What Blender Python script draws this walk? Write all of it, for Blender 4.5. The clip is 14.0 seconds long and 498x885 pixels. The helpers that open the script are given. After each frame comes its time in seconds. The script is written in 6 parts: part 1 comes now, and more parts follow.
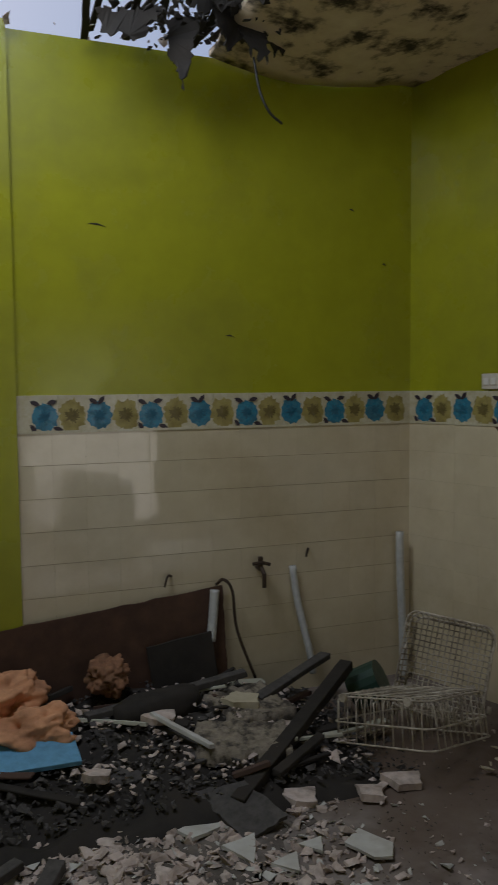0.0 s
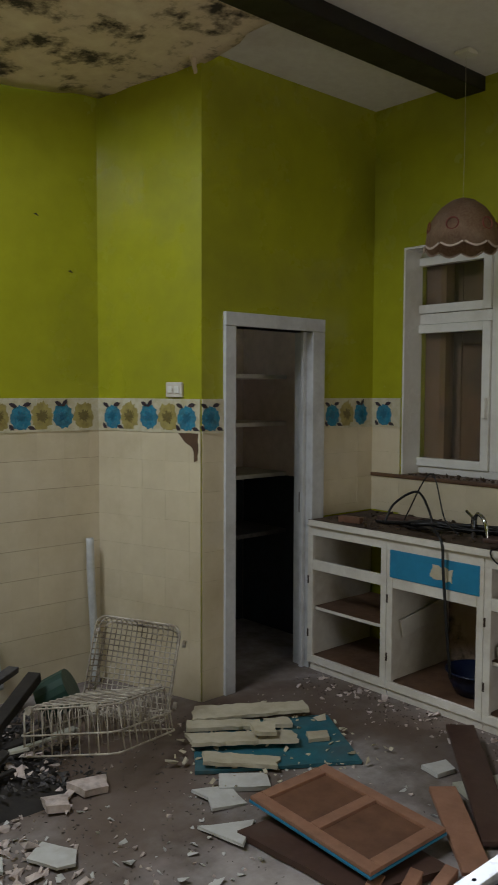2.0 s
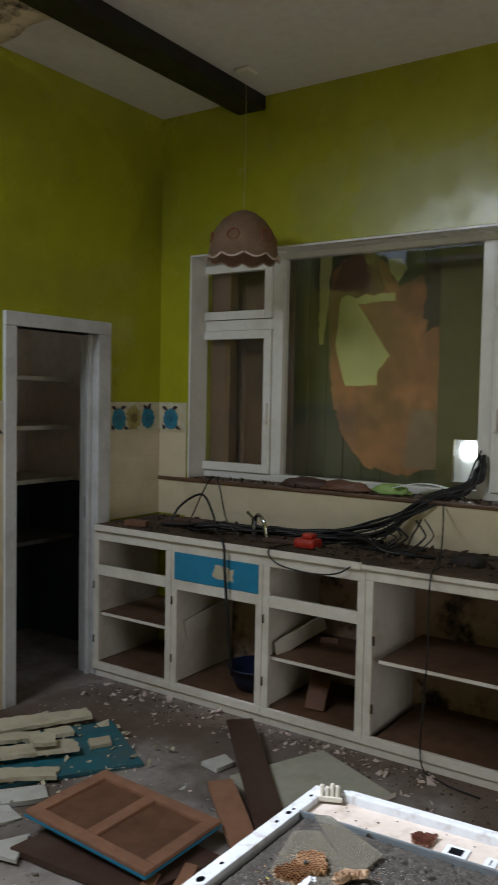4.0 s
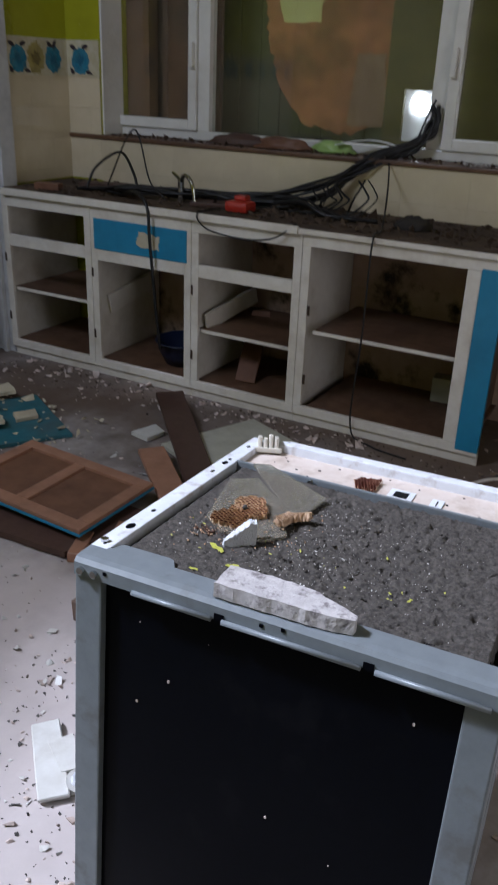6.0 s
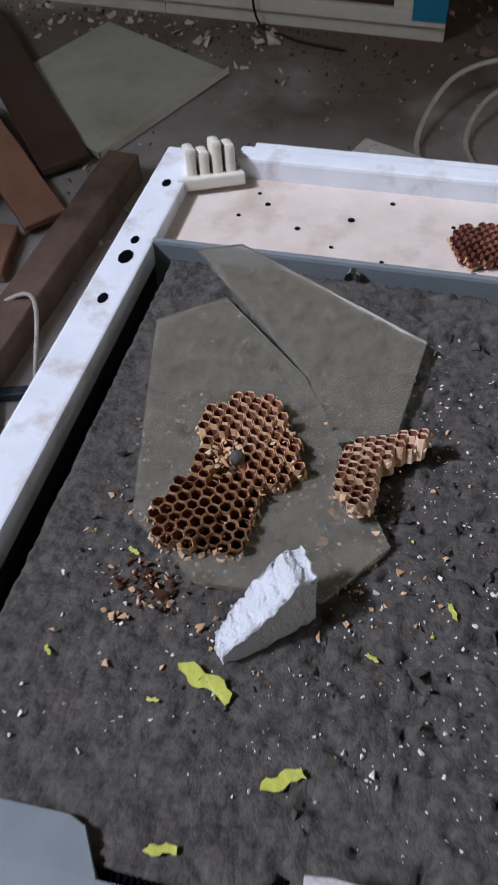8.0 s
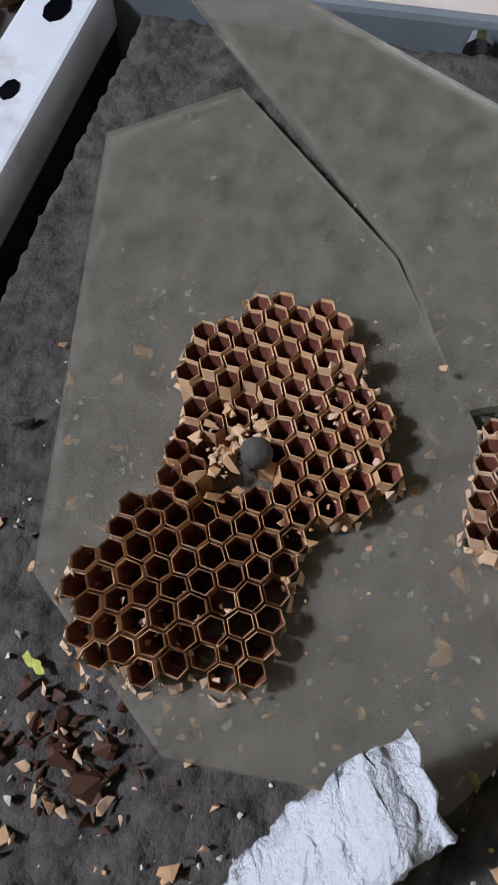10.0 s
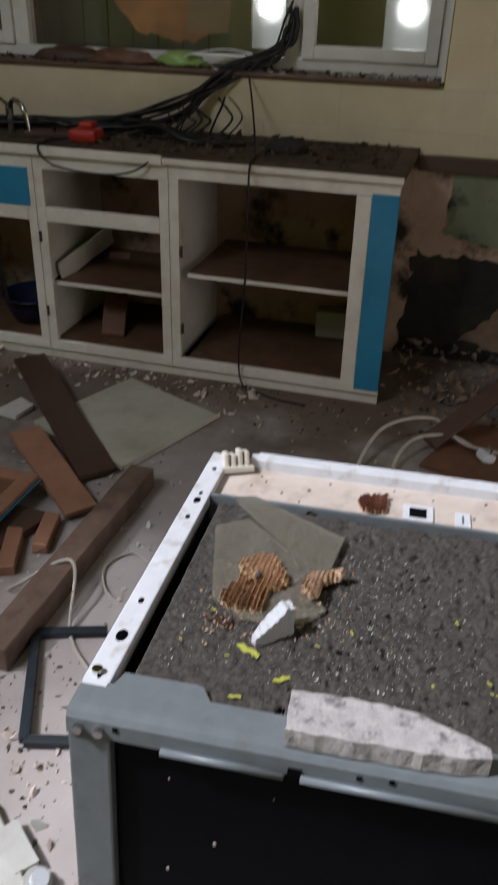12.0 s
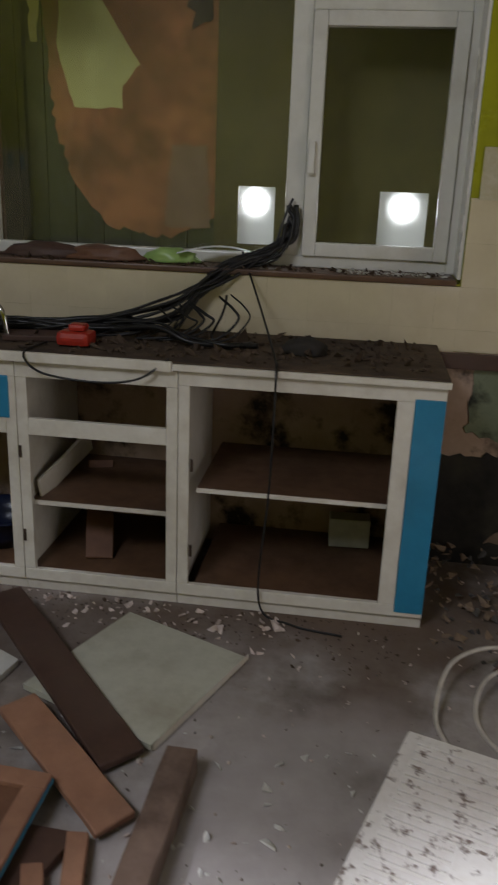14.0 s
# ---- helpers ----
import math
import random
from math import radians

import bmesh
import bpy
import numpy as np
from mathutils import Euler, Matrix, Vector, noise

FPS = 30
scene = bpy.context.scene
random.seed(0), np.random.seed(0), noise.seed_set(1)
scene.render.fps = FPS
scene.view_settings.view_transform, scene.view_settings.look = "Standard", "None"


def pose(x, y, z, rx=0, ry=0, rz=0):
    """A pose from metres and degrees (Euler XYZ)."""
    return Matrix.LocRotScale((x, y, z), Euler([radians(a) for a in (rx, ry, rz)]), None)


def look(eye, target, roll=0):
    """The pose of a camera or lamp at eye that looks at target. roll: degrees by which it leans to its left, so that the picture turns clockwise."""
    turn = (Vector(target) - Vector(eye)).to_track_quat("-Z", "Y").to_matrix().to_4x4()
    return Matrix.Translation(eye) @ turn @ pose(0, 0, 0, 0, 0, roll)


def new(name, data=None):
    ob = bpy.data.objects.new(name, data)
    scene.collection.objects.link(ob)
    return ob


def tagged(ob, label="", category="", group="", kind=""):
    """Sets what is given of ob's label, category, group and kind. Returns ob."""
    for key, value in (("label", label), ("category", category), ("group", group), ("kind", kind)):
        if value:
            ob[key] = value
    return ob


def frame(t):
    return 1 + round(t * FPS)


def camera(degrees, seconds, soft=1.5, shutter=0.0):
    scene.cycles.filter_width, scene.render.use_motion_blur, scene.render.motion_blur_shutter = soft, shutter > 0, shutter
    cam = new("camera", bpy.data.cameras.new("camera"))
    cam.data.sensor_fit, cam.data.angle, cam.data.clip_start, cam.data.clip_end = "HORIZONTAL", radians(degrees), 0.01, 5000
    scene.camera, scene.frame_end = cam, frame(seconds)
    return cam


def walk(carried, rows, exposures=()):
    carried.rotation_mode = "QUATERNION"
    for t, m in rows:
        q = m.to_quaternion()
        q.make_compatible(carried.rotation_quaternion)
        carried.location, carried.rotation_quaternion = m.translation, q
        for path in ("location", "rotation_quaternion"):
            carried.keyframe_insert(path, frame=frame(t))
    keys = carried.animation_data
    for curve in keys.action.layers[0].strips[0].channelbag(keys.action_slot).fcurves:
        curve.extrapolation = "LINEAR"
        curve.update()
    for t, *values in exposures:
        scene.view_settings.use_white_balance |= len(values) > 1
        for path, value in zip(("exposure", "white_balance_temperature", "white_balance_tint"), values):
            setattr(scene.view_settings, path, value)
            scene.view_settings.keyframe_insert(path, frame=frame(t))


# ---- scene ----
cam = camera(34.3, 14.0, soft=1.6, shutter=0.3)
PATH = [  # seconds, eye, target, roll
    (0, (0.095, 0.253, 1.656), (0.812, 2.115, 1.512), -0.5),
    (0.5, (0.12, 0.24, 1.653), (1.013, 2.024, 1.516), -0.7),
    (1, (0.142, 0.209, 1.662), (1.211, 1.894, 1.522), -0.6),
    (1.5, (0.154, 0.182, 1.674), (1.388, 1.749, 1.532), -0.3),
    (2, (0.168, 0.174, 1.66), (1.494, 1.666, 1.53), 0.2),
    (2.5, (0.171, 0.16, 1.666), (1.589, 1.565, 1.542), 0.6),
    (3, (0.185, 0.149, 1.662), (1.684, 1.468, 1.548), 0.8),
    (3.5, (0.2, 0.128, 1.662), (1.773, 1.357, 1.549), 1),
    (4, (0.21, 0.1, 1.652), (1.86, 1.224, 1.541), 1.1),
    (4.2, (0.215, 0.085, 1.644), (1.906, 1.147, 1.535), 1.4),
    (6.3, (0.493, 0.316, 1.453), (2.086, 1.065, 0.504), 1.9),
    (6.5, (0.568, 0.425, 1.437), (2.188, 1.059, 0.449), 1.7),
    (7, (0.739, 0.561, 1.400), (2.328, 1.033, 0.281), 0.5),
    (7.5, (1.008, 0.646, 1.281), (2.354, 1.068, -0.137), -1.2),
    (8, (1.155, 0.681, 1.204), (2.297, 1.08, -0.389), -3.4),
    (8.2, (1.192, 0.687, 1.182), (2.276, 1.083, -0.452), -4.4),
    (9.5, (1.33, 0.742, 1.03), (2.07, 1.095, -0.80), -8.0),
    (10.5, (1.286, 0.727, 1.069), (2.11, 1.096, -0.715), -7.4),
    (11, (1.154, 0.691, 1.185), (2.203, 1.098, -0.469), -4.3),
    (11.5, (0.894, 0.652, 1.346), (2.292, 1.13, -0.002), -2.2),
    (12, (0.641, 0.587, 1.487), (2.313, 1.037, 0.486), 1.7),
    (12.5, (0.633, 0.605, 1.517), (2.414, 0.964, 0.681), 4.2),
    (13, (0.83, 0.711, 1.487), (2.65, 0.997, 0.71), 4),
    (13.5, (0.943, 0.864, 1.475), (2.802, 1.105, 0.778), 2.7),
    (14, (1.036, 1.151, 1.495), (2.917, 1.394, 0.861), 2.2),
]
EXPOSURES = [(0.0, -0.72, 6500, 14), (0.5, -0.52, 6500, 14), (1.0, -0.28, 6500, 13), (1.5, 0.12, 6450, 13), (2.0, 0.18, 6450, 13), (4.2, 0.17, 6350, 13), (6.3, 0.0, 5900, 20), (8.0, -0.40, 6000, 20), (10.5, -0.46, 6200, 17), (11.5, -0.36, 6500, 17), (12.5, -0.16, 6700, 18), (13.5, -0.20, 6600, 18), (14.0, 0.0, 6600, 17)]
walk(cam, [(t, look(eye, target, roll)) for t, eye, target, roll in PATH], EXPOSURES)

# ---- world and light ----
world = bpy.data.worlds.new("world")
scene.world = world
world.use_nodes = True
wn = world.node_tree
sky = wn.nodes.new("ShaderNodeTexSky")
sky.sky_type = "NISHITA"
sky.sun_disc = False
sky.sun_elevation, sky.sun_rotation = radians(49), radians(-21.8)
sky.air_density, sky.dust_density = 1.0, 2.0
wn.links.new(sky.outputs[0], wn.nodes["Background"].inputs[0])
wn.nodes["Background"].inputs[1].default_value = 0.15
sun_data = bpy.data.lights.new("sun", "SUN")
sun_data.energy, sun_data.angle, sun_data.color = 4.2, radians(5), (0.82, 0.91, 1.0)
sun = new("sun", sun_data)
sun.matrix_world = look((0, 0, 6), (0.38, -0.95, 6 - 1.18))


def sky_area(name, eye, target, sx, sy, watts, colour):
    """Daylight entering at a real opening."""
    data = bpy.data.lights.new(name, "AREA")
    data.shape, data.size, data.size_y, data.energy, data.color = "RECTANGLE", sx, sy, watts, colour
    ob = new(name, data)
    ob.matrix_world = look(eye, target)
    return ob


sky_area("roof_hole_daylight", (0.1, 2.95, 3.62), (1.2, 2.45, 1.0), 1.1, 0.95, 52, (0.84, 0.93, 1.0))
sky_area("south_door_daylight", (1.8, -1.58, 1.05), (1.9, 3, 1.3), 1.5, 2.0, 18, (1.0, 0.94, 0.86))

# ---- materials ----


def mat(name, base, rough=0.7, dark=None, dirt=None, grain=30.0, blotch=1.6, amount=0.5, dirt_at=0.55,
        bump=0.25, metal=0.0, stretch=(1, 1, 1), spec=0.4, varied=0.0, edge=0.22):
    """A worn surface: fine grain between base and dark, blotches of dirt, relief, rough variation."""
    m = bpy.data.materials.new(name)
    m.use_nodes = True
    t, n = m.node_tree, m.node_tree.nodes
    p = n["Principled BSDF"]
    dark = dark or tuple(c * 0.72 for c in base)
    dirt = dirt or tuple(c * 0.45 for c in base)
    geo = n.new("ShaderNodeNewGeometry")
    mp = n.new("ShaderNodeMapping")
    mp.inputs["Scale"].default_value = stretch
    t.links.new(geo.outputs["Position"], mp.inputs[0])

    def cloud(scale, detail, lo, hi):
        tex = n.new("ShaderNodeTexNoise")
        tex.inputs["Scale"].default_value, tex.inputs["Detail"].default_value = scale, detail
        tex.inputs["Roughness"].default_value = 0.62
        t.links.new(mp.outputs[0], tex.inputs["Vector"])
        r = n.new("ShaderNodeMapRange")
        r.inputs[1].default_value, r.inputs[2].default_value = lo, hi
        t.links.new(tex.outputs[0], r.inputs[0])
        return r.outputs[0], tex.outputs[0]

    def mix(a, b, f):
        x = n.new("ShaderNodeMix")
        x.data_type = "RGBA"
        for socket, value in ((x.inputs[6], a), (x.inputs[7], b)):
            if isinstance(value, tuple):
                socket.default_value = (*value[:3], 1)
            else:
                t.links.new(value, socket)
        t.links.new(f, x.inputs[0])
        return x.outputs[2]

    g, graw = cloud(grain, 6, 0.3, 0.7)
    b, _ = cloud(blotch, 7, dirt_at - min(0.06, edge * 0.3), dirt_at + edge)
    amt = n.new("ShaderNodeMath")
    amt.operation = "MULTIPLY"
    amt.inputs[1].default_value = amount
    t.links.new(b, amt.inputs[0])
    col = mix(mix(base, dark, g), dirt, amt.outputs[0])
    if varied:
        info = n.new("ShaderNodeObjectInfo")
        hs = n.new("ShaderNodeHueSaturation")
        r = n.new("ShaderNodeMapRange")
        r.inputs[3].default_value, r.inputs[4].default_value = 1 - varied, 1 + varied
        t.links.new(info.outputs["Random"], r.inputs[0])
        t.links.new(r.outputs[0], hs.inputs["Value"])
        t.links.new(col, hs.inputs["Color"])
        col = hs.outputs[0]
    t.links.new(col, p.inputs["Base Color"])
    rr = n.new("ShaderNodeMapRange")
    rr.inputs[3].default_value, rr.inputs[4].default_value = max(rough - 0.12, 0.04), min(rough + 0.18, 1)
    t.links.new(b, rr.inputs[0])
    t.links.new(rr.outputs[0], p.inputs["Roughness"])
    p.inputs["Metallic"].default_value = metal
    p.inputs["Specular IOR Level"].default_value = spec
    bp = n.new("ShaderNodeBump")
    bp.inputs["Strength"].default_value, bp.inputs["Distance"].default_value = bump, 0.004
    t.links.new(graw, bp.inputs["Height"])
    t.links.new(bp.outputs[0], p.inputs["Normal"])
    return m


GREEN = mat("green_wall_paint", (0.37, 0.37, 0.018), 0.34, (0.32, 0.32, 0.015), (0.17, 0.16, 0.012), 7, 1.2, 0.55, 0.53, 0.10, spec=0.45)
TILE = mat("cream_tile", (0.66, 0.57, 0.40), 0.10, (0.60, 0.51, 0.35), (0.36, 0.26, 0.13), 9, 1.4, 0.55, 0.55, 0.03, varied=0.03, spec=0.8)
GROUT = mat("grout", (0.40, 0.32, 0.21), 0.9, None, (0.12, 0.08, 0.05), 30, 3, 0.7)
BORDER = mat("border_tile", (0.62, 0.58, 0.45), 0.3, (0.48, 0.42, 0.26), (0.34, 0.27, 0.14), 20, 3, 0.4)
BLUEFRUIT = mat("blue_motif", (0.05, 0.26, 0.36), 0.35, (0.025, 0.15, 0.25), (0.03, 0.08, 0.10), 45, 22, 0.8, 0.5)
BLUEDEEP = mat("deep_blue_motif", (0.012, 0.10, 0.17), 0.4, (0.02, 0.14, 0.22), None, 90, 40, 0.5)
OCHRE = mat("ochre_motif", (0.33, 0.27, 0.07), 0.4, (0.42, 0.35, 0.14), (0.17, 0.12, 0.03), 60, 30, 0.8, 0.48)
LEAFDARK = mat("dark_leaf_motif", (0.05, 0.035, 0.045), 0.5)
PLASTER = mat("white_ceiling_plaster", (0.74, 0.70, 0.66), 0.9, (0.66, 0.61, 0.57), (0.36, 0.25, 0.20), 18, 1.1, 0.6, 0.56)
PANTRYWALL = mat("grimy_pantry_wall", (0.74, 0.62, 0.55), 0.9, (0.62, 0.51, 0.45), (0.30, 0.23, 0.19), 16, 1.4, 0.6, 0.55)
MOULDCEIL = mat("mouldy_sagging_plaster", (0.78, 0.66, 0.50), 0.95, (0.56, 0.40, 0.27), (0.035, 0.030, 0.026), 5, 5.0, 0.96, 0.53, 0.6, edge=0.09)
LATH = mat("rotten_lath", (0.034, 0.028, 0.023), 0.95, (0.018, 0.015, 0.013), (0.07, 0.055, 0.045), 20, 5, 0.6, bump=0.6)
BEAM = mat("black_painted_beam", (0.014, 0.011, 0.009), 0.6, (0.008, 0.007, 0.006), (0.05, 0.03, 0.02), 25, 4, 0.4)
WHITE = mat("old_white_gloss_paint", (0.70, 0.66, 0.58), 0.42, (0.63, 0.58, 0.50), (0.30, 0.22, 0.14), 22, 3.5, 0.5, 0.55, 0.12)
UPVC = mat("white_window_frame", (0.76, 0.74, 0.69), 0.35, (0.70, 0.68, 0.62), (0.36, 0.30, 0.22), 16, 3.5, 0.45, 0.56, 0.05)
JAMB = mat("grey_white_door_paint", (0.60, 0.60, 0.60), 0.42, (0.52, 0.52, 0.52), (0.22, 0.20, 0.18), 24, 4, 0.6, 0.55, 0.15)
BLUE = mat("blue_drawer_paint", (0.025, 0.22, 0.38), 0.4, (0.02, 0.19, 0.33), (0.02, 0.10, 0.15), 24, 5, 0.35, 0.55, 0.1)
TEAL = mat("teal_board_paint", (0.02, 0.15, 0.19), 0.55, (0.015, 0.11, 0.14), (0.10, 0.10, 0.09), 24, 4, 0.6, 0.5)
CABIN = mat("stained_cabinet_board", (0.15, 0.082, 0.046), 0.5, (0.10, 0.052, 0.03), (0.05, 0.028, 0.018), 18, 3, 0.7, 0.5)
WORKTOP = mat("rotten_worktop", (0.10, 0.062, 0.036), 0.85, (0.055, 0.034, 0.02), (0.025, 0.018, 0.014), 22, 4, 0.7, 0.48, 0.6)
MOULDWALL = mat("mouldy_bare_wall", (0.50, 0.36, 0.27), 0.95, (0.36, 0.24, 0.17), (0.012, 0.011, 0.010), 6, 5.0, 0.95, 0.54, 0.5, edge=0.10)
BLACKWALL = mat("black_mould", (0.03, 0.026, 0.022), 0.97, (0.014, 0.013, 0.012), (0.09, 0.08, 0.05), 14, 4, 0.6, 0.58, 0.6)
CONCRETE = mat("dusty_concrete_floor", (0.38, 0.345, 0.325), 0.85, (0.27, 0.235, 0.215), (0.085, 0.058, 0.042), 17, 2.3, 0.85, 0.47, 0.35, edge=0.20)


def stained(m, spots, colour, amount):
    """Damp brown stains and paler spots with a wavering edge, at places on the floor."""
    t, n = m.node_tree, m.node_tree.nodes
    p = n["Principled BSDF"]
    geo = n.new("ShaderNodeNewGeometry")
    tex = n.new("ShaderNodeTexNoise")
    tex.inputs["Scale"].default_value, tex.inputs["Detail"].default_value = 2.6, 8
    t.links.new(geo.outputs["Position"], tex.inputs["Vector"])
    for x, y, r0, r1 in spots:
        d = n.new("ShaderNodeVectorMath")
        d.operation = "DISTANCE"
        d.inputs[1].default_value = (x, y, 0)
        t.links.new(geo.outputs["Position"], d.inputs[0])
        w = n.new("ShaderNodeMath")
        w.operation = "MULTIPLY_ADD"
        w.inputs[1].default_value = 1.3
        t.links.new(tex.outputs[0], w.inputs[0])
        t.links.new(d.outputs["Value"], w.inputs[2])
        r = n.new("ShaderNodeMapRange")
        for k, v in zip((1, 2, 3, 4), (r0 + 0.65, r1 + 0.65, amount, 0.0)):
            r.inputs[k].default_value = v
        t.links.new(w.outputs[0], r.inputs[0])
        x_ = n.new("ShaderNodeMix")
        x_.data_type = "RGBA"
        t.links.new(r.outputs[0], x_.inputs[0])
        t.links.new(p.inputs["Base Color"].links[0].from_socket, x_.inputs[6])
        x_.inputs[7].default_value = (*colour, 1)
        t.links.new(x_.outputs[2], p.inputs["Base Color"])


stained(CONCRETE, ((1.9, 3.15, 0.45, 0.95), (2.1, 3.4, 0.5, 1.0), (3.40, 1.35, 0.15, 0.5), (3.4, 2.9, 0.3, 0.8), (3.45, 1.0, 0.15, 0.45), (3.4, 2.1, 0.2, 0.6), (3.0, 3.2, 0.2, 0.7), (3.75, 0.7, 0.2, 0.7)), (0.12, 0.078, 0.054), 0.66)
# pale plaster dust and the pool of daylight beside the appliance, both as colour
stained(CONCRETE, ((1.55, 1.15, 0.40, 0.95), (1.9, 1.9, 0.1, 0.5)), (0.58, 0.51, 0.49), 0.66)
stained(CONCRETE, ((2.55, 1.25, 0.2, 0.65),), (0.44, 0.40, 0.39), 0.6)
GRIT = mat("brown_grit", (0.15, 0.12, 0.10), 0.95)
SEEDHEAD = mat("brown_flower_centre", (0.20, 0.155, 0.05), 0.4, (0.13, 0.10, 0.035), None, 90, 40, 0.6)
BEAMWOOD = mat("grey_brown_beam", (0.19, 0.125, 0.095), 0.75, (0.12, 0.075, 0.055), (0.05, 0.035, 0.03), 16, 4, 0.5, 0.53, 0.4)
WOOD = mat("brown_wood", (0.20, 0.095, 0.055), 0.6, (0.13, 0.06, 0.035), (0.06, 0.04, 0.03), 12, 4, 0.5, 0.52, 0.3, stretch=(1, 1, 1))
PINKWOOD = mat("reddish_wood", (0.36, 0.185, 0.115), 0.6, (0.27, 0.13, 0.08), (0.11, 0.07, 0.05), 14, 4, 0.5, 0.53, 0.3)
GREYWOOD = mat("charred_grey_wood", (0.10, 0.09, 0.085), 0.9, (0.05, 0.045, 0.042), (0.20, 0.18, 0.16), 30, 6, 0.5, 0.6, 0.7)
BROWNBOARD = mat("dark_brown_board", (0.085, 0.045, 0.032), 0.7, (0.06, 0.03, 0.022), (0.16, 0.12, 0.09), 20, 5, 0.4, 0.58)
PALEBOARD = mat("pale_dusty_board", (0.50, 0.49, 0.40), 0.7, (0.43, 0.42, 0.34), (0.24, 0.19, 0.13), 20, 4, 0.5, 0.55)
STEEL = mat("grey_enamel_steel", (0.20, 0.225, 0.24), 0.5, (0.17, 0.19, 0.205), (0.12, 0.11, 0.10), 40, 9, 0.6, 0.55, 0.08, metal=0.1, edge=0.1)
ENAMEL = mat("white_enamel_steel", (0.74, 0.76, 0.80), 0.4, (0.66, 0.68, 0.72), (0.34, 0.26, 0.21), 40, 24, 0.6, 0.59, 0.05, edge=0.12)
PINKISH = mat("rusty_white_channel", (0.66, 0.58, 0.52), 0.6, (0.60, 0.50, 0.43), (0.25, 0.14, 0.08), 40, 16, 0.6, 0.58, 0.15)
BLACKPANEL = mat("black_enamel_and_hole_dark", (0.0024, 0.0030, 0.0050), 0.42, (0.0018, 0.0022, 0.0036), (0.010, 0.010, 0.012), 60, 9, 0.4, 0.6, 0.05, spec=0.05, edge=0.08)
FELT = mat("dust_covered_insulation", (0.095, 0.083, 0.072), 1.0, (0.022, 0.019, 0.017), (0.14, 0.125, 0.11), 170, 55, 0.5, 0.54, 0.7)
CHROME = mat("chrome", (0.7, 0.7, 0.7), 0.2, metal=1.0, amount=0.3)
RUST = mat("dark_rusty_metal", (0.07, 0.045, 0.03), 0.7, metal=0.3)
CABLE = mat("black_cable", (0.012, 0.011, 0.011), 0.55, amount=0.3)
WHITECABLE = mat("dusty_white_cable", (0.55, 0.50, 0.44), 0.6)
PIPE = mat("white_plastic_pipe", (0.58, 0.58, 0.56), 0.4, amount=0.4)
RED = mat("red_plastic", (0.45, 0.035, 0.02), 0.5, amount=0.4)
FOAM = mat("orange_insulation_foam", (0.74, 0.38, 0.21), 0.95, (0.60, 0.27, 0.13), (0.30, 0.14, 0.08), 22, 7, 0.8, 0.5, 0.9)
RUBBLE = mat("broken_plaster_rubble", (0.72, 0.62, 0.57), 0.95, (0.50, 0.38, 0.32), (0.13, 0.10, 0.08), 20, 9, 0.85, 0.5, 0.6)
RUBBLEDARK = mat("rubble_contrast_brown", (0.15, 0.125, 0.11), 0.95, (0.07, 0.06, 0.053), (0.28, 0.24, 0.21), 22, 5, 0.7, 0.54, 0.8)
PALERUB = mat("pale_broken_tile", (0.62, 0.61, 0.58), 0.6, (0.52, 0.50, 0.46), (0.30, 0.25, 0.2), 18, 6, 0.5, 0.56, 0.2)
CREAMSLAB = mat("cream_plaster_slab", (0.55, 0.49, 0.36), 0.85, (0.46, 0.40, 0.28), (0.26, 0.20, 0.13), 18, 5, 0.5, 0.54, 0.4)
WIRE = mat("dirty_white_plastic_wire", (0.66, 0.60, 0.50), 0.5, (0.36, 0.30, 0.22), (0.11, 0.075, 0.05), 30, 9, 0.8, 0.46)
POLYSTYRENE = mat("white_polystyrene", (0.74, 0.75, 0.79), 0.9, (0.68, 0.69, 0.72), (0.62, 0.62, 0.65), 300, 60, 0.4, 0.55, 1.0)
COMB = mat("papery_honeycomb", (0.56, 0.33, 0.17), 0.75, (0.40, 0.20, 0.09), (0.66, 0.48, 0.30), 90, 40, 0.7, 0.52, 0.3)
COMBPALE = mat("pale_torn_comb_paper", (0.66, 0.47, 0.32), 0.8, (0.50, 0.31, 0.18), (0.34, 0.17, 0.08), 120, 60, 0.6, 0.55, 0.3)
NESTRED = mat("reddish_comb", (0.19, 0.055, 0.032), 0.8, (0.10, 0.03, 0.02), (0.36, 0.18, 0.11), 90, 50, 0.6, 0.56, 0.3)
FLECKED = mat("flecked_white_panel", (0.74, 0.71, 0.68), 0.6, (0.66, 0.62, 0.58), (0.12, 0.07, 0.05), 40, 30, 0.85, 0.57, 0.15, edge=0.07)
SAGE = mat("flaking_grey_green_paint", (0.20, 0.22, 0.14), 0.9, (0.13, 0.15, 0.09), (0.02, 0.02, 0.017), 8, 5.5, 0.95, 0.52, 0.5, edge=0.12)
BAREPLASTER = mat("bare_tan_plaster", (0.27, 0.19, 0.13), 0.95, (0.19, 0.13, 0.09), None, 24, 8, 0.6, 0.5, 0.6)
# the boarding's olive carries the room's reflection in the right casement
BOARDING = mat("boarding_with_olive_reflection", (0.12, 0.10, 0.038), 0.8, (0.085, 0.07, 0.026), (0.09, 0.07, 0.035), 9, 1.8, 0.6, 0.5)
COMBIN = mat("dark_comb_and_cell_shade", (0.07, 0.025, 0.01), 0.8)
YELLOWLEAF = mat("yellow_green_paint_flake", (0.52, 0.54, 0.10), 0.6, (0.42, 0.42, 0.06), (0.30, 0.28, 0.08), 220, 120, 0.6)
SHADE = mat("woven_lampshade", (0.42, 0.27, 0.17), 0.8, (0.26, 0.15, 0.09), (0.52, 0.40, 0.28), 90, 12, 0.6)
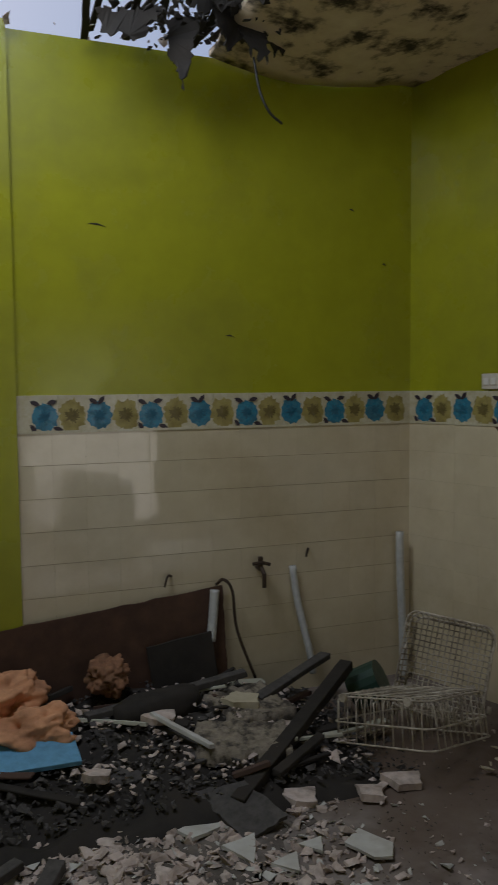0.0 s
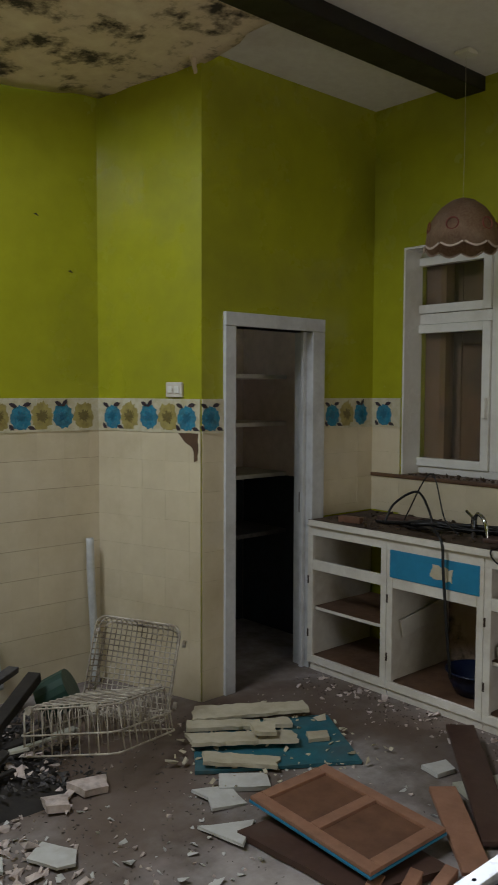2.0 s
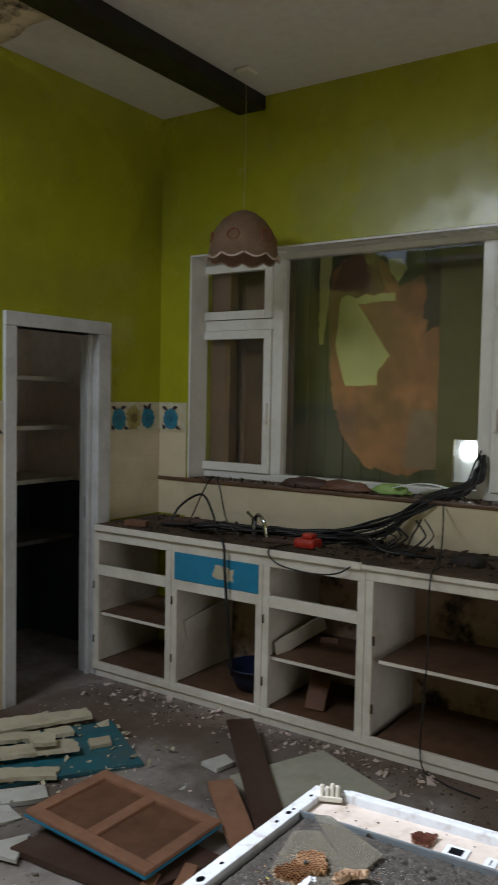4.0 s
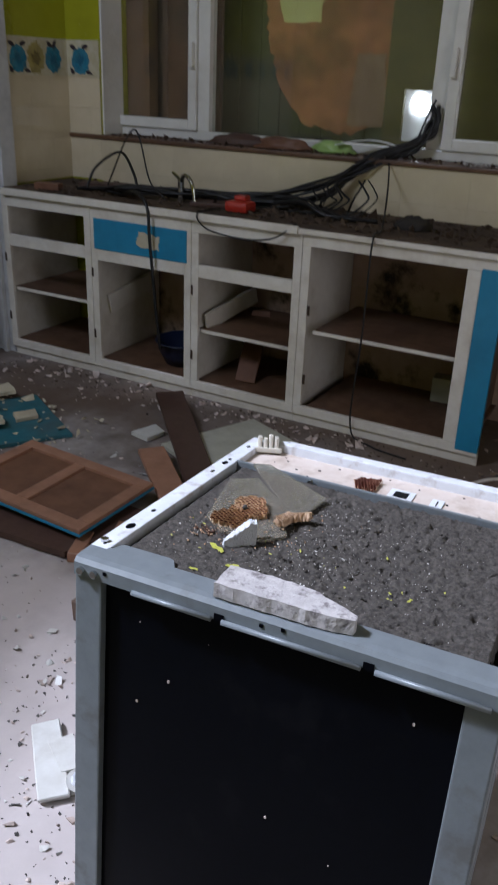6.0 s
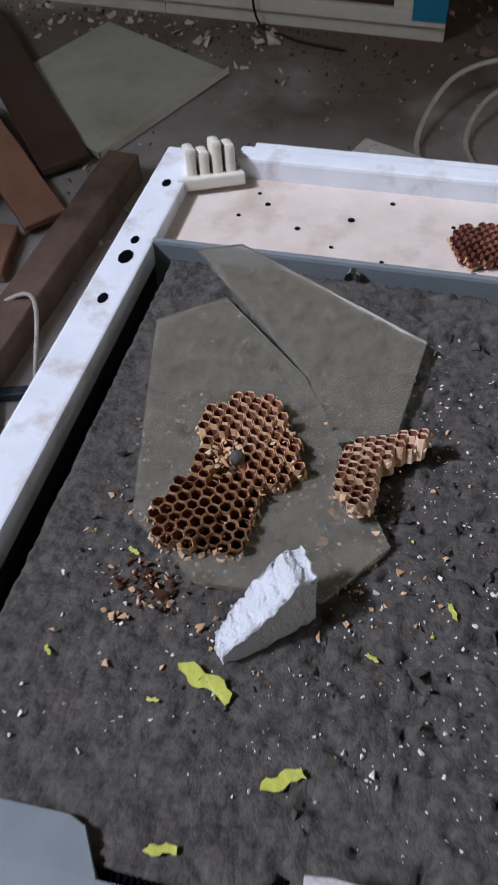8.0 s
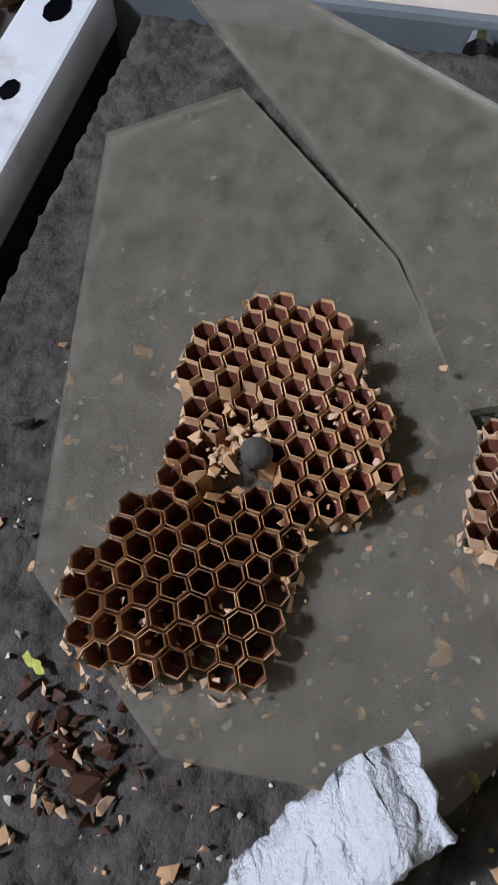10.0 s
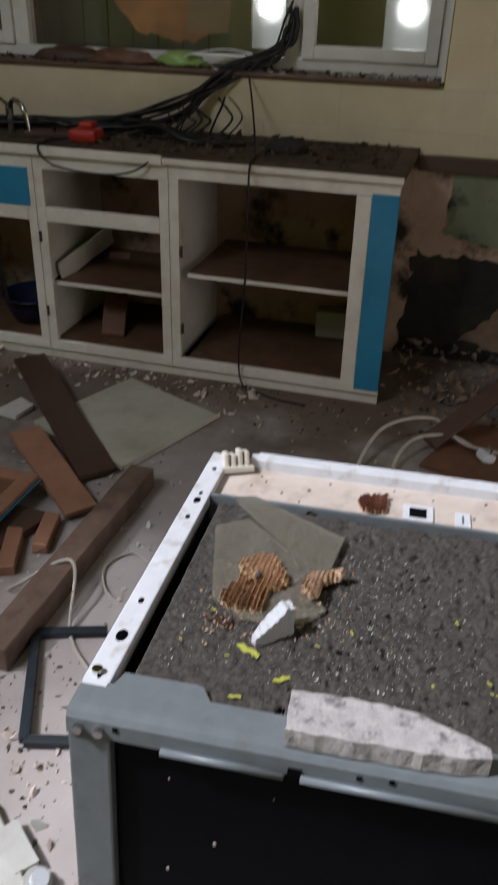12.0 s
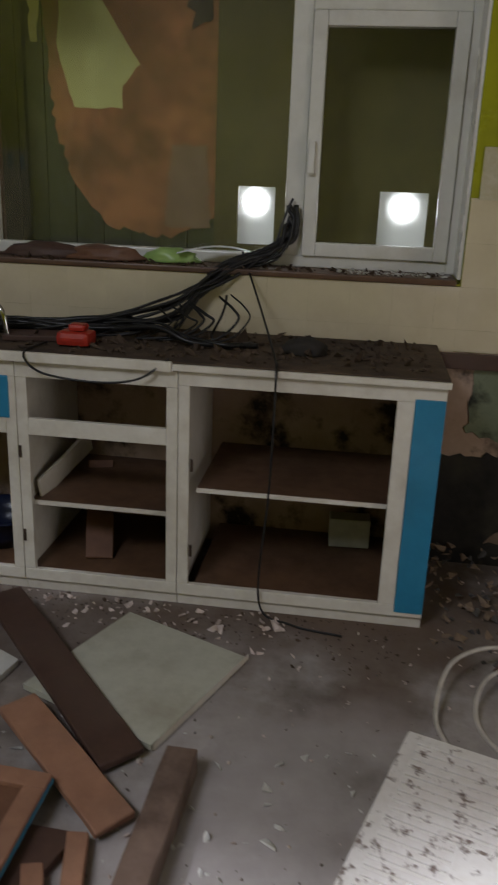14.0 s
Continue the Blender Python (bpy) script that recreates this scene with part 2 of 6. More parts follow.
SHADEPALE = mat("pale_lampshade_trim", (0.60, 0.48, 0.40), 0.8, (0.46, 0.34, 0.27))
ASHCRUST = mat("ash_crust", (0.34, 0.29, 0.22), 0.95, (0.16, 0.13, 0.10), (0.05, 0.042, 0.036), 34, 14, 0.9, 0.5, 1.0, edge=0.1)
BRICKM = mat("mortar_crusted_brick", (0.56, 0.53, 0.52), 0.95, (0.40, 0.37, 0.37), (0.13, 0.11, 0.11), 70, 60, 0.75, 0.57, 1.0, edge=0.10)
ORANGEWALL = mat("orange_bare_plaster", (0.40, 0.17, 0.075), 0.9, (0.25, 0.105, 0.05), (0.13, 0.075, 0.04), 8, 2.2, 0.85, 0.48, edge=0.14)
YELLOWWALL = mat("pale_yellow_flaking_paint", (0.52, 0.50, 0.20), 0.8, (0.46, 0.43, 0.16), (0.30, 0.24, 0.09), 6, 2.2, 0.5, 0.52, edge=0.25)
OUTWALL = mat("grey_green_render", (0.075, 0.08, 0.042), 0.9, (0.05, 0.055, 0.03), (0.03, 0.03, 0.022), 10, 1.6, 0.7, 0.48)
ROLLERGREEN = mat("green_plastic_bag", (0.34, 0.50, 0.16), 0.4, (0.26, 0.40, 0.12))
LAMPREFLECTION = mat("lamp_reflection_brown", (0.15, 0.065, 0.035), 0.8, (0.11, 0.05, 0.028), (0.07, 0.04, 0.02), 10, 4, 0.5)
GREYPAPER = mat("faded_grey_paper", (0.27, 0.17, 0.11), 0.8, (0.22, 0.13, 0.08), None, 10, 3, 0.5)


def glass_material():
    m = bpy.data.materials.new("dusty_window_glass")
    m.use_nodes = True
    t, n = m.node_tree, m.node_tree.nodes
    p = n["Principled BSDF"]
    p.inputs["Base Color"].default_value = (0.90, 0.93, 0.86, 1)
    p.inputs["Transmission Weight"].default_value = 1.0
    p.inputs["Roughness"].default_value, p.inputs["IOR"].default_value = 0.0, 1.5
    dust = n.new("ShaderNodeBsdfDiffuse")
    dust.inputs[0].default_value = (0.13, 0.115, 0.075, 1)
    geo = n.new("ShaderNodeNewGeometry")
    tex = n.new("ShaderNodeTexNoise")
    tex.inputs["Scale"].default_value, tex.inputs["Detail"].default_value = 3.2, 8
    t.links.new(geo.outputs["Position"], tex.inputs["Vector"])
    r = n.new("ShaderNodeMapRange")
    r.inputs[1].default_value, r.inputs[2].default_value, r.inputs[3].default_value, r.inputs[4].default_value = 0.35, 0.72, 0.03, 0.16
    mix = n.new("ShaderNodeMixShader")
    t.links.new(tex.outputs[0], r.inputs[0])
    t.links.new(r.outputs[0], mix.inputs[0])
    t.links.new(p.outputs[0], mix.inputs[1])
    t.links.new(dust.outputs[0], mix.inputs[2])
    t.links.new(mix.outputs[0], n["Material Output"].inputs[0])
    return m


DARKBLUE = mat("blue_black_finish", (0.03, 0.04, 0.05), 0.6, (0.018, 0.024, 0.03), (0.06, 0.055, 0.05), 14, 4, 0.6)
GLASS = glass_material()

# ---- mesh helpers ----


def box(bm, x0, x1, y0, y1, z0, z1, m=None, bevel=0.0):
    v = [bm.verts.new(p) for p in ((x0, y0, z0), (x1, y0, z0), (x1, y1, z0), (x0, y1, z0),
                                   (x0, y0, z1), (x1, y0, z1), (x1, y1, z1), (x0, y1, z1))]
    f = [bm.faces.new([v[i] for i in q]) for q in ((0, 3, 2, 1), (4, 5, 6, 7), (0, 1, 5, 4), (1, 2, 6, 5), (2, 3, 7, 6), (3, 0, 4, 7))]
    if bevel:
        edges = list({e for q in f for e in q.edges})
        out = bmesh.ops.bevel(bm, geom=edges, offset=bevel, segments=2, affect="EDGES", profile=0.6)
        v = list({w for q in out["faces"] for w in q.verts} | {w for w in v if w.is_valid})
    if m is not None:
        bmesh.ops.transform(bm, matrix=m, verts=[w for w in v if w.is_valid])
    return bm


def boxed(x0, x1, y0, y1, z0, z1, bevel=0.003, m=None):
    return box(bmesh.new(), x0, x1, y0, y1, z0, z1, m, bevel)


def mesh_of(bm, name, material, smooth=False):
    me = bpy.data.meshes.new(name)
    bmesh.ops.recalc_face_normals(bm, faces=bm.faces[:])
    bm.to_mesh(me)
    bm.free()
    me.materials.append(material)
    if smooth:
        me.shade_smooth()
    return me


def part(name, bm, material, parent=None, label="", smooth=False):
    ob = new(name, mesh_of(bm, name, material, smooth))
    ob.parent = parent
    if label:
        ob["label"] = label
    return ob


def thing(name, label, category, group="", at=None):
    ob = new(name)
    ob.empty_display_size = 0.05
    if at is not None:
        ob.matrix_basis = at
    return tagged(ob, label, category, group)


def single(name, bm, material, label, category, group="", smooth=False, at=None):
    ob = part(name, bm, material, None, "", smooth)
    if at is not None:
        ob.matrix_basis = at
    return tagged(ob, label, category, group)


def structure(name, bm, material, label, category=""):
    return tagged(part(name, bm, material), label, category or name.split("_")[0], kind="structure")


def tube(bm, pts, r, sides=6, closed=False):
    """A round bar along points."""
    pts = [Vector(p) for p in pts]
    rings, prev = [], None
    n = len(pts)
    for i, p in enumerate(pts):
        a = pts[(i - 1) % n] if closed or i else pts[0]
        b = pts[(i + 1) % n] if closed or i < n - 1 else pts[-1]
        d = (b - a).normalized()
        side = d.cross(prev if prev is not None else (Vector((0, 0, 1)) if abs(d.z) < 0.9 else Vector((1, 0, 0))))
        if prev is not None:
            u = (prev - d * prev.dot(d)).normalized()
        else:
            u = side.normalized()
        w = d.cross(u)
        prev = u
        rings.append([bm.verts.new(p + r * (math.cos(k * math.tau / sides) * u + math.sin(k * math.tau / sides) * w)) for k in range(sides)])
    for i in range(n if closed else n - 1):
        a, b = rings[i], rings[(i + 1) % n]
        for k in range(sides):
            bm.faces.new((a[k], a[(k + 1) % sides], b[(k + 1) % sides], b[k]))
    if not closed:
        bm.faces.new(rings[0][::-1])
        bm.faces.new(rings[-1])
    return bm


def smooth_path(pts, steps=8):
    """Points along a Catmull-Rom curve."""
    p = [Vector(q) for q in pts]
    p = [2 * p[0] - p[1]] + p + [2 * p[-1] - p[-2]]
    out = []
    for i in range(1, len(p) - 2):
        for k in range(steps):
            t = k / steps
            out.append(0.5 * ((2 * p[i]) + (p[i + 1] - p[i - 1]) * t + (2 * p[i - 1] - 5 * p[i] + 4 * p[i + 1] - p[i + 2]) * t * t
                              + (3 * p[i] - p[i - 1] - 3 * p[i + 1] + p[i + 2]) * t ** 3))
    out.append(p[-2])
    return out


def slab(pts, z0, z1, bm=None, jitter=0.0):
    """A flat plate of any outline."""
    bm = bm or bmesh.new()
    lo = [bm.verts.new((x, y, z0)) for x, y in pts]
    hi = [bm.verts.new((x + random.uniform(-jitter, jitter), y + random.uniform(-jitter, jitter), z1)) for x, y in pts]
    bm.faces.new(lo[::-1])
    bm.faces.new(hi)
    n = len(pts)
    for i in range(n):
        bm.faces.new((lo[i], lo[(i + 1) % n], hi[(i + 1) % n], hi[i]))
    return bm


def ragged(pts, step=0.02, rough=0.006, seed=1):
    """An outline with a broken edge."""
    rnd = random.Random(seed)
    out = []
    n = len(pts)
    for i in range(n):
        a, b = Vector(pts[i]), Vector(pts[(i + 1) % n])
        k = max(1, int((b - a).length / step))
        for j in range(k):
            q = a.lerp(b, j / k)
            w = rough if j else rough * 0.4
            out.append((q.x + rnd.uniform(-w, w), q.y + rnd.uniform(-w, w)))
    return out


def chunk(bm, c, size, rnd, flat=0.5):
    """A broken lump: the hull of random points."""
    pts = []
    turn = Euler((rnd.uniform(-0.5, 0.5), rnd.uniform(-0.5, 0.5), rnd.uniform(0, 6.3))).to_matrix()
    for _ in range(9):
        q = Vector((rnd.uniform(-1, 1), rnd.uniform(-0.7, 0.7), rnd.uniform(-flat, flat)))
        pts.append(bm.verts.new(Vector(c) + turn @ q * size))
    out = bmesh.ops.convex_hull(bm, input=pts)
    junk = [e for e in out["geom_interior"] if isinstance(e, bmesh.types.BMVert)]
    bmesh.ops.delete(bm, geom=junk, context="VERTS")
    return bm


# ---- the room ----
XW, YD, YN, ZC = 4.15, 3.48, 4.16, 3.38      # window wall, pantry wall, north wall, ceiling
XP, YP = 2.57, 0.0                           # pantry return
XL, YS, XWEST = 0.435, -1.6, -1.5

structure("floor", boxed(XWEST - 0.3, 6.4, YS - 2.4, 5.2, -0.12, 0.0, 0), CONCRETE, "bare dusty concrete floor stained brown and littered", "floor")
ground = bmesh.new()
box(ground, -600, 600, -600, 600, -0.3, -0.14)
structure("ground", ground, OUTWALL, "dull earth outside around the house", "ground")


def wall_with_opening(name, axis, at, thick, a0, a1, z0, z1, oa0, oa1, oz0, oz1, material, label):
    """One wall with one opening through it."""
    bm = bmesh.new()
    for p0, p1, q0, q1 in ((a0, oa0, z0, z1), (oa1, a1, z0, z1), (oa0, oa1, z0, oz0), (oa0, oa1, oz1, z1)):
        if p1 - p0 > 1e-4 and q1 - q0 > 1e-4:
            if axis == "x":
                box(bm, at, at + thick, p0, p1, q0, q1)
            else:
                box(bm, p0, p1, at, at + thick, q0, q1)
    bmesh.ops.remove_doubles(bm, verts=bm.verts[:], dist=1e-4)
    return structure(name, bm, material, label, "wall")


# green upper wall, tiles applied below
wn_bm = bmesh.new()
box(wn_bm, XL, 1.62, YN, YN + 0.3, 0, 3.27)
box(wn_bm, 1.62, XP, YN, YN + 0.3, 0, 3.6)
structure("wall_north", wn_bm, GREEN, "lime green painted wall above cream tiles", "wall")
structure("wall_north_pier", boxed(XWEST, XL, YN - 0.03, YN + 0.3, 0, 3.30, 0), GREEN, "lime green wall pier beside the alcove", "wall")
bm = bmesh.new()
slab([(XP, YN + 0.3), (XP, YN), (2.775, YD), (2.90, YD), (2.69, YN + 0.3)], 0, 3.6, bm)
structure("wall_return", bm, GREEN, "bright green return wall of the pantry", "wall")
wall_with_opening("wall_pantry", "y", YD, 0.12, 2.90, XW, 0, 3.6, 2.99, 3.595, 0.0, 2.0, GREEN, "dull green wall with the pantry doorway")
wall_with_opening("wall_window", "x", XW, 0.32, YS - 0.3, YD + 0.12, 0, 3.6, 0.785, 3.25, 1.13, 2.52, GREEN, "green wall with a wide recessed window")
wall_with_opening("wall_south", "y", YS - 0.3, 0.3, XWEST - 0.3, XW, 0, 3.6, 1.0, 2.6, 0.0, 2.1, GREEN, "plain wall with an open outside doorway")
structure("wall_west", boxed(XWEST - 0.3, XWEST, YS, YN + 0.3, 0, 3.6, 0), GREEN, "plain green wall", "wall")
# pantry shell
structure("wall_pantry_back", boxed(2.69, XW + 0.32, 4.55, 4.67, 0, 3.6, 0), PANTRYWALL, "grimy pantry back wall", "wall")
structure("wall_pantry_side", boxed(4.0, XW + 0.32, YD + 0.12, 4.55, 0, 3.6, 0), PANTRYWALL, "grimy pantry side wall", "wall")

# ceiling: south part, strip north of the beam, with the hole left open above the north-west
bm = bmesh.new()
box(bm, XWEST, XW, YS, 1.9, ZC, ZC + 0.06)
box(bm, 1.42, XW, 1.9, 2.71, ZC, ZC + 0.06)
box(bm, 2.72, XW, 2.71, YD, ZC, ZC + 0.06)
# an unseen gap is left over the pantry to let daylight onto its shelves
box(bm, 2.60, XW, YD, 3.64, ZC, ZC + 0.06)
box(bm, 2.60, XW, 3.94, 4.55, ZC, ZC + 0.06)
box(bm, 2.60, 3.05, 3.64, 3.94, ZC, ZC + 0.06)
box(bm, XWEST, -1.15, 1.9, YN, ZC, ZC + 0.06)
structure("ceiling", bm, PLASTER, "stained off-white plaster ceiling with a collapsed part", "ceiling")

# ---- beam, sagging ceiling, hole edge ----
beam = bmesh.new()
box(beam, 1.9, XW, 2.71, 2.90, 3.30, ZC, None, 0.008)
tagged(part("beam", beam, BEAM), "black painted timber ceiling beam", "beam", kind="structure")


def sagging_sheet(name, x0, x1, y0, y1, nx, ny, height, thick, material, label, ragged_edge=0.05):
    """A plaster sheet that hangs down, with a broken outline."""
    bm = bmesh.new()
    rows = []
    for i in range(nx + 1):
        row = []
        for j in range(ny + 1):
            u, v = i / nx, j / ny
            x, y = x0 + (x1 - x0) * u, y0 + (y1 - y0) * v
            e = ragged_edge * noise.noise(Vector((x * 5, y * 5, 3)))
            if i in (0, nx):
                x += e
            if j in (0, ny):
                y += e * 0.6
            row.append(bm.verts.new((x, y, height(u, v) + 0.012 * noise.noise(Vector((x * 7, y * 7, 1))))))
        rows.append(row)
    for i in range(nx):
        for j in range(ny):
            bm.faces.new((rows[i][j], rows[i + 1][j], rows[i + 1][j + 1], rows[i][j + 1]))
    out = bmesh.ops.extrude_face_region(bm, geom=bm.faces[:])
    bmesh.ops.translate(bm, verts=[v for v in out["geom"] if isinstance(v, bmesh.types.BMVert)], vec=(0, 0, thick))
    ob = part(name, bm, material, None, "", True)
    return tagged(ob, label, "ceiling", kind="structure")


sagging_sheet("ceiling_sagging", 1.40, 2.80, 2.72, 4.13, 18, 14,
              lambda u, v: ZC + 0.03 - 0.17 * math.sin(min(1, 0.25 + u) * math.pi * 0.8) * (0.35 + 0.65 * v) - 0.05 * v, 0.03,
              MOULDCEIL, "sagging cream plaster ceiling sheet with black mould")

# ---- tiles ----
TILE_MESH = mesh_of(boxed(0.0001, 0.1589, -0.007, 0.0, 0.0010, 0.1580, 0.0004), "tile", TILE)


TIGHT_MESH = mesh_of(boxed(0.0001, 0.1589, -0.007, 0.0, 0.0002, 0.1588, 0.0003), "tile", TILE)


def tiled(name, m, length, height, z_top, label, one=TIGHT_MESH):
    """Square wall tiles of 16 cm in rows down from z_top, each one its own piece; the last ones are cut to fit."""
    back = bmesh.new()
    box(back, 0, length, -0.0045, 0.0, z_top - height, z_top)
    wall = tagged(part(name, back, GROUT), label, "tiles", kind="structure")
    wall.matrix_basis = m
    rnd = random.Random(name)
    s = 0.159
    for i in range(math.ceil(length / s - 0.02)):
        for k in range(math.ceil(height / s - 0.02)):
            ob = new("tile", one)
            ob.parent = wall
            w, h = min(1, (length - i * s) / s), min(1, (height - k * s) / s)
            ob.matrix_basis = pose(i * s, rnd.uniform(-0.0005, 0.0), z_top - k * s - h * s, rnd.uniform(-0.3, 0.3), 0, rnd.uniform(-0.3, 0.3)) @ Matrix.Diagonal((w, 1, h, 1))
    return wall


ZB = 1.438
RA = math.degrees(math.atan2(YD - YN, 2.775 - XP))
RETURN = Matrix.Translation((XP, YN, 0)) @ pose(0, 0, 0, 0, 0, RA)
tiled("tiles_north", pose(XL, YN, 0), XP - XL, ZB, ZB, "cream square wall tiles stained at the bottom", TILE_MESH)
tiled("tiles_return", RETURN, 0.708, ZB, ZB, "cream tiles on the pantry return")
tiled("tiles_pantry_left", pose(2.777, YD, 0), 0.144, ZB, ZB, "cream tiles beside the pantry door")
tiled("tiles_pantry_right", pose(3.687, YD, 0), XW - 3.687, 0.53, ZB, "cream tiles over the worktop")
tiled("tiles_window_left", pose(XW, YD, 0, 0, 0, -90), 0.225, 0.53, ZB, "cream tiles in the corner by the window")
tiled("tiles_window_low", pose(XW, YD - 0.225, 0, 0, 0, -90), YD - 0.225 - 0.782, 0.25, 1.121, "cream tiles under the window ledge")
tiled("tiles_window_right", pose(XW, 0.782, 0, 0, 0, -90), 0.75, 0.56, ZB, "cream tiles beside the window")


def fruit_disc(r, squash, seed, petals=0, ragged_by=0.05, proud=0.0085):
    """A printed round motif: a low cone with a wavering or petalled rim."""
    bm = bmesh.new()
    rnd = random.Random(seed)
    n = 44
    rim = []
    for k in range(n):
        a = k * math.tau / n
        f = 1 - (0.10 * abs(math.sin(a * petals / 2)) if petals else 0) + rnd.uniform(-ragged_by, ragged_by)
        rim.append(bm.verts.new((r * squash * f * math.cos(a), -proud, r * f * math.sin(a))))
    hub = bm.verts.new((0, -proud - 0.0015, 0))
    for k in range(n):
        bm.faces.new((rim[k], rim[(k + 1) % n], hub))
    return bm


FRUIT = [mesh_of(fruit_disc(0.070, 0.92, s, 11, 0.05), "blue_fruit", BLUEFRUIT) for s in (1, 2)]
FLOWER = [mesh_of(fruit_disc(0.080, 0.84, s, 9, 0.14), "ochre_flower", OCHRE) for s in (3, 4)]
SEEDS = mesh_of(fruit_disc(0.034, 1.0, 9, 7, 0.35), "seed_head", SEEDHEAD)
PIPS = mesh_of(fruit_disc(0.026, 1.0, 10, 9, 0.4, 0.0105), "blue_centre", BLUEDEEP)


def leaf_mesh():
    bm = bmesh.new()
    a = [bm.verts.new(p) for p in ((-0.026, -0.0115, 0), (-0.014, -0.0115, 0.011), (0.004, -0.0115, 0.014), (0.026, -0.0115, 0.004), (0.008, -0.0115, -0.009), (-0.012, -0.0115, -0.008))]
    bm.faces.new(a)
    return mesh_of(bm, "printed_leaf", LEAFDARK)


LEAF = leaf_mesh()


def border(name, m, length, first=0.07):
    """The printed tile border: blue fruit and ochre flowers in turn."""
    bm = bmesh.new()
    n = max(1, round(length / 0.2))
    w = length / n
    for i in range(n):
        box(bm, i * w + 0.0006, (i + 1) * w - 0.0006, -0.008, 0, ZB + 0.004, 1.612, None, 0.0012)
    box(bm, 0, length, -0.012, 0, ZB - 0.006, ZB + 0.006)
    ob = tagged(part(name, bm, BORDER), "patterned tile border with blue fruit and ochre flowers", "border", kind="structure")
    ob.matrix_basis = m
    rnd = random.Random(name)
    x, k = first, 0
    while x < length - 0.05:
        p = new("printed_fruit" if k % 2 == 0 else "printed_flower", FRUIT[(k // 2) % 2] if k % 2 == 0 else FLOWER[(k // 2) % 2])
        p.parent = ob
        p.matrix_basis = pose(x, 0, 1.51 + (-0.003 if k % 4 == 0 else 0.004), 0, 0, 0)
        if k % 2 == 0:
            q = new("blue_centre", PIPS)
            q.parent = ob
            q.matrix_basis = pose(x, 0, 1.512, 0, 37 * k, 0)
            spots = ((-0.045, 0.068, 25), (0.035, 0.072, -10), (-0.055, -0.052, 60), (0.06, -0.055, 20)) if k % 4 == 0 else ((-0.028, 0.075, 30), (0.012, 0.08, -50))
            for dx, dz, a in spots:
                q = new("printed_leaf", LEAF)
                q.parent = ob
                q.matrix_basis = pose(x + dx, -0.0004, 1.505 + dz, 0, a, 0)
        else:
            q = new("seed_head", SEEDS)
            q.parent = ob
            q.matrix_basis = pose(x, -0.0025, 1.515, 0, 0, 0)
        x += 0.128 + rnd.uniform(-0.006, 0.006)
        k += 1
    return ob


border("tile_border_north", pose(XL, YN, 0), XP - XL - 0.005, 0.13)
border("tile_border_return", RETURN, 0.705, 0.11)
border("tile_border_pantry_left", pose(2.775, YD, 0), 0.145, 0.055)
border("tile_border_pantry_right", pose(3.69, YD, 0), 0.455, 0.08)
border("tile_border_window_left", pose(XW, YD, 0, 0, 0, -90), 0.225, 0.10)
border("tile_border_window_right", pose(XW, 0.755, 0, 0, 0, -90), 0.9, 0.14)

# ---- pantry doorway ----
arch = thing("door_frame", "chipped greyish white door frame of the pantry", "door frame")
part("left_jamb", boxed(2.921, 2.995, YD - 0.022, YD + 0.13, 0, 2.0, 0.004), JAMB, arch)
part("right_jamb", boxed(3.585, 3.685, YD - 0.022, YD + 0.13, 0, 2.0, 0.004), JAMB, arch)
part("head", boxed(2.921, 3.685, YD - 0.024, YD + 0.13, 2.0, 2.074, 0.004), JAMB, arch)
part("stop_bead", boxed(3.558, 3.584, YD + 0.03, YD + 0.055, 0, 2.0, 0.003), JAMB, arch)
part("strike_plate", boxed(3.581, 3.586, YD + 0.06, YD + 0.085, 0.93, 1.05, 0.001), RUST, arch)
# blue-black sheets face the pantry walls up to z 1.08
structure("pantry_dado", boxed(2.72, 3.983, 4.53, 4.545, 0, 1.08, 0), DARKBLUE, "blue-black lower wall of the pantry", "wall")
structure("pantry_side_dado", boxed(3.984, 3.998, YD + 0.13, 4.528, 0, 1.08, 0), DARKBLUE, "blue-black lower side wall of the pantry", "wall")
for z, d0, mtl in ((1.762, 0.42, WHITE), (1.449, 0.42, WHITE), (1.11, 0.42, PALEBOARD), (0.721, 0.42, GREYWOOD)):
    single("pantry_shelf", boxed(2.72, 3.98, 4.55 - d0 - 0.05, 4.526, z - 0.028, z, 0.004), mtl, "dusty painted pantry shelf board", "shelf", "pantry shelves")

# light switch on the return wall
sw = thing("light_switch", "cream double light switch plate", "switch",
           at=Matrix.Translation((2.712, 3.69, 1.66)) @ pose(0, 0, 0, 0, 0, RA))
part("plate", boxed(0.0, 0.105, -0.02, 0.0, -0.04, 0.04, 0.006), WHITE, sw)
part("rocker", boxed(0.015, 0.045, -0.026, -0.019, -0.018, 0.018, 0.003), UPVC, sw)
part("rocker", boxed(0.06, 0.09, -0.026, -0.019, -0.018, 0.018, 0.003), UPVC, sw)

# ---- window ----
structure("window_ledge", boxed(XW - 0.018, XW + 0.30, 0.80, YD - 0.005, 1.122, 1.145, 0.006), CABIN, "dirty tiled window ledge covered in debris", "ledge")
win = tagged(new("window_1"), "wide white window with a fixed centre pane and two casements", "window", kind="structure")
FX0, FX1 = 4.31, 4.38


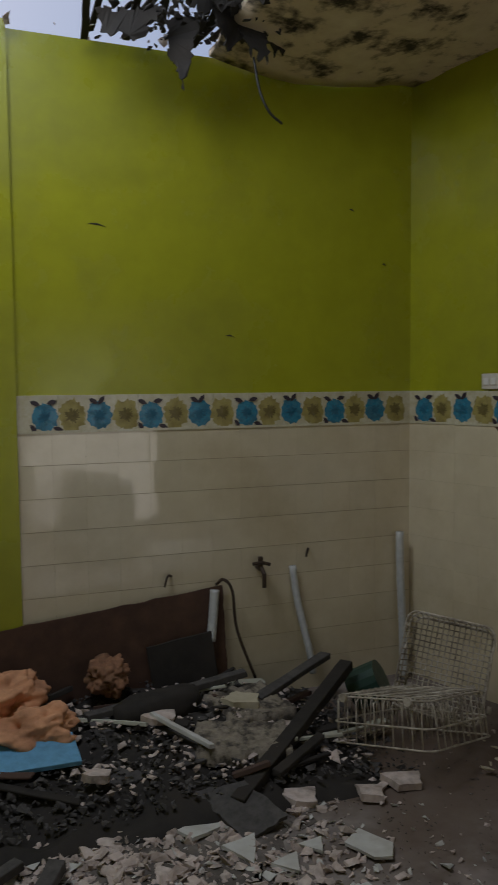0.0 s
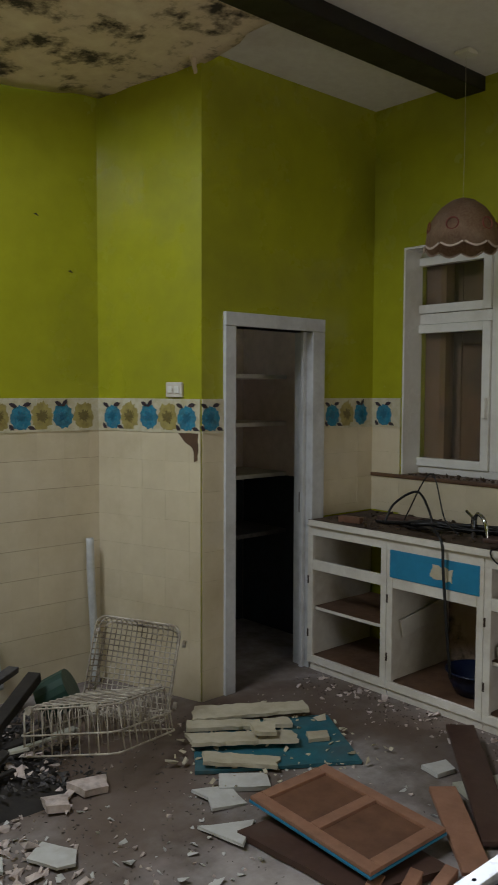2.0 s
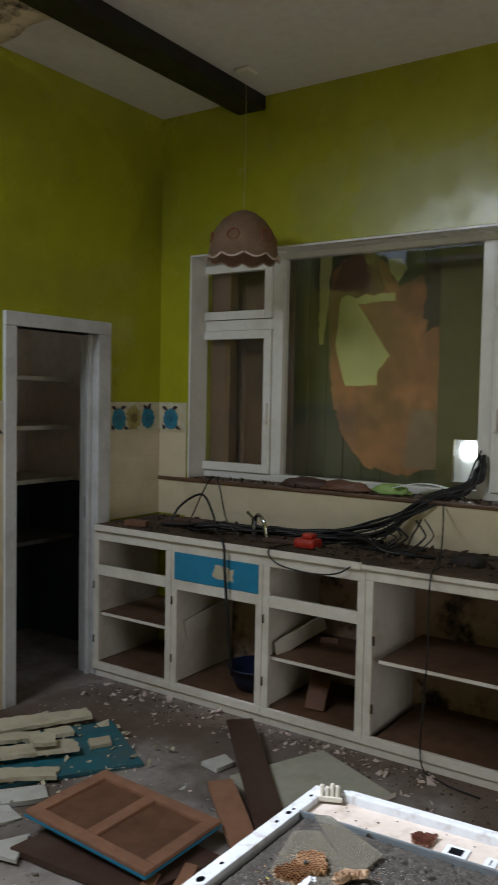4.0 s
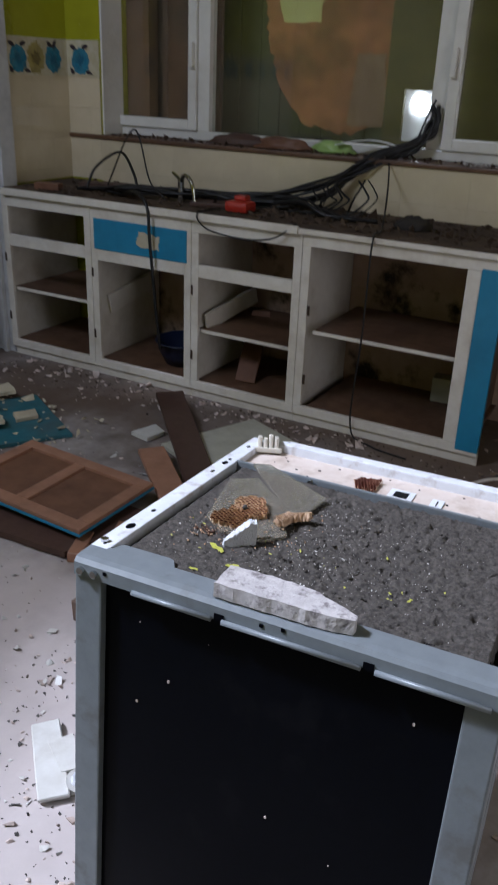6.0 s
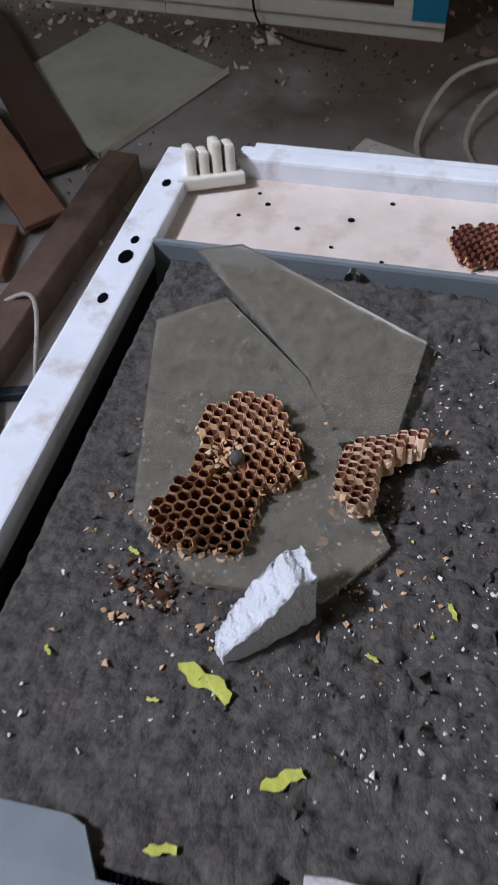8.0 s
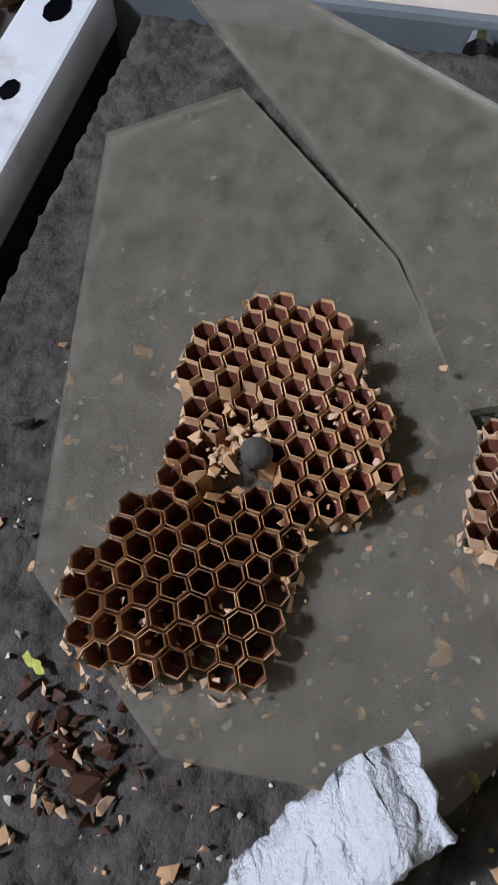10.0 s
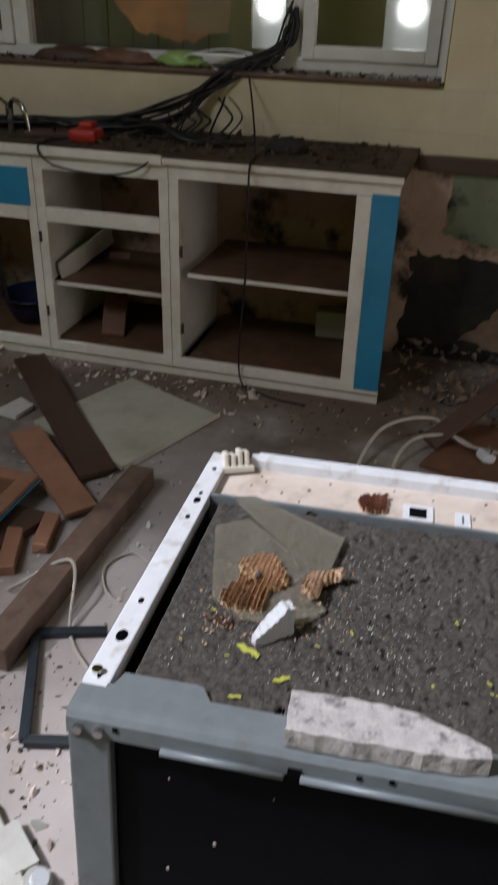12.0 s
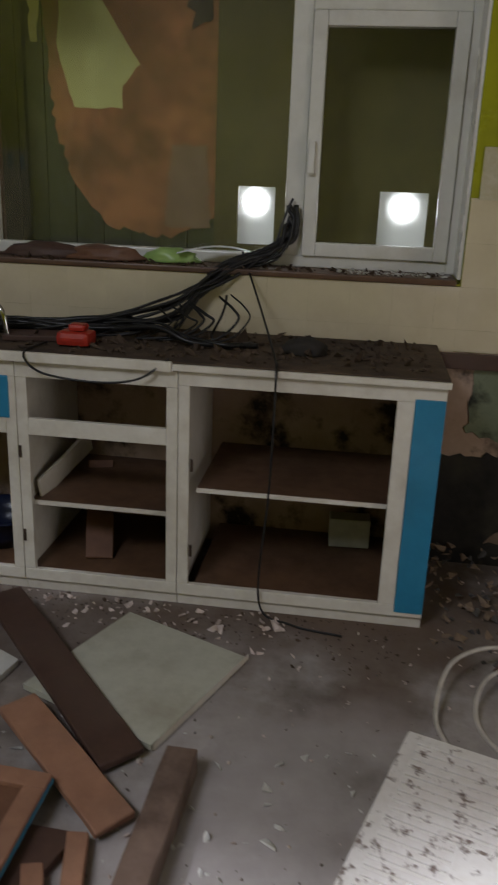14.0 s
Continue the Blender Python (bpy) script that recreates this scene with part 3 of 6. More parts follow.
def frame_bars(name, y0, y1, z0, z1, w, parent, material=UPVC, x0=FX0, x1=FX1):
    """Four bars round an opening, as one frame."""
    bm = bmesh.new()
    box(bm, x0, x1, y0, y0 + w, z0, z1, None, 0.005)
    box(bm, x0, x1, y1 - w, y1, z0, z1, None, 0.005)
    box(bm, x0 + 0.001, x1 - 0.001, y0 + w, y1 - w, z0, z0 + w, None, 0.005)
    box(bm, x0 + 0.001, x1 - 0.001, y0 + w, y1 - w, z1 - w, z1, None, 0.005)
    return part(name, bm, material, parent)


frame_bars("window_frame", 0.785, 3.335, 1.146, 2.52, 0.045, win)
part("mullion", boxed(FX0, FX1, 2.665, 2.735, 1.19, 2.475, 0.004), UPVC, win)
part("mullion", boxed(FX0, FX1, 1.395, 1.468, 1.19, 2.475, 0.004), UPVC, win)
part("transom", boxed(FX0, FX1, 2.735, 3.30, 2.065, 2.13, 0.004), UPVC, win)
part("transom", boxed(FX0, FX1, 0.83, 1.395, 2.065, 2.13, 0.004), UPVC, win)
for y0, y1, z0, z1, nm in ((2.737, 3.298, 2.132, 2.473, "top_light"), (2.737, 3.298, 1.192, 2.063, "casement"),
                           (0.832, 1.393, 2.132, 2.473, "top_light"), (0.832, 1.393, 1.192, 2.063, "casement")):
    c = frame_bars(nm, y0, y1, z0, z1, 0.052, win, UPVC, FX0 - 0.018, FX0 + 0.03)
    g = part("pane", boxed(4.335, 4.341, y0 + 0.045, y1 - 0.045, z0 + 0.045, z1 - 0.045, 0), GLASS, c)
    g.visible_shadow = False
    if nm == "casement":
        hy = y0 + 0.02 if y0 > 2 else y1 - 0.02
        part("handle", boxed(FX0 - 0.045, FX0 - 0.018, hy - 0.012, hy + 0.012, 1.5, 1.62, 0.004), UPVC, c)
g = part("pane", boxed(4.345, 4.351, 1.468, 2.665, 1.19, 2.476, 0), GLASS, win)
g.visible_shadow = False

lin = bmesh.new()
box(lin, XW + 0.002, FX0, 3.25 - 0.012, 3.249, 1.146, 2.519)
box(lin, XW + 0.002, FX0, 0.786, 0.786 + 0.012, 1.146, 2.519)
box(lin, XW + 0.002, FX0, 0.798, 3.238, 2.507, 2.519)
outer = bmesh.new()
box(outer, 4.384, 4.468, 3.10, 3.248, 1.15, 2.51)
tagged(part("window_reveal_outside", outer, CABIN), "dark outer reveal of the window", "trim", kind="structure")
tagged(part("window_reveal", lin, UPVC), "white painted window reveal", "trim", kind="structure")
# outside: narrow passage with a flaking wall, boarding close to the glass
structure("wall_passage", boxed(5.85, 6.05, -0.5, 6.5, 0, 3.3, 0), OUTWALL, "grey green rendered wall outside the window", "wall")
# the roof is added out of view to hold sky light off the passage
structure("passage_roof", boxed(4.80, 5.85, -0.5, 2.75, 2.95, 3.05, 0), OUTWALL, "unseen roof added to keep the outside dark", "roof")
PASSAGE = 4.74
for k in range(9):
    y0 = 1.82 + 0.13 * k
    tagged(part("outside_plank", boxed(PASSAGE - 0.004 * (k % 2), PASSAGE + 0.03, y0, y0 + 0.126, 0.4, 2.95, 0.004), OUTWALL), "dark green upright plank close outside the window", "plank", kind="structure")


def on_planks(name, pts, proud, material, label, category, seed, rough=0.007):
    """A torn sheet on the planks outside, its outline in y and z."""
    o = part(name, slab(ragged(pts, 0.03, rough, seed), 0, 0.003), material)
    o.matrix_basis = Matrix(((0, 0, -1, PASSAGE - proud), (1, 0, 0, 0), (0, 1, 0, 0), (0, 0, 0, 1)))
    return tagged(o, label, category, kind="structure")


on_planks("bare_board", [(2.60, 2.20), (2.57, 2.42), (2.50, 2.51), (2.31, 2.57), (2.18, 2.46), (2.12, 2.33), (1.97, 2.40), (1.84, 2.46), (1.80, 2.30), (1.81, 1.85), (1.80, 1.30), (2.02, 1.20), (2.30, 1.24), (2.47, 1.42), (2.55, 1.66)],
          0.006, ORANGEWALL, "orange brown torn sheet fixed outside the window", "torn sheet", 4, 0.012)
on_planks("pale_sheet", [(2.50, 2.30), (2.40, 2.33), (2.30, 2.29), (2.14, 2.30), (2.13, 2.25), (2.38, 2.24), (2.16, 1.92), (2.24, 1.83), (2.24, 1.74), (2.46, 1.74), (2.53, 1.98)],
          0.011, YELLOWWALL, "pale yellow torn paper on the orange sheet", "torn paper", 3, 0.004)
# scalloped brown dome: the lampshade's reflection in the pane, built as a patch
on_planks("brown_scrap", [(2.555, 2.31), (2.50, 2.50), (2.38, 2.56), (2.26, 2.50), (2.20, 2.32), (2.27, 2.285), (2.32, 2.305), (2.39, 2.275), (2.45, 2.30), (2.50, 2.28)],
          0.015, LAMPREFLECTION, "dark brown dome painting the lampshade mirrored in the pane", "torn paper", 7, 0.003)
on_planks("pale_scrap", [(2.19, 2.50), (2.10, 2.50), (2.06, 2.44), (2.12, 2.36), (2.17, 2.42)], 0.015, YELLOWWALL, "small pale torn paper on the planks", "torn paper", 8, 0.004)
on_planks("rusty_patch", [(1.96, 2.45), (1.86, 2.48), (1.82, 2.30), (1.86, 2.08), (1.93, 2.06), (1.95, 2.22)], 0.012, RUST, "dark rusty patch on the torn sheet", "rust", 9, 0.02)
on_planks("grey_scrap", [(2.02, 1.60), (1.86, 1.60), (1.84, 1.25), (2.05, 1.25)], 0.012, GREYPAPER, "faded grey pink torn paper", "torn paper", 10, 0.006)
on_planks("pale_strip", [(2.66, 2.55), (2.57, 2.55), (2.60, 2.2), (2.62, 2.0), (2.65, 2.0)], 0.008, YELLOWWALL, "narrow strip of pale green paint on the planks", "paint strip", 11, 0.006)
bm = bmesh.new()
for y0, y1, z0, z1 in ((0.3, 0.90, 0.5, 2.9), (0.90, 1.10, 0.5, 1.2), (0.90, 1.10, 1.44, 2.9), (1.10, 1.54, 0.5, 2.9), (1.54, 1.70, 0.5, 1.2), (1.54, 1.70, 1.44, 2.9), (1.70, 1.80, 0.5, 2.9)):
    box(bm, 4.60, 4.625, y0, y1, z0, z1)
bmesh.ops.remove_doubles(bm, verts=bm.verts[:], dist=1e-4)
for y0, y1 in ((2.72, 2.90), (2.903, 3.07), (3.073, 3.26), (3.263, 3.5)):
    tagged(part("outside_board", boxed(4.52, 4.54, y0, y1, 0.6, 2.9, 0.002), CABIN), "dark brown board covering the window outside", "board", kind="structure")
glow = bpy.data.materials.new("bright_overcast_sky")
glow.use_nodes = True
gp = glow.node_tree.nodes["Principled BSDF"]
gp.inputs["Base Color"].default_value = (0.8, 0.8, 0.8, 1)
gp.inputs["Emission Color"].default_value = (0.86, 0.94, 1.0, 1)
gp.inputs["Emission Strength"].default_value = 0.17
# small emissive discs make the round glare in front of the glowing sky sheet
glare = glow.copy()
glare.name = "gap_glare_glow"
glare.node_tree.nodes["Principled BSDF"].inputs["Emission Strength"].default_value = 9.0
for y in (1.635, 0.995):
    tagged(part("sky_glare", tube(bmesh.new(), [(4.675, y, 1.375), (4.685, y, 1.375)], 0.052, 20), glare), "glowing disc for the round glare in the gap", "sky", kind="structure")
tagged(part("backdrop", boxed(4.69, 4.70, 0.80, 1.765, 1.1, 1.56, 0), glow), "bright sky seen through the gaps outside", "sky", kind="structure")
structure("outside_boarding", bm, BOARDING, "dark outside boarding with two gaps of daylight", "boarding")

# ---- kitchen units ----
FR0, FR1 = 3.57, 3.592


def cabinet(y0, y1, label, drawer, opening_top=0.81, shelf=0.36, blue_end=False, stile=0.04, drawer_blue=False):
    """A doorless floor unit: face frame, sides, floor, shelf."""
    c = thing("cabinet", label, "cabinet", "kitchen units", at=pose(3.57, (y0 + y1) / 2, 0))

    def put(name, bm, material, lab="", parent=None):
        bmesh.ops.translate(bm, verts=bm.verts[:], vec=(-3.57, -(y0 + y1) / 2, 0))
        return part(name, bm, material, parent or c, lab)

    put("plinth", boxed(3.585, 3.60, y0 + 0.001, y1 - 0.001, 0.0, 0.052, 0.002), WHITE)
    put("bottom_rail", boxed(FR0, FR1, y0 + 0.001, y1 - 0.001, 0.045, 0.088, 0.003), WHITE)
    put("top_rail", boxed(FR0, FR1, y0 + 0.001, y1 - 0.001, opening_top, 0.868, 0.003), WHITE)
    right = 0.155 if blue_end else stile
    put("stile", boxed(FR0 + 0.0005, FR1, y1 - stile, y1 - 0.001, 0.088, opening_top, 0.003), WHITE)
    if blue_end:
        put("stile", boxed(FR0 + 0.0005, FR1, y0 + 0.098, y0 + 0.155, 0.088, opening_top, 0.003), WHITE)
        put("end_panel", boxed(FR0 - 0.003, FR1, y0 + 0.001, y0 + 0.098, 0.062, 0.83, 0.003), BLUE, "flat blue painted filler panel")
    else:
        put("stile", boxed(FR0 + 0.0005, FR1, y0 + 0.001, y0 + stile, 0.088, opening_top, 0.003), WHITE)
    if drawer:
        put("middle_rail", boxed(FR0 + 0.001, FR1, y0 + right, y1 - stile, 0.605, 0.665, 0.003), WHITE)
    if drawer_blue:
        d = put("drawer_front", boxed(FR0 - 0.004, FR1 - 0.004, y0 + stile * 0.6, y1 - stile * 0.6, 0.662, 0.812, 0.004), BLUE, "blue drawer front with a torn pale patch")
        pts = ragged([(-0.06, -0.035), (0.07, -0.045), (0.075, 0.02), (-0.05, 0.03)], 0.012, 0.008, 8)
        bm = slab(pts, 0, 0.003)
        bmesh.ops.transform(bm, matrix=Matrix(((0, 0, -1, -0.0035), (-1, 0, 0, -0.05), (0, 1, 0, 0.745), (0, 0, 0, 1))), verts=bm.verts[:])
        part("torn_patch", bm, CREAMSLAB, d)
    put("side_panel", boxed(FR1, 4.13, y1 - 0.018, y1 - 0.002, 0.05, 0.865, 0.001), WHITE)
    if not blue_end:
        put("side_panel", boxed(FR1, 4.13, y0 + 0.002, y0 + 0.018, 0.05, 0.865, 0.001), WHITE)
    else:
        put("side_panel", boxed(FR1, 4.13, y0 + 0.082, y0 + 0.098, 0.05, 0.865, 0.001), CABIN)
        y0 = y0 + 0.085
    put("floor_board", boxed(FR1, 4.13, y0 + 0.018, y1 - 0.018, 0.068, 0.085, 0.001), CABIN)
    if shelf:
        put("shelf", boxed(FR1 + 0.02, 4.13, y0 + 0.018, y1 - 0.018, shelf, shelf + 0.016, 0.002), CABIN)
        put("shelf_edge", boxed(FR1 + 0.012, FR1 + 0.02, y0 + 0.018, y1 - 0.018, shelf, shelf + 0.016, 0.001), WHITE)
    for z in (0.2, 0.52):
        put("hinge", boxed(FR0 - 0.004, FR0 + 0.001, y1 - 0.012, y1 - 0.002, z, z + 0.045, 0.001), RUST)
    return c


cabinet(2.885, 3.475, "white doorless kitchen unit with an empty drawer slot", True)
cabinet(2.29, 2.885, "white doorless sink unit with a blue drawer front", True, shelf=0, drawer_blue=True)
cabinet(1.722, 2.29, "white doorless kitchen unit with a broken shelf", True, shelf=0.33)
cabinet(0.85, 1.722, "wide white doorless kitchen unit with a blue end panel", False, opening_top=0.82, blue_end=True, shelf=0.43)
structure("wall_window_low", boxed(XW - 0.010, XW - 0.002, 0.86, YD - 0.13, 0.0, 0.87, 0), MOULDWALL, "stained mouldy plaster behind the units", "wall")
wt = thing("worktop", "rotten brown worktop with a chipped white front edge", "worktop")
part("board", boxed(3.565, XW - 0.012, 0.845, YD - 0.01, 0.870, 0.900, 0.003), WORKTOP, wt)
part("edging", boxed(3.545, 3.564, 1.74, YD - 0.03, 0.868, 0.902, 0.004), WHITE, wt, "white painted front edge")
part("edging", boxed(3.549, 3.564, 0.842, 1.738, 0.872, 0.894, 0.003), WHITE, wt, "flaking white front edge")

# wall beside the units
edge = [(-1.59 + 0.06 * k, 0.47 + 0.13 * noise.noise(Vector((k * 0.33, 0, 7)))) for k in range(41)]
o = part("wall_mould", slab(ragged([(0.855, 0.0)] + [(y, z) for y, z in edge[::-1] if y < 0.84] + [(-1.59, 0.0)], 0.03, 0.018, 12), 0, 0.004), BLACKWALL)
o.matrix_basis = Matrix(((0, 0, -1, XW - 0.0095), (1, 0, 0, 0), (0, 1, 0, 0), (0, 0, 0, 1)))
tagged(o, "black mould climbing the bare plaster wall", "mould", kind="structure")
structure("wall_strip_mid", boxed(XW - 0.009, XW - 0.001, -1.59, 0.859, 0.0, 0.876, 0), MOULDWALL, "mouldy bare plaster under the tiles", "wall")
tagged(part("wall_batten", boxed(XW - 0.045, XW - 0.013, -0.3, 0.84, 0.818, 0.875, 0.004), BROWNBOARD), "dark varnished timber batten along the wall", "batten", kind="structure")
tagged(part("trim_post", boxed(XW - 0.05, XW - 0.014, 0.28, 0.345, 0.88, 1.12, 0.004), BROWNBOARD), "dark wooden upright against the tiles", "trim", kind="structure")


def on_wall(name, pts, proud, material, label, category, seed, rough=0.012):
    """A patch on the window wall, its outline in y and z."""
    o = part(name, slab(ragged(pts, 0.025, rough, seed), 0, 0.003), material)
    o.matrix_basis = Matrix(((0, 0, -1, XW - proud), (1, 0, 0, 0), (0, 1, 0, 0), (0, 0, 0, 1)))
    return tagged(o, label, category, kind="structure")


on_wall("green_paint_patch", [(0.70, 0.82), (0.70, 0.56), (0.50, 0.52), (0.30, 0.50), (-0.4, 0.56), (-0.4, 0.82)], 0.0105, SAGE, "flaking grey green paint above the mould", "paint patch", 31)
on_wall("bare_plaster_patch", [(0.58, 0.10), (0.47, 0.20), (0.42, 0.29), (0.30, 0.335), (0.26, 0.19), (0.33, 0.09), (0.42, 0.07)], 0.0145, BAREPLASTER, "bare tan plaster where the black skin has fallen", "plaster patch", 32)
# lampshade
LX, LY = 3.779, 2.592
lamp = thing("pendant_lamp", "pendant lamp with a scalloped woven pinkish shade", "lamp", at=pose(LX, LY, 0))
bm = bmesh.new()
rings = []
N = 48
for i, (r, z) in enumerate(((0.012, 2.645), (0.06, 2.63), (0.115, 2.59), (0.155, 2.535), (0.180, 2.46), (0.190, 2.40))):
    rings.append([bm.verts.new((r * math.cos(k * math.tau / N), r * math.sin(k * math.tau / N), z - (0.022 * abs(math.sin(k * math.tau / N * 5)) if i == 5 else 0))) for k in range(N)])
for a, b in zip(rings, rings[1:]):
    for k in range(N):
        bm.faces.new((a[k], a[(k + 1) % N], b[(k + 1) % N], b[k]))
bm.faces.new(rings[0])
out = bmesh.ops.solidify(bm, geom=bm.faces[:], thickness=0.004)
part("shade", bm, SHADE, lamp, "scalloped woven shade", True)
for k in range(10):
    a = (k + 0.5) * math.tau / 10
    bm = tube(bmesh.new(), [(0.193 * math.cos(a + 0.29 * (j / 6 - 0.5) * 2), 0.193 * math.sin(a + 0.29 * (j / 6 - 0.5) * 2), 2.397 - 0.022 * math.cos((j / 6 - 0.5) * math.pi)) for j in range(7)], 0.006, 6)
    part("scallop_trim", bm, SHADEPALE, lamp)
for k in range(6):
    a = k * math.tau / 6 + 0.3
    ring = [(0.030 * math.cos(j * math.tau / 14), 0.030 * math.sin(j * math.tau / 14)) for j in range(14)]
    bm = tube(bmesh.new(), [((0.177 - 0.25 * max(0, v) - 0.0 * u) * math.cos(a + u / 0.17), (0.177 - 0.25 * max(0, v)) * math.sin(a + u / 0.17), 2.49 + v) for u, v in ring], 0.0035, 5, True)
    part("woven_motif", bm, mat("dark_red_thread", (0.28, 0.07, 0.05), 0.8) if k == 0 else bpy.data.materials["dark_red_thread"], lamp)
part("cord", tube(bmesh.new(), [(0, 0, 2.64), (0.004, 0, 3.0), (0, 0, 3.36)], 0.0009), CREAMSLAB, lamp)
part("ceiling_rose", boxed(-0.045, 0.045, -0.045, 0.045, 3.352, 3.379, 0.012), WHITE, lamp)
# marks on the paint and a broken corner
for k, (x, z, w) in enumerate(((0.83, 2.42, 0.09), (1.50, 1.90, 0.055), (2.40, 2.30, 0.03), (2.20, 2.58, 0.03))):
    bm = bmesh.new()
    slab([(-w / 2, 0.004), (0, 0.010), (w / 2, -0.006), (0.01, 0.0)], 0, 0.0025, bm)
    o = part("paint_tear", bm, LATH)
    o.matrix_basis = pose(x, YN - 0.0005, z, 90, 0, 0)
    tagged(o, "small tear in the green wall paint", "paint tear", kind="structure")
bm = slab(ragged([(-0.10, 0.0), (0.035, 0.0), (0.03, -0.14), (0.01, -0.15), (0.0, -0.08), (-0.05, -0.05)], 0.02, 0.004, 6), 0, 0.010)
o = part("chipped_corner", bm, CABIN)
o.matrix_basis = RETURN @ pose(0.66, -0.0005, ZB - 0.006, 90, 0, 0)
tagged(o, "brown plaster where a corner tile has broken away", "chipped tile", kind="structure")

# ---- pipes and tap on the north wall ----


def pipe(pts, r, label, material=PIPE, name="waste_pipe", category="pipe"):
    return single(name, tube(bmesh.new(), smooth_path(pts, 6), r, 12), material, label, category, smooth=True)


pipe([(2.47, 4.10, 0.83), (2.475, 4.10, 0.6), (2.485, 4.09, 0.3), (2.49, 4.08, 0.0)], 0.022, "upright grimy white waste pipe in the corner")
pipe([(1.83, 4.13, 0.69), (1.85, 4.11, 0.5), (1.90, 4.06, 0.22), (1.91, 4.05, 0.12)], 0.019, "leaning white waste pipe")
pipe([(1.385, 4.11, 0.61), (1.37, 4.09, 0.5), (1.345, 4.06, 0.36)], 0.024, "short broken white waste pipe")
pipe([(1.40, 4.13, 0.63), (1.43, 4.10, 0.66), (1.47, 4.08, 0.60), (1.49, 4.07, 0.4), (1.57, 4.02, 0.15)], 0.008, "bent grey hose hanging from the wall", RUST, "hose", "hose")
tap = thing("wall_tap", "rusted wall tap over the debris", "tap", at=pose(1.635, YN - 0.01, 0.70))
part("body", tube(bmesh.new(), [(0, 0, 0), (0, -0.07, 0), (0, -0.10, -0.02), (0, -0.10, -0.09)], 0.012, 8), RUST, tap)
part("wheel", tube(bmesh.new(), [(-0.05, -0.07, 0.03), (0, -0.07, 0.035), (0.045, -0.07, 0.02)], 0.009, 8), RUST, tap)
part("valve", tube(bmesh.new(), [(0, -0.05, -0.01), (0, -0.05, 0.06)], 0.014, 8), RUST, tap)
for x, z, s in ((1.935, 0.765, 1), (1.17, 0.69, 1.4)):
    single("wall_hook", tube(bmesh.new(), smooth_path([(x, YN - 0.005, z), (x - 0.02 * s, YN - 0.04, z + 0.01), (x - 0.035 * s, YN - 0.05, z - 0.03 * s)], 5), 0.006, 6), RUST, "small rusty bracket on the tiles", "bracket", "wall brackets")

# ---- wire dish racks ----


def rack(name, w, d, h, pitch, m, label, pegs=True):
    """A dishwasher basket: rim wires, upright hoops, base grid, pegs and wheels."""
    t = thing(name, label, "dish rack", "wire racks", at=m)

    def loop(z, inset):
        a, b, r = w / 2 - inset, d / 2 - inset, 0.05
        pts = []
        for cx, cy, s in ((a - r, b - r, 0), (-a + r, b - r, 90), (-a + r, -b + r, 180), (a - r, -b + r, 270)):
            pts += [(cx + r * math.cos(radians(s + k * 22.5)), cy + r * math.sin(radians(s + k * 22.5)), z) for k in range(5)]
        return pts

    bm = bmesh.new()
    for z, i in ((h, 0), (h * 0.62, 0.006), (0.03, 0.02)):
        tube(bm, loop(z, i), 0.0045, 6, True)
    part("rim", bm, WIRE, t, "", True)
    n = int(w / pitch)
    one = mesh_of(tube(bmesh.new(), [(0, -d / 2, h), (0, -d / 2 + 0.012, 0.05), (0, -d / 2 + 0.04, 0.022), (0, d / 2 - 0.04, 0.022), (0, d / 2 - 0.012, 0.05), (0, d / 2, h)], 0.0032, 5), "cross_wire", WIRE, True)
    for k in range(1, n):
        o = new("cross_wire", one)
        o.parent, o.location = t, (-w / 2 + k * w / n, 0, 0)
    n = int(d / pitch)
    one = mesh_of(tube(bmesh.new(), [(-w / 2, 0, h), (-w / 2 + 0.012, 0, 0.05), (-w / 2 + 0.04, 0, 0.026), (w / 2 - 0.04, 0, 0.026), (w / 2 - 0.012, 0, 0.05), (w / 2, 0, h)], 0.0032, 5), "length_wire", WIRE, True)
    for k in range(1, n):
        o = new("length_wire", one)
        o.parent, o.location = t, (0, -d / 2 + k * d / n, 0)
    if pegs:
        one = mesh_of(tube(bmesh.new(), [(0, -0.03, 0.026), (0, -0.012, h * 0.9), (0, 0.012, h * 0.9), (0, 0.03, 0.026)], 0.0026, 5), "plate_peg", WIRE, True)
        for i in range(10):
            for j in range(2):
                o = new("plate_peg", one)
                o.parent, o.location = t, (-w / 2 + 0.06 + i * (w - 0.12) / 9, -d / 4 + j * d / 2, 0)
    for sx in (-1, 1):
        for y in (-d * 0.32, d * 0.32):
            bm = bmesh.new()
            tube(bm, [(sx * (w / 2 + 0.004), y, 0.03), (sx * (w / 2 + 0.02), y, 0.03)], 0.018, 12)
            part("wheel", bm, WIRE, t)
    return t


rack("dish_rack", 0.50, 0.52, 0.22, 0.046, pose(2.02, 3.29, 0.30, 168, 10, 24), "dirty white wire dishwasher basket lying upside down on the rubble")
rack("dish_rack", 0.42, 0.46, 0.14, 0.026, pose(2.38, 3.50, 0.27, 72, 6, -48), "dirty white wire basket standing on edge", False)

# ---- rubble helpers ----


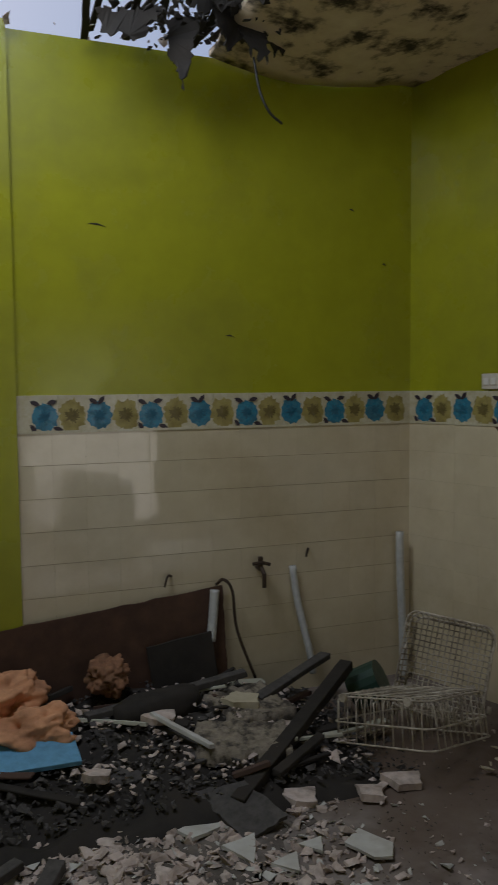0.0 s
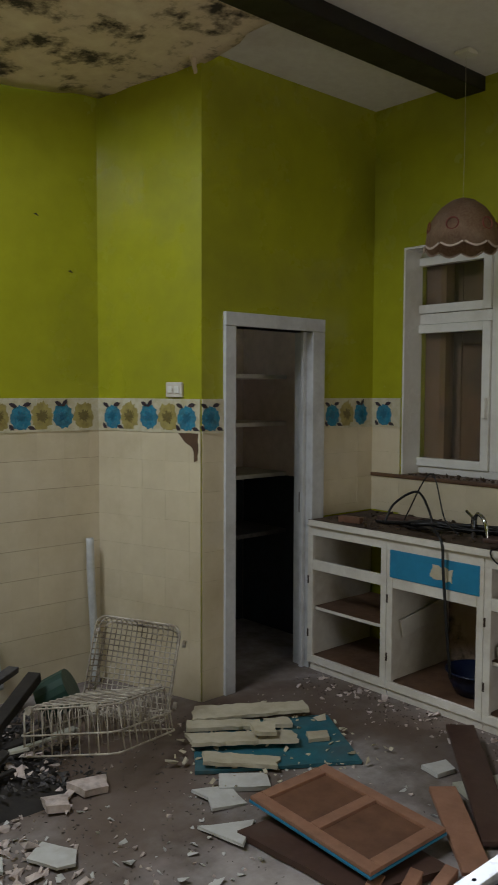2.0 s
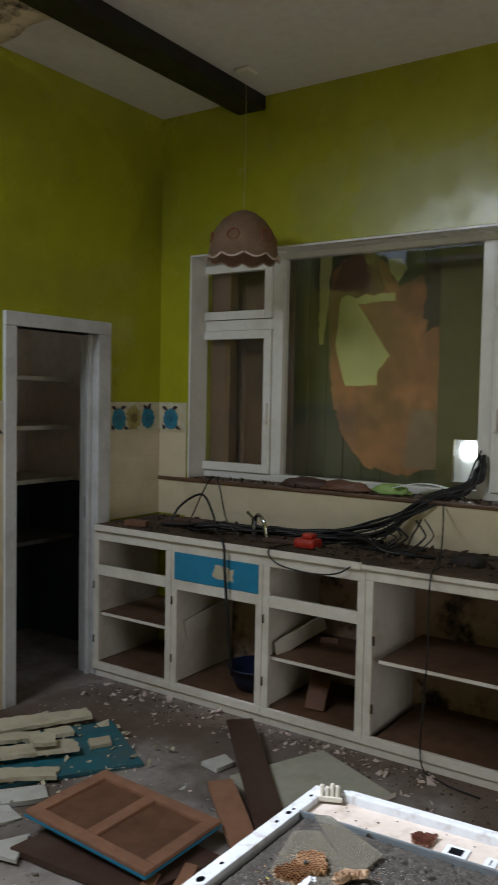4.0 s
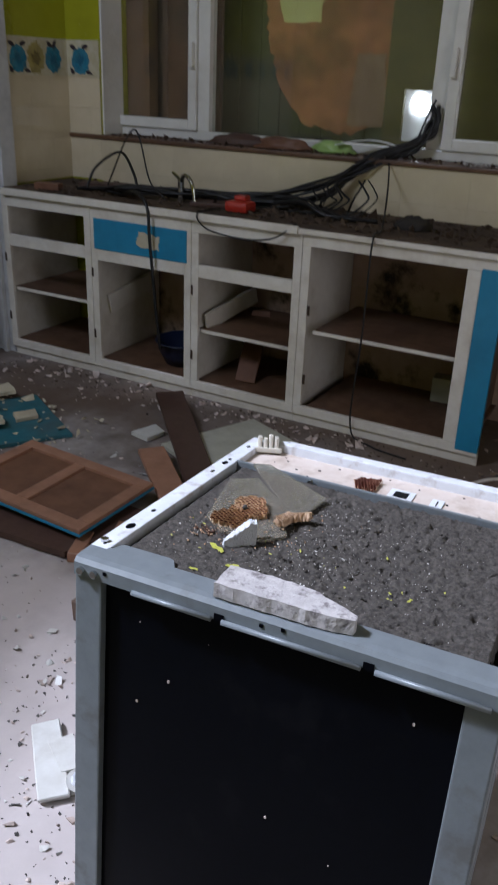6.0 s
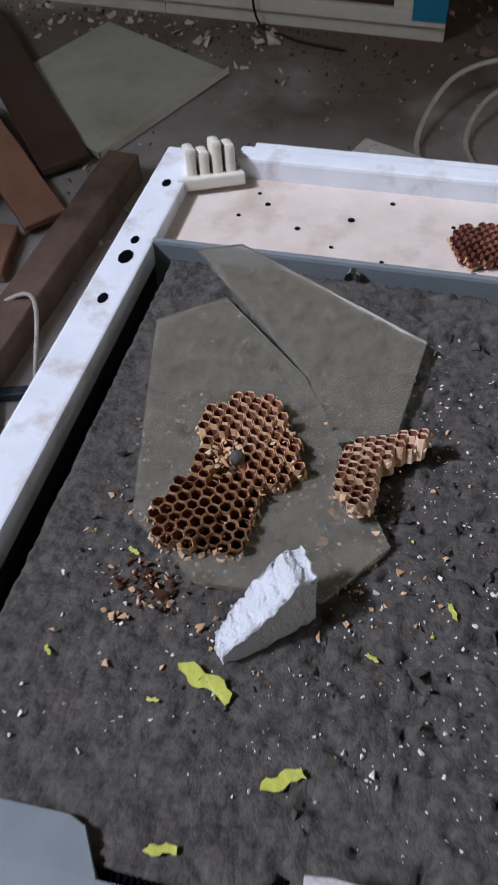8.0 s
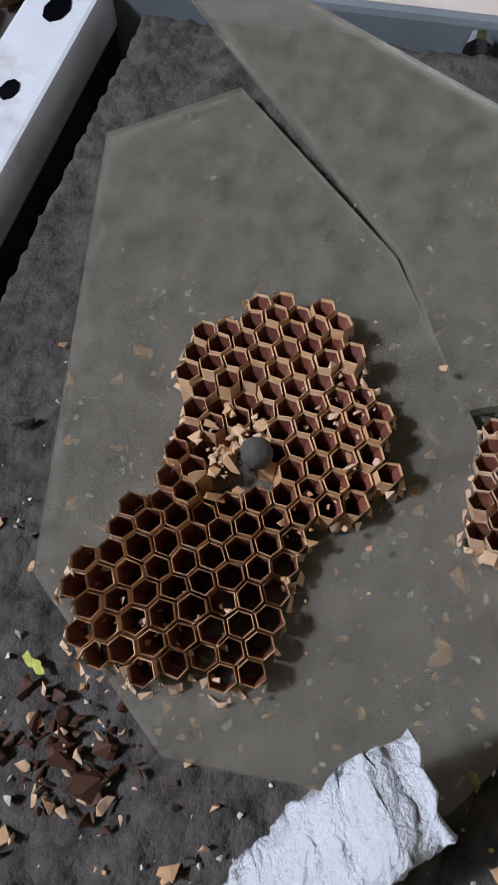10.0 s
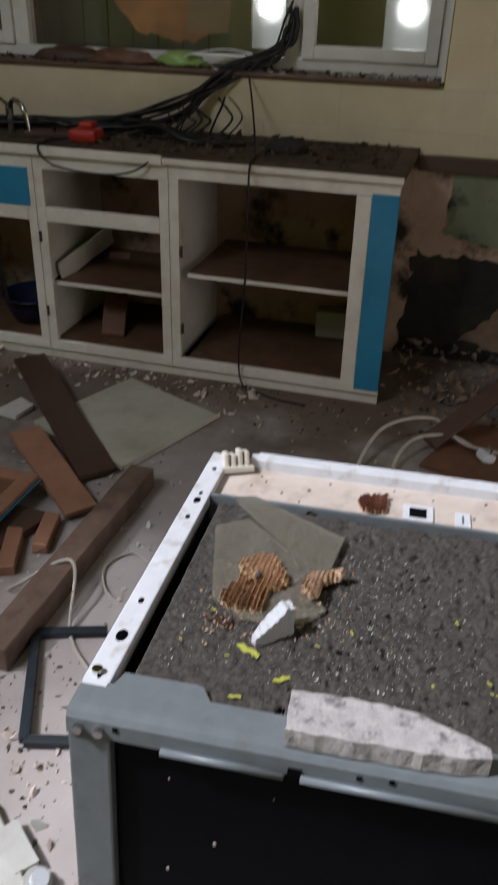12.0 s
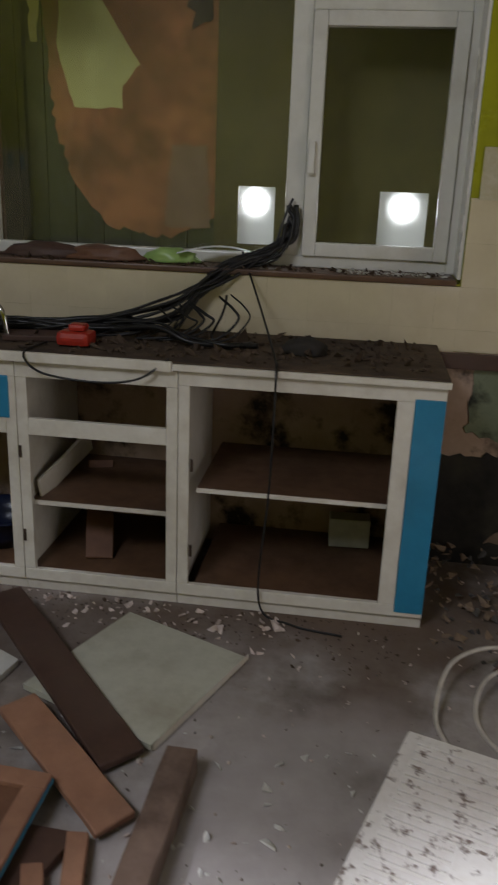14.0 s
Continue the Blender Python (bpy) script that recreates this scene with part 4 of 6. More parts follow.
def scatter(name, count, area, sizes, material, label, seed, height=lambda x, y: 0.0, keep=lambda x, y: True, flat=0.45, lift=0.25, spread=None, category="rubble"):
    """Many loose broken bits, too many to count."""
    rnd = random.Random(seed)
    x0, x1, y0, y1 = area if len(area) == 4 else (0, 0, 0, 0)
    meshes = []
    for k in range(8):
        bm = bmesh.new()
        chunk(bm, (0, 0, 0), 1.0, rnd, flat)
        bm.verts.index_update()
        meshes.append(([v.co.copy() for v in bm.verts], [[v.index for v in f.verts] for f in bm.faces]))
        bm.free()
    verts, faces = [], []
    made = 0
    while made < count:
        x, y = (rnd.gauss(area[0], spread[0]), rnd.gauss(area[1], spread[1])) if spread else (rnd.uniform(x0, x1), rnd.uniform(y0, y1))
        made += 1
        if not keep(x, y):
            continue
        s = rnd.uniform(*sizes) * (0.6 + 0.8 * rnd.random() ** 3)
        turn = Euler((rnd.uniform(-0.5, 0.5), rnd.uniform(-0.5, 0.5), rnd.uniform(0, 6.3))).to_matrix()
        vs, fs = rnd.choice(meshes)
        base, z = len(verts), height(x, y) + s * lift
        verts += [tuple(turn @ v * s + Vector((x, y, z))) for v in vs]
        faces += [[i + base for i in f] for f in fs]
    me = bpy.data.meshes.new(name)
    me.from_pydata(verts, [], faces)
    me.materials.append(material)
    return tagged(new(name, me), label, category, kind="stuff")


def in_heap(x, y):
    """Height of the burnt heap along the north wall."""
    return max(0.0, 0.20 - 0.16 * abs(y - 3.85)) * max(0.0, min(1.0, (2.0 - x) / 0.7)) * (1 + 0.5 * noise.noise(Vector((x * 4, y * 4, 0))))


def ragged_sheet(pts, m, material, label):
    return single("loose_sheet", slab(ragged(pts, 0.05, 0.004, 17), 0, 0.012), material, label, "board", at=m)


ragged_sheet([(-0.25, 0.0), (1.16, 0.0), (1.14, 0.585), (-0.25, 0.45)], pose(0.29, 4.09, 0.04, 86, 0, 0), mat("rust_brown_board", (0.11, 0.055, 0.032), 0.8, (0.075, 0.036, 0.022), (0.035, 0.02, 0.015), 14, 3, 0.7, 0.5), "rust brown board leaning on the tiled wall")
# burnt heap: a lumpy skin, bits scattered over it
bm = bmesh.new()
NX, NY = 44, 26
grid = [[bm.verts.new((-0.3 + 2.5 * i / NX, 3.0 + 1.14 * j / NY,
                       max(-0.01, in_heap(-0.3 + 2.5 * i / NX, 3.0 + 1.14 * j / NY) + 0.035 * noise.noise(Vector((i * 0.45, j * 0.45, 2))) - 0.03)
                       if 0 < i < NX and 0 < j else -0.02)) for j in range(NY + 1)] for i in range(NX + 1)]
for i in range(NX):
    for j in range(NY):
        bm.faces.new((grid[i][j], grid[i + 1][j], grid[i + 1][j + 1], grid[i][j + 1]))
tagged(part("burnt_heap", bm, LATH, None, "", True), "heap of black burnt debris against the tiled wall", "debris", kind="stuff")
# dark sheet added below the rubble: shade between the pieces, held in its colour
tagged(part("soot_patch", slab(ragged([(-0.5, 2.1), (0.9, 2.35), (1.2, 2.85), (1.5, 3.05), (1.65, 3.4), (1.9, 4.1), (-0.5, 4.1)], 0.05, 0.06, 3), 0.0, 0.003), RUBBLEDARK), "dark sheet added over the floor so the rubble stands out", "dirt", kind="stuff")
scatter("heap_bits", 2800, (-0.2, 2.0, 3.1, 4.1), (0.004, 0.024), GREYWOOD, "charred bits lying over the heap", 11, lambda x, y: max(0, in_heap(x, y) - 0.01))
scatter("heap_ash", 520, (0.5, 1.8, 3.2, 4.0), (0.006, 0.030), RUBBLE, "pale ashy lumps in the burnt heap", 12, in_heap)
scatter("plaster_rubble", 7600, (-0.35, 1.75, 2.0, 3.35), (0.010, 0.036), RUBBLE, "broken plaster and brick rubble on the floor", 13, keep=lambda x, y: random.Random(int(x * 9999)).random() < min(1, max(0.05, (1.6 - x) * 0.9)))
scatter("pale_rubble", 820, (-0.3, 1.9, 2.0, 3.1), (0.012, 0.036), PALERUB, "white broken tile and plaster bits on the floor", 14, keep=lambda x, y: random.Random(int(x * 9999)).random() < max(0.08, (1.7 - x)), flat=0.2)
scatter("floor_crumbs", 900, (0.9, 4.1, -0.6, 3.4), (0.003, 0.014), RUBBLE, "crumbs of plaster over the concrete floor", 15)
scatter("floor_chips", 260, (1.2, 2.9, 0.9, 2.9), (0.006, 0.022), PALERUB, "pale plaster chips over the floor", 16, flat=0.25)
scatter("base_debris", 420, (3.25, 3.57, 1.3, 3.4), (0.006, 0.028), RUBBLE, "crumbling debris along the kitchen units", 17, keep=lambda x, y: x > 3.30 + 0.25 * random.Random(int(y * 999)).random())
scatter("wall_debris", 380, (3.50, 4.12, -0.5, 0.82), (0.008, 0.03), BAREPLASTER, "broken brick and plaster heaped under the mouldy wall", 18, lambda x, y: max(0, (x - 3.6) * 0.16))
scatter("dark_wall_debris", 260, (3.4, 4.12, -0.5, 0.82), (0.01, 0.035), GREYWOOD, "black crumbs under the mouldy wall", 19, lambda x, y: max(0, (x - 3.6) * 0.14))

# ---- planks and boards ----


def plank(a, b, width, thick, material, label, name="plank", z0=0.0, z1=0.0, roll=0.0, seed=0, group=""):
    """A worn board from a to b on the floor, its ends at heights z0 and z1."""
    a, b = Vector((*a, z0)), Vector((*b, z1))
    n = (b - a).length
    bm = bmesh.new()
    box(bm, 0, n, -width / 2, width / 2, 0, thick)
    bmesh.ops.subdivide_edges(bm, edges=[e for e in bm.edges if abs(e.verts[0].co.x - e.verts[1].co.x) > 0.1 * n], cuts=7)
    for v in bm.verts:
        q = v.co * 9 + Vector((seed, 0, 0))
        v.co.y += 0.004 * noise.noise(q)
        v.co.z += 0.002 * noise.noise(q + Vector((0, 5, 0)))
        if v.co.x < 0.001 or v.co.x > n - 0.001:
            v.co.x += 0.012 * noise.noise(q * 3)
    bmesh.ops.bevel(bm, geom=[e for e in bm.edges if e.calc_face_angle(0) > 1], offset=0.003, segments=1, affect="EDGES")
    d = b - a
    m = Matrix.Translation(a) @ Euler((radians(roll), -math.asin(d.z / n), math.atan2(d.y, d.x))).to_matrix().to_4x4()
    return single(name, bm, material, label, "timber", group, at=m)


plank((0.32, 3.35), (1.10, 3.42), 0.16, 0.025, GREYWOOD, "charred grey board lying on rubble", z0=0.05, z1=0.10, roll=8, seed=1)
plank((0.55, 3.28), (0.95, 3.36), 0.07, 0.02, GREYWOOD, "short charred lath on rubble", z0=0.03, z1=0.06, seed=2)
plank((1.12, 3.06), (1.95, 3.74), 0.065, 0.05, LATH, "black burnt timber sloping down the heap", z0=0.03, z1=0.24, seed=3)
plank((0.86, 3.72), (1.22, 3.30), 0.045, 0.02, GREYWOOD, "grey lath lying across the heap", z0=0.17, z1=0.09, seed=4)
plank((0.65, 3.70), (1.45, 3.85), 0.05, 0.03, GREYWOOD, "grey weathered batten on the heap", z0=0.20, z1=0.24, seed=5)
plank((1.45, 3.70), (1.95, 3.98), 0.06, 0.03, GREYWOOD, "pale batten leaning on the heap", z0=0.16, z1=0.22, seed=6)
plank((0.78, 3.48), (0.70, 3.68), 0.10, 0.012, GREYWOOD, "tilted dark board scrap", z0=0.06, z1=0.2, seed=7)
plank((0.42, 2.92), (0.16, 2.42), 0.06, 0.04, GREYWOOD, "charred timber offcut in the rubble", z0=0.03, z1=0.02, seed=8)
plank((0.30, 2.98), (-0.05, 2.70), 0.05, 0.035, GREYWOOD, "charred timber stick in the rubble", z0=0.03, z1=0.03, seed=9)
plank((1.30, 3.35), (1.62, 3.55), 0.03, 0.03, GREYWOOD, "thin charred stick lying on the heap", z0=0.05, z1=0.1, seed=10)
plank((3.42, 2.31), (2.72, 1.67), 0.13, 0.022, BROWNBOARD, "dark brown plank lying on the floor", z0=0.05, z1=0.015, seed=11)
plank((2.86, 2.02), (2.50, 1.62), 0.11, 0.022, PINKWOOD, "reddish brown plank lying on the floor", z0=0.045, z1=0.015, seed=12)
plank((2.74, 1.515), (1.86, 1.545), 0.08, 0.075, BEAMWOOD, "long brown beam lying on the floor", z0=0.0, z1=0.0, seed=13)
for k, (a, b) in enumerate((((2.46, 1.70), (2.30, 1.66)), ((2.36, 1.77), (2.18, 1.70)), ((2.24, 1.84), (2.10, 1.78)))):
    plank(a, b, 0.05, 0.035, PINKWOOD, "short sawn block of reddish wood", "wood_block", 0.0, 0.0, 0, 20 + k, "wood blocks")
plank((3.27, 0.62), (3.85, 0.02), 0.075, 0.02, BROWNBOARD, "brown board leaning up from the floor", z0=0.03, z1=0.42, seed=15, roll=20)

# boards
wb = thing("loose_board", "dusty cream board lying flat on the floor", "board")
part("sheet", slab([(3.254, 1.422), (3.449, 1.859), (2.985, 2.055), (2.79, 1.612)], 0.006, 0.024), PALEBOARD, wb)
part("edge_trim", slab([(3.262, 1.418), (3.272, 1.414), (2.80, 1.602), (2.792, 1.607)][::-1], 0.004, 0.026), WHITE, wb)
single("teal_sheet", slab(ragged([(2.24, 2.85), (2.86, 2.44), (3.12, 2.89), (2.55, 3.25)], 0.08, 0.004, 2), 0.004, 0.02), TEAL, "teal painted board under broken plaster slabs", "board")


def slab_piece(pts, z, thick, seed, tilt=(0, 0), material=CREAMSLAB, name="plaster_slab", label="broken cream plaster slab lying on the teal board", group="plaster slabs"):
    c = Vector((sum(p[0] for p in pts) / len(pts), sum(p[1] for p in pts) / len(pts)))
    step, rough = (0.06, 0.004) if material is PALERUB else (0.03, 0.006)
    q = ragged([(p[0] - c.x, p[1] - c.y) for p in pts], step, rough, seed)
    bm = slab(q, 0, thick, None, 0.004)
    return single(name, bm, material, label, "rubble", group, at=pose(c.x, c.y, z, tilt[0], tilt[1], 0))


slab_piece([(2.62, 3.34), (3.06, 3.01), (3.02, 2.92), (2.52, 3.24)], 0.045, 0.018, 1, (3, -4))
slab_piece([(2.50, 3.25), (2.78, 3.03), (2.74, 2.96), (2.44, 3.17)], 0.03, 0.018, 2)
slab_piece([(2.40, 3.13), (2.80, 2.82), (2.73, 2.71), (2.34, 3.00)], 0.04, 0.018, 3, (-4, 3))
slab_piece([(2.80, 3.02), (2.90, 2.95), (2.86, 2.88), (2.76, 2.94)], 0.03, 0.02, 4)
slab_piece([(2.34, 2.93), (2.60, 2.70), (2.52, 2.63), (2.28, 2.84)], 0.025, 0.018, 5, (0, 5))
slab_piece([(2.86, 2.79), (2.95, 2.73), (2.90, 2.67), (2.81, 2.72)], 0.022, 0.018, 6)
slab_piece([(2.62, 2.92), (2.72, 2.86), (2.66, 2.78), (2.58, 2.84)], 0.085, 0.02, 61, (6, 0))
slab_piece([(2.30, 2.76), (2.46, 2.63), (2.40, 2.54), (2.22, 2.66)], 0.004, 0.02, 7, (0, 0), PALERUB, "tile_shard", "white broken tile shard on the floor", "tile shards")
for k, p in enumerate(([(1.98, 2.50), (2.18, 2.40), (2.02, 2.28)], [(2.12, 2.72), (2.28, 2.66), (2.25, 2.52), (2.10, 2.56), (2.14, 2.63)], [(1.40, 2.72), (1.50, 2.80), (1.56, 2.66), (1.51, 2.58), (1.45, 2.60)],
                       [(0.98, 2.86), (1.12, 2.90), (1.06, 2.74)], [(0.86, 3.02), (1.06, 3.08), (1.02, 2.99), (0.90, 2.94)], [(1.20, 2.45), (1.36, 2.49), (1.40, 2.38), (1.18, 2.30)],
                       [(0.72, 3.55), (0.82, 3.58), (0.86, 3.51), (0.75, 3.49)], [(1.10, 2.70), (1.22, 2.74), (1.18, 2.64)], [(1.24, 2.78), (1.34, 2.80), (1.30, 2.70)], [(1.30, 3.12), (1.46, 3.10), (1.42, 3.0), (1.34, 3.02)],
                       [(1.62, 3.05), (1.72, 3.02), (1.68, 2.92), (1.60, 2.96)], [(1.75, 3.08), (1.92, 3.06), (1.88, 2.97), (1.78, 2.98)])):
    slab_piece(p, 0.03 if k == 6 else 0.008, 0.012 if k < 9 else 0.03, 30 + k, (4 if k % 2 else -3, 3), PALERUB if k < 9 else RUBBLE, "tile_shard", "white broken tile shard on the floor" if k < 9 else "broken plaster lump on the floor", "tile shards")
slab_piece([(0.98, 3.18), (1.18, 3.14), (1.26, 2.92), (1.08, 2.88)], 0.04, 0.02, 50, (18, -10), GREYWOOD, "slate_piece", "grey slate leaning on rubble", "slates")


def panel_door(name, corners, z, tilt, frame_mat, panel_mat, edge_mat, label):
    """A cabinet door lying face down: rim, middle bar, sunk panels, coloured edge."""
    o, a, b = (Vector((*p, 0)) for p in corners)
    u, v = a - o, b - o
    L, W = u.length, v.length
    ang = math.degrees(math.atan2(u.y, u.x))
    t = thing(name, label, "cabinet door", "loose doors", at=pose(o.x, o.y, z, tilt[0], tilt[1], ang))
    part("face_sheet", boxed(0, L, 0, W, 0, 0.010, 0.002), edge_mat, t, "blue painted outer face")
    part("panel", boxed(0.05, L - 0.05, 0.05, W - 0.05, 0.0102, 0.014, 0.001), panel_mat, t)
    for x0, x1, y0, y1 in ((0.003, L - 0.003, 0.003, 0.055), (0.003, L - 0.003, W - 0.055, W - 0.003), (0.003, 0.055, 0.056, W - 0.056), (L - 0.055, L - 0.003, 0.056, W - 0.056), (L * 0.47, L * 0.47 + 0.05, 0.056, W - 0.056)):
        part("rail", boxed(x0, x1, y0, y1, 0.0102, 0.026, 0.003), frame_mat, t)
    return t


panel_door("loose_door", ((2.582, 1.803), (2.592, 2.415), (2.166, 1.866)), 0.055, (0, -2), PINKWOOD, WOOD, BLUE, "upturned wooden cabinet door with a blue edge")
single("hardboard_sheet", slab(ragged([(2.06, 2.36), (2.50, 2.30), (2.46, 1.70), (2.10, 1.82)], 0.1, 0.003, 5), 0.006, 0.030), BROWNBOARD, "dark brown door panel under another door", "cabinet door", "loose doors")
single("blue_shelf", boxed(-0.35, 0.12, -0.10, 0.10, 0, 0.022, 0.004), mat("light_blue_paint", (0.16, 0.42, 0.66), 0.45, amount=0.3), "light blue painted shelf board on the rubble", "board", at=pose(0.46, 3.50, 0.17, 12, 2, 3))

# foam
for k, (x, y, z, s) in enumerate(((0.42, 3.66, 0.20, 0.15), (0.30, 3.85, 0.28, 0.16), (0.80, 3.95, 0.30, 0.11))):
    bm = bmesh.new()
    bmesh.ops.create_icosphere(bm, subdivisions=5, radius=1)
    for v in bm.verts:
        n = v.co.normalized()
        f = 1 + 0.40 * noise.noise(n * 1.8 + Vector((k * 7, 0, 0))) + 0.16 * noise.noise(n * 5 + Vector((k, 3, 0))) + 0.05 * noise.noise(n * 15)
        f -= 0.10 * abs(noise.noise(n * 9 + Vector((k, 0, 0)))) + 0.20 * max(0, noise.noise(n * 4 + Vector((0, k, 0))))
        v.co = Vector((n.x * 1.35, n.y * 0.9, n.z * 0.75)) * f * s
    single("foam_lump", bm, FOAM if k < 2 else mat("dark_orange_foam", (0.34, 0.17, 0.09), 0.95, (0.2, 0.09, 0.05), (0.08, 0.05, 0.03), 25, 8, 0.8, 0.5, 0.9), "torn orange insulation foam on the burnt heap", "insulation", "foam lumps", True, pose(x, y, z, 0, 0, k * 40))

# green bucket part near the rack
bm = bmesh.new()
tube(bm, [(0, 0, 0), (0.0, 0.0, 0.16)], 0.10, 18)
single("bucket", bm, mat("dark_green_plastic", (0.03, 0.07, 0.05), 0.5), "dark green plastic bucket half buried in debris", "bucket", smooth=False, at=pose(2.02, 3.80, 0.10, 60, 20, 40))
scatter("floor_grit", 260, (2.2, 3.55, 0.4, 2.3), (0.002, 0.007), GRIT, "dark grit trodden into the concrete", 22, flat=0.3, category="dirt")
scatter("floor_grit", 260, (1.2, 2.6, 1.2, 2.9), (0.002, 0.008), GRIT, "dark grit trodden into the concrete", 23, flat=0.3, category="dirt")
scatter("edge_dirt", 1100, (3.2, 3.57, 0.9, 3.4), (0.002, 0.010), WORKTOP, "brown dirt swept along the plinth", 24, keep=lambda x, y: x > 3.22 + 0.3 * random.Random(int(y * 777)).random(), flat=0.3, category="dirt")
scatter("dark_floor_dirt", 700, (1.3, 2.6, 2.3, 3.7), (0.003, 0.012), GRIT, "dark damp dirt around the racks", 25, flat=0.3, category="dirt")
scatter("slab_bits", 160, (2.2, 3.1, 2.4, 3.3), (0.006, 0.028), CREAMSLAB, "small cream plaster fragments on the teal board", 26, lambda x, y: 0.02, flat=0.3)
# loose sticks and laths over the burnt heap
stick = random.Random(77)
for k in range(26):
    x, y, a, n = stick.uniform(-0.1, 1.7), stick.uniform(3.1, 3.95), stick.uniform(-0.6, 0.9), stick.uniform(0.12, 0.42)
    b = (x + n * math.cos(a), min(4.05, y + n * math.sin(a)))
    plank((x, y), b, stick.uniform(0.015, 0.05), stick.uniform(0.008, 0.025), stick.choice((GREYWOOD, LATH, LATH, BROWNBOARD, PALEBOARD)), "splintered lath lying over the burnt heap", "lath",
          max(0.01, in_heap(x, y) + 0.01), max(0.01, in_heap(*b) + stick.uniform(0.0, 0.07)), stick.uniform(-20, 20), 200 + k, "burnt laths")
for k, (x, y, w) in enumerate(((0.95, 3.62, 0.16), (1.35, 3.66, 0.2), (0.62, 3.3, 0.12), (1.5, 3.45, 0.13))):
    slab_piece([(x - w / 2, y), (x, y + w / 3), (x + w / 2, y + w / 6), (x + w / 3, y - w / 3), (x - w / 4, y - w / 4)], in_heap(x, y) + 0.015, 0.03, 140 + k, (8 - 5 * k, 6), CREAMSLAB if k == 1 else RUBBLE, "ash_clod", "crusted pale clod of ash on the burnt heap", "ash clods")

bm = bmesh.new()
rings = []
for i in range(15):
    f = i / 14
    rings.append([bm.verts.new((0.40 * f - 0.20, *(Vector((math.cos(k * math.tau / 18), math.sin(k * math.tau / 18))) * 0.078
                 * (1 - 0.25 * (2 * f - 1) ** 4) * (1 + 0.22 * noise.noise(Vector((f * 4, math.cos(k * math.tau / 18) * 2, math.sin(k * math.tau / 18) * 2)))
                    + 0.10 * noise.noise(Vector((f * 5, math.cos(k * math.tau / 18) * 7, math.sin(k * math.tau / 18) * 7))))))) for k in range(18)])
for a, b in zip(rings, rings[1:]):
    for k in range(18):
        bm.faces.new((a[k], a[(k + 1) % 18], b[(k + 1) % 18], b[k]))
bm.faces.new(rings[0][::-1])
bm.faces.new(rings[-1])
single("charred_log", bm, LATH, "charred black log lying on the burnt heap", "log", smooth=True, at=pose(0.97, 3.72, 0.20, 0, -3, 8))
for k, (x, y, w, d) in enumerate(((1.40, 3.68, 0.36, 0.30), (1.27, 3.40, 0.42, 0.24))):
    bm = bmesh.new()
    n = 26
    top = [[bm.verts.new((w * (i / n - 0.5) * (1 + 0.14 * noise.noise(Vector((j * 0.3, k, 5)))), d * (j / n - 0.5) * (1 + 0.16 * noise.noise(Vector((i * 0.3, k, 9)))),
                          (-0.05 if i in (0, n) or j in (0, n) else 0.012 * noise.noise(Vector((i * 0.5, j * 0.5, k))) + 0.010 * noise.noise(Vector((i * 1.3, j * 1.3, k))) + 0.02))) for j in range(n + 1)] for i in range(n + 1)]
    for i in range(n):
        for j in range(n):
            bm.faces.new((top[i][j], top[i + 1][j], top[i + 1][j + 1], top[i][j + 1]))
    single("crusted_mat", bm, ASHCRUST, "crusted grey beige mat of burnt insulation on the heap", "insulation", "burnt mats", True, pose(x, y, max(0.06, in_heap(x, y)) + 0.035, 8, 3, 15 - 30 * k))
plank((1.02, 4.03), (1.36, 4.04), 0.24, 0.012, LATH, "black burnt board standing against the wall", "burnt_board", 0.26, 0.30, 82, 300)
plank((1.10, 3.32), (0.92, 3.62), 0.028, 0.02, PALERUB, "pale square stick lying across the heap", "stick", 0.16, 0.21, 10, 301)

# ---- the gutted appliance ----
TILTED = Matrix.Translation((1.135, 0.90, 0.855)) @ pose(0, 0, 0, 0, 5.1, 4.0)   # front left top corner; u back, v towards the south


def top_place(x, y):
    """The height of the dusty top at x, y."""
    return 0.855 - 0.089 * (x - 1.135) - 0.0025


app = thing("appliance", "gutted grey steel cooker body with a dusty top", "appliance", at=TILTED)
DEP, WID = 0.61, 0.60


def ap(name, u0, u1, v0, v1, z0, z1, material, label="", bevel=0.003, parent=None):
    return part(name, boxed(u0, u1, -v1, -v0, z0, z1, bevel), material, parent or app, label)


ap("left_post", 0.0, 0.03, 0.0, 0.045, -0.80, -0.008, STEEL)
ap("right_post", 0.0, 0.03, WID - 0.045, WID, -0.80, -0.008, STEEL)
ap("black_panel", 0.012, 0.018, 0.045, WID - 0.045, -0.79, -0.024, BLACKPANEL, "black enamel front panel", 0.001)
ap("left_side", 0.03, DEP - 0.01, 0.004, 0.008, -0.80, -0.03, STEEL)
ap("right_side", 0.03, DEP - 0.01, WID - 0.008, WID - 0.004, -0.80, -0.03, STEEL)
ap("back_panel", DEP - 0.012, DEP - 0.006, 0.008, WID - 0.008, -0.80, -0.05, STEEL)
ap("base", 0.03, DEP - 0.012, 0.01, WID - 0.01, -0.80, -0.78, STEEL)
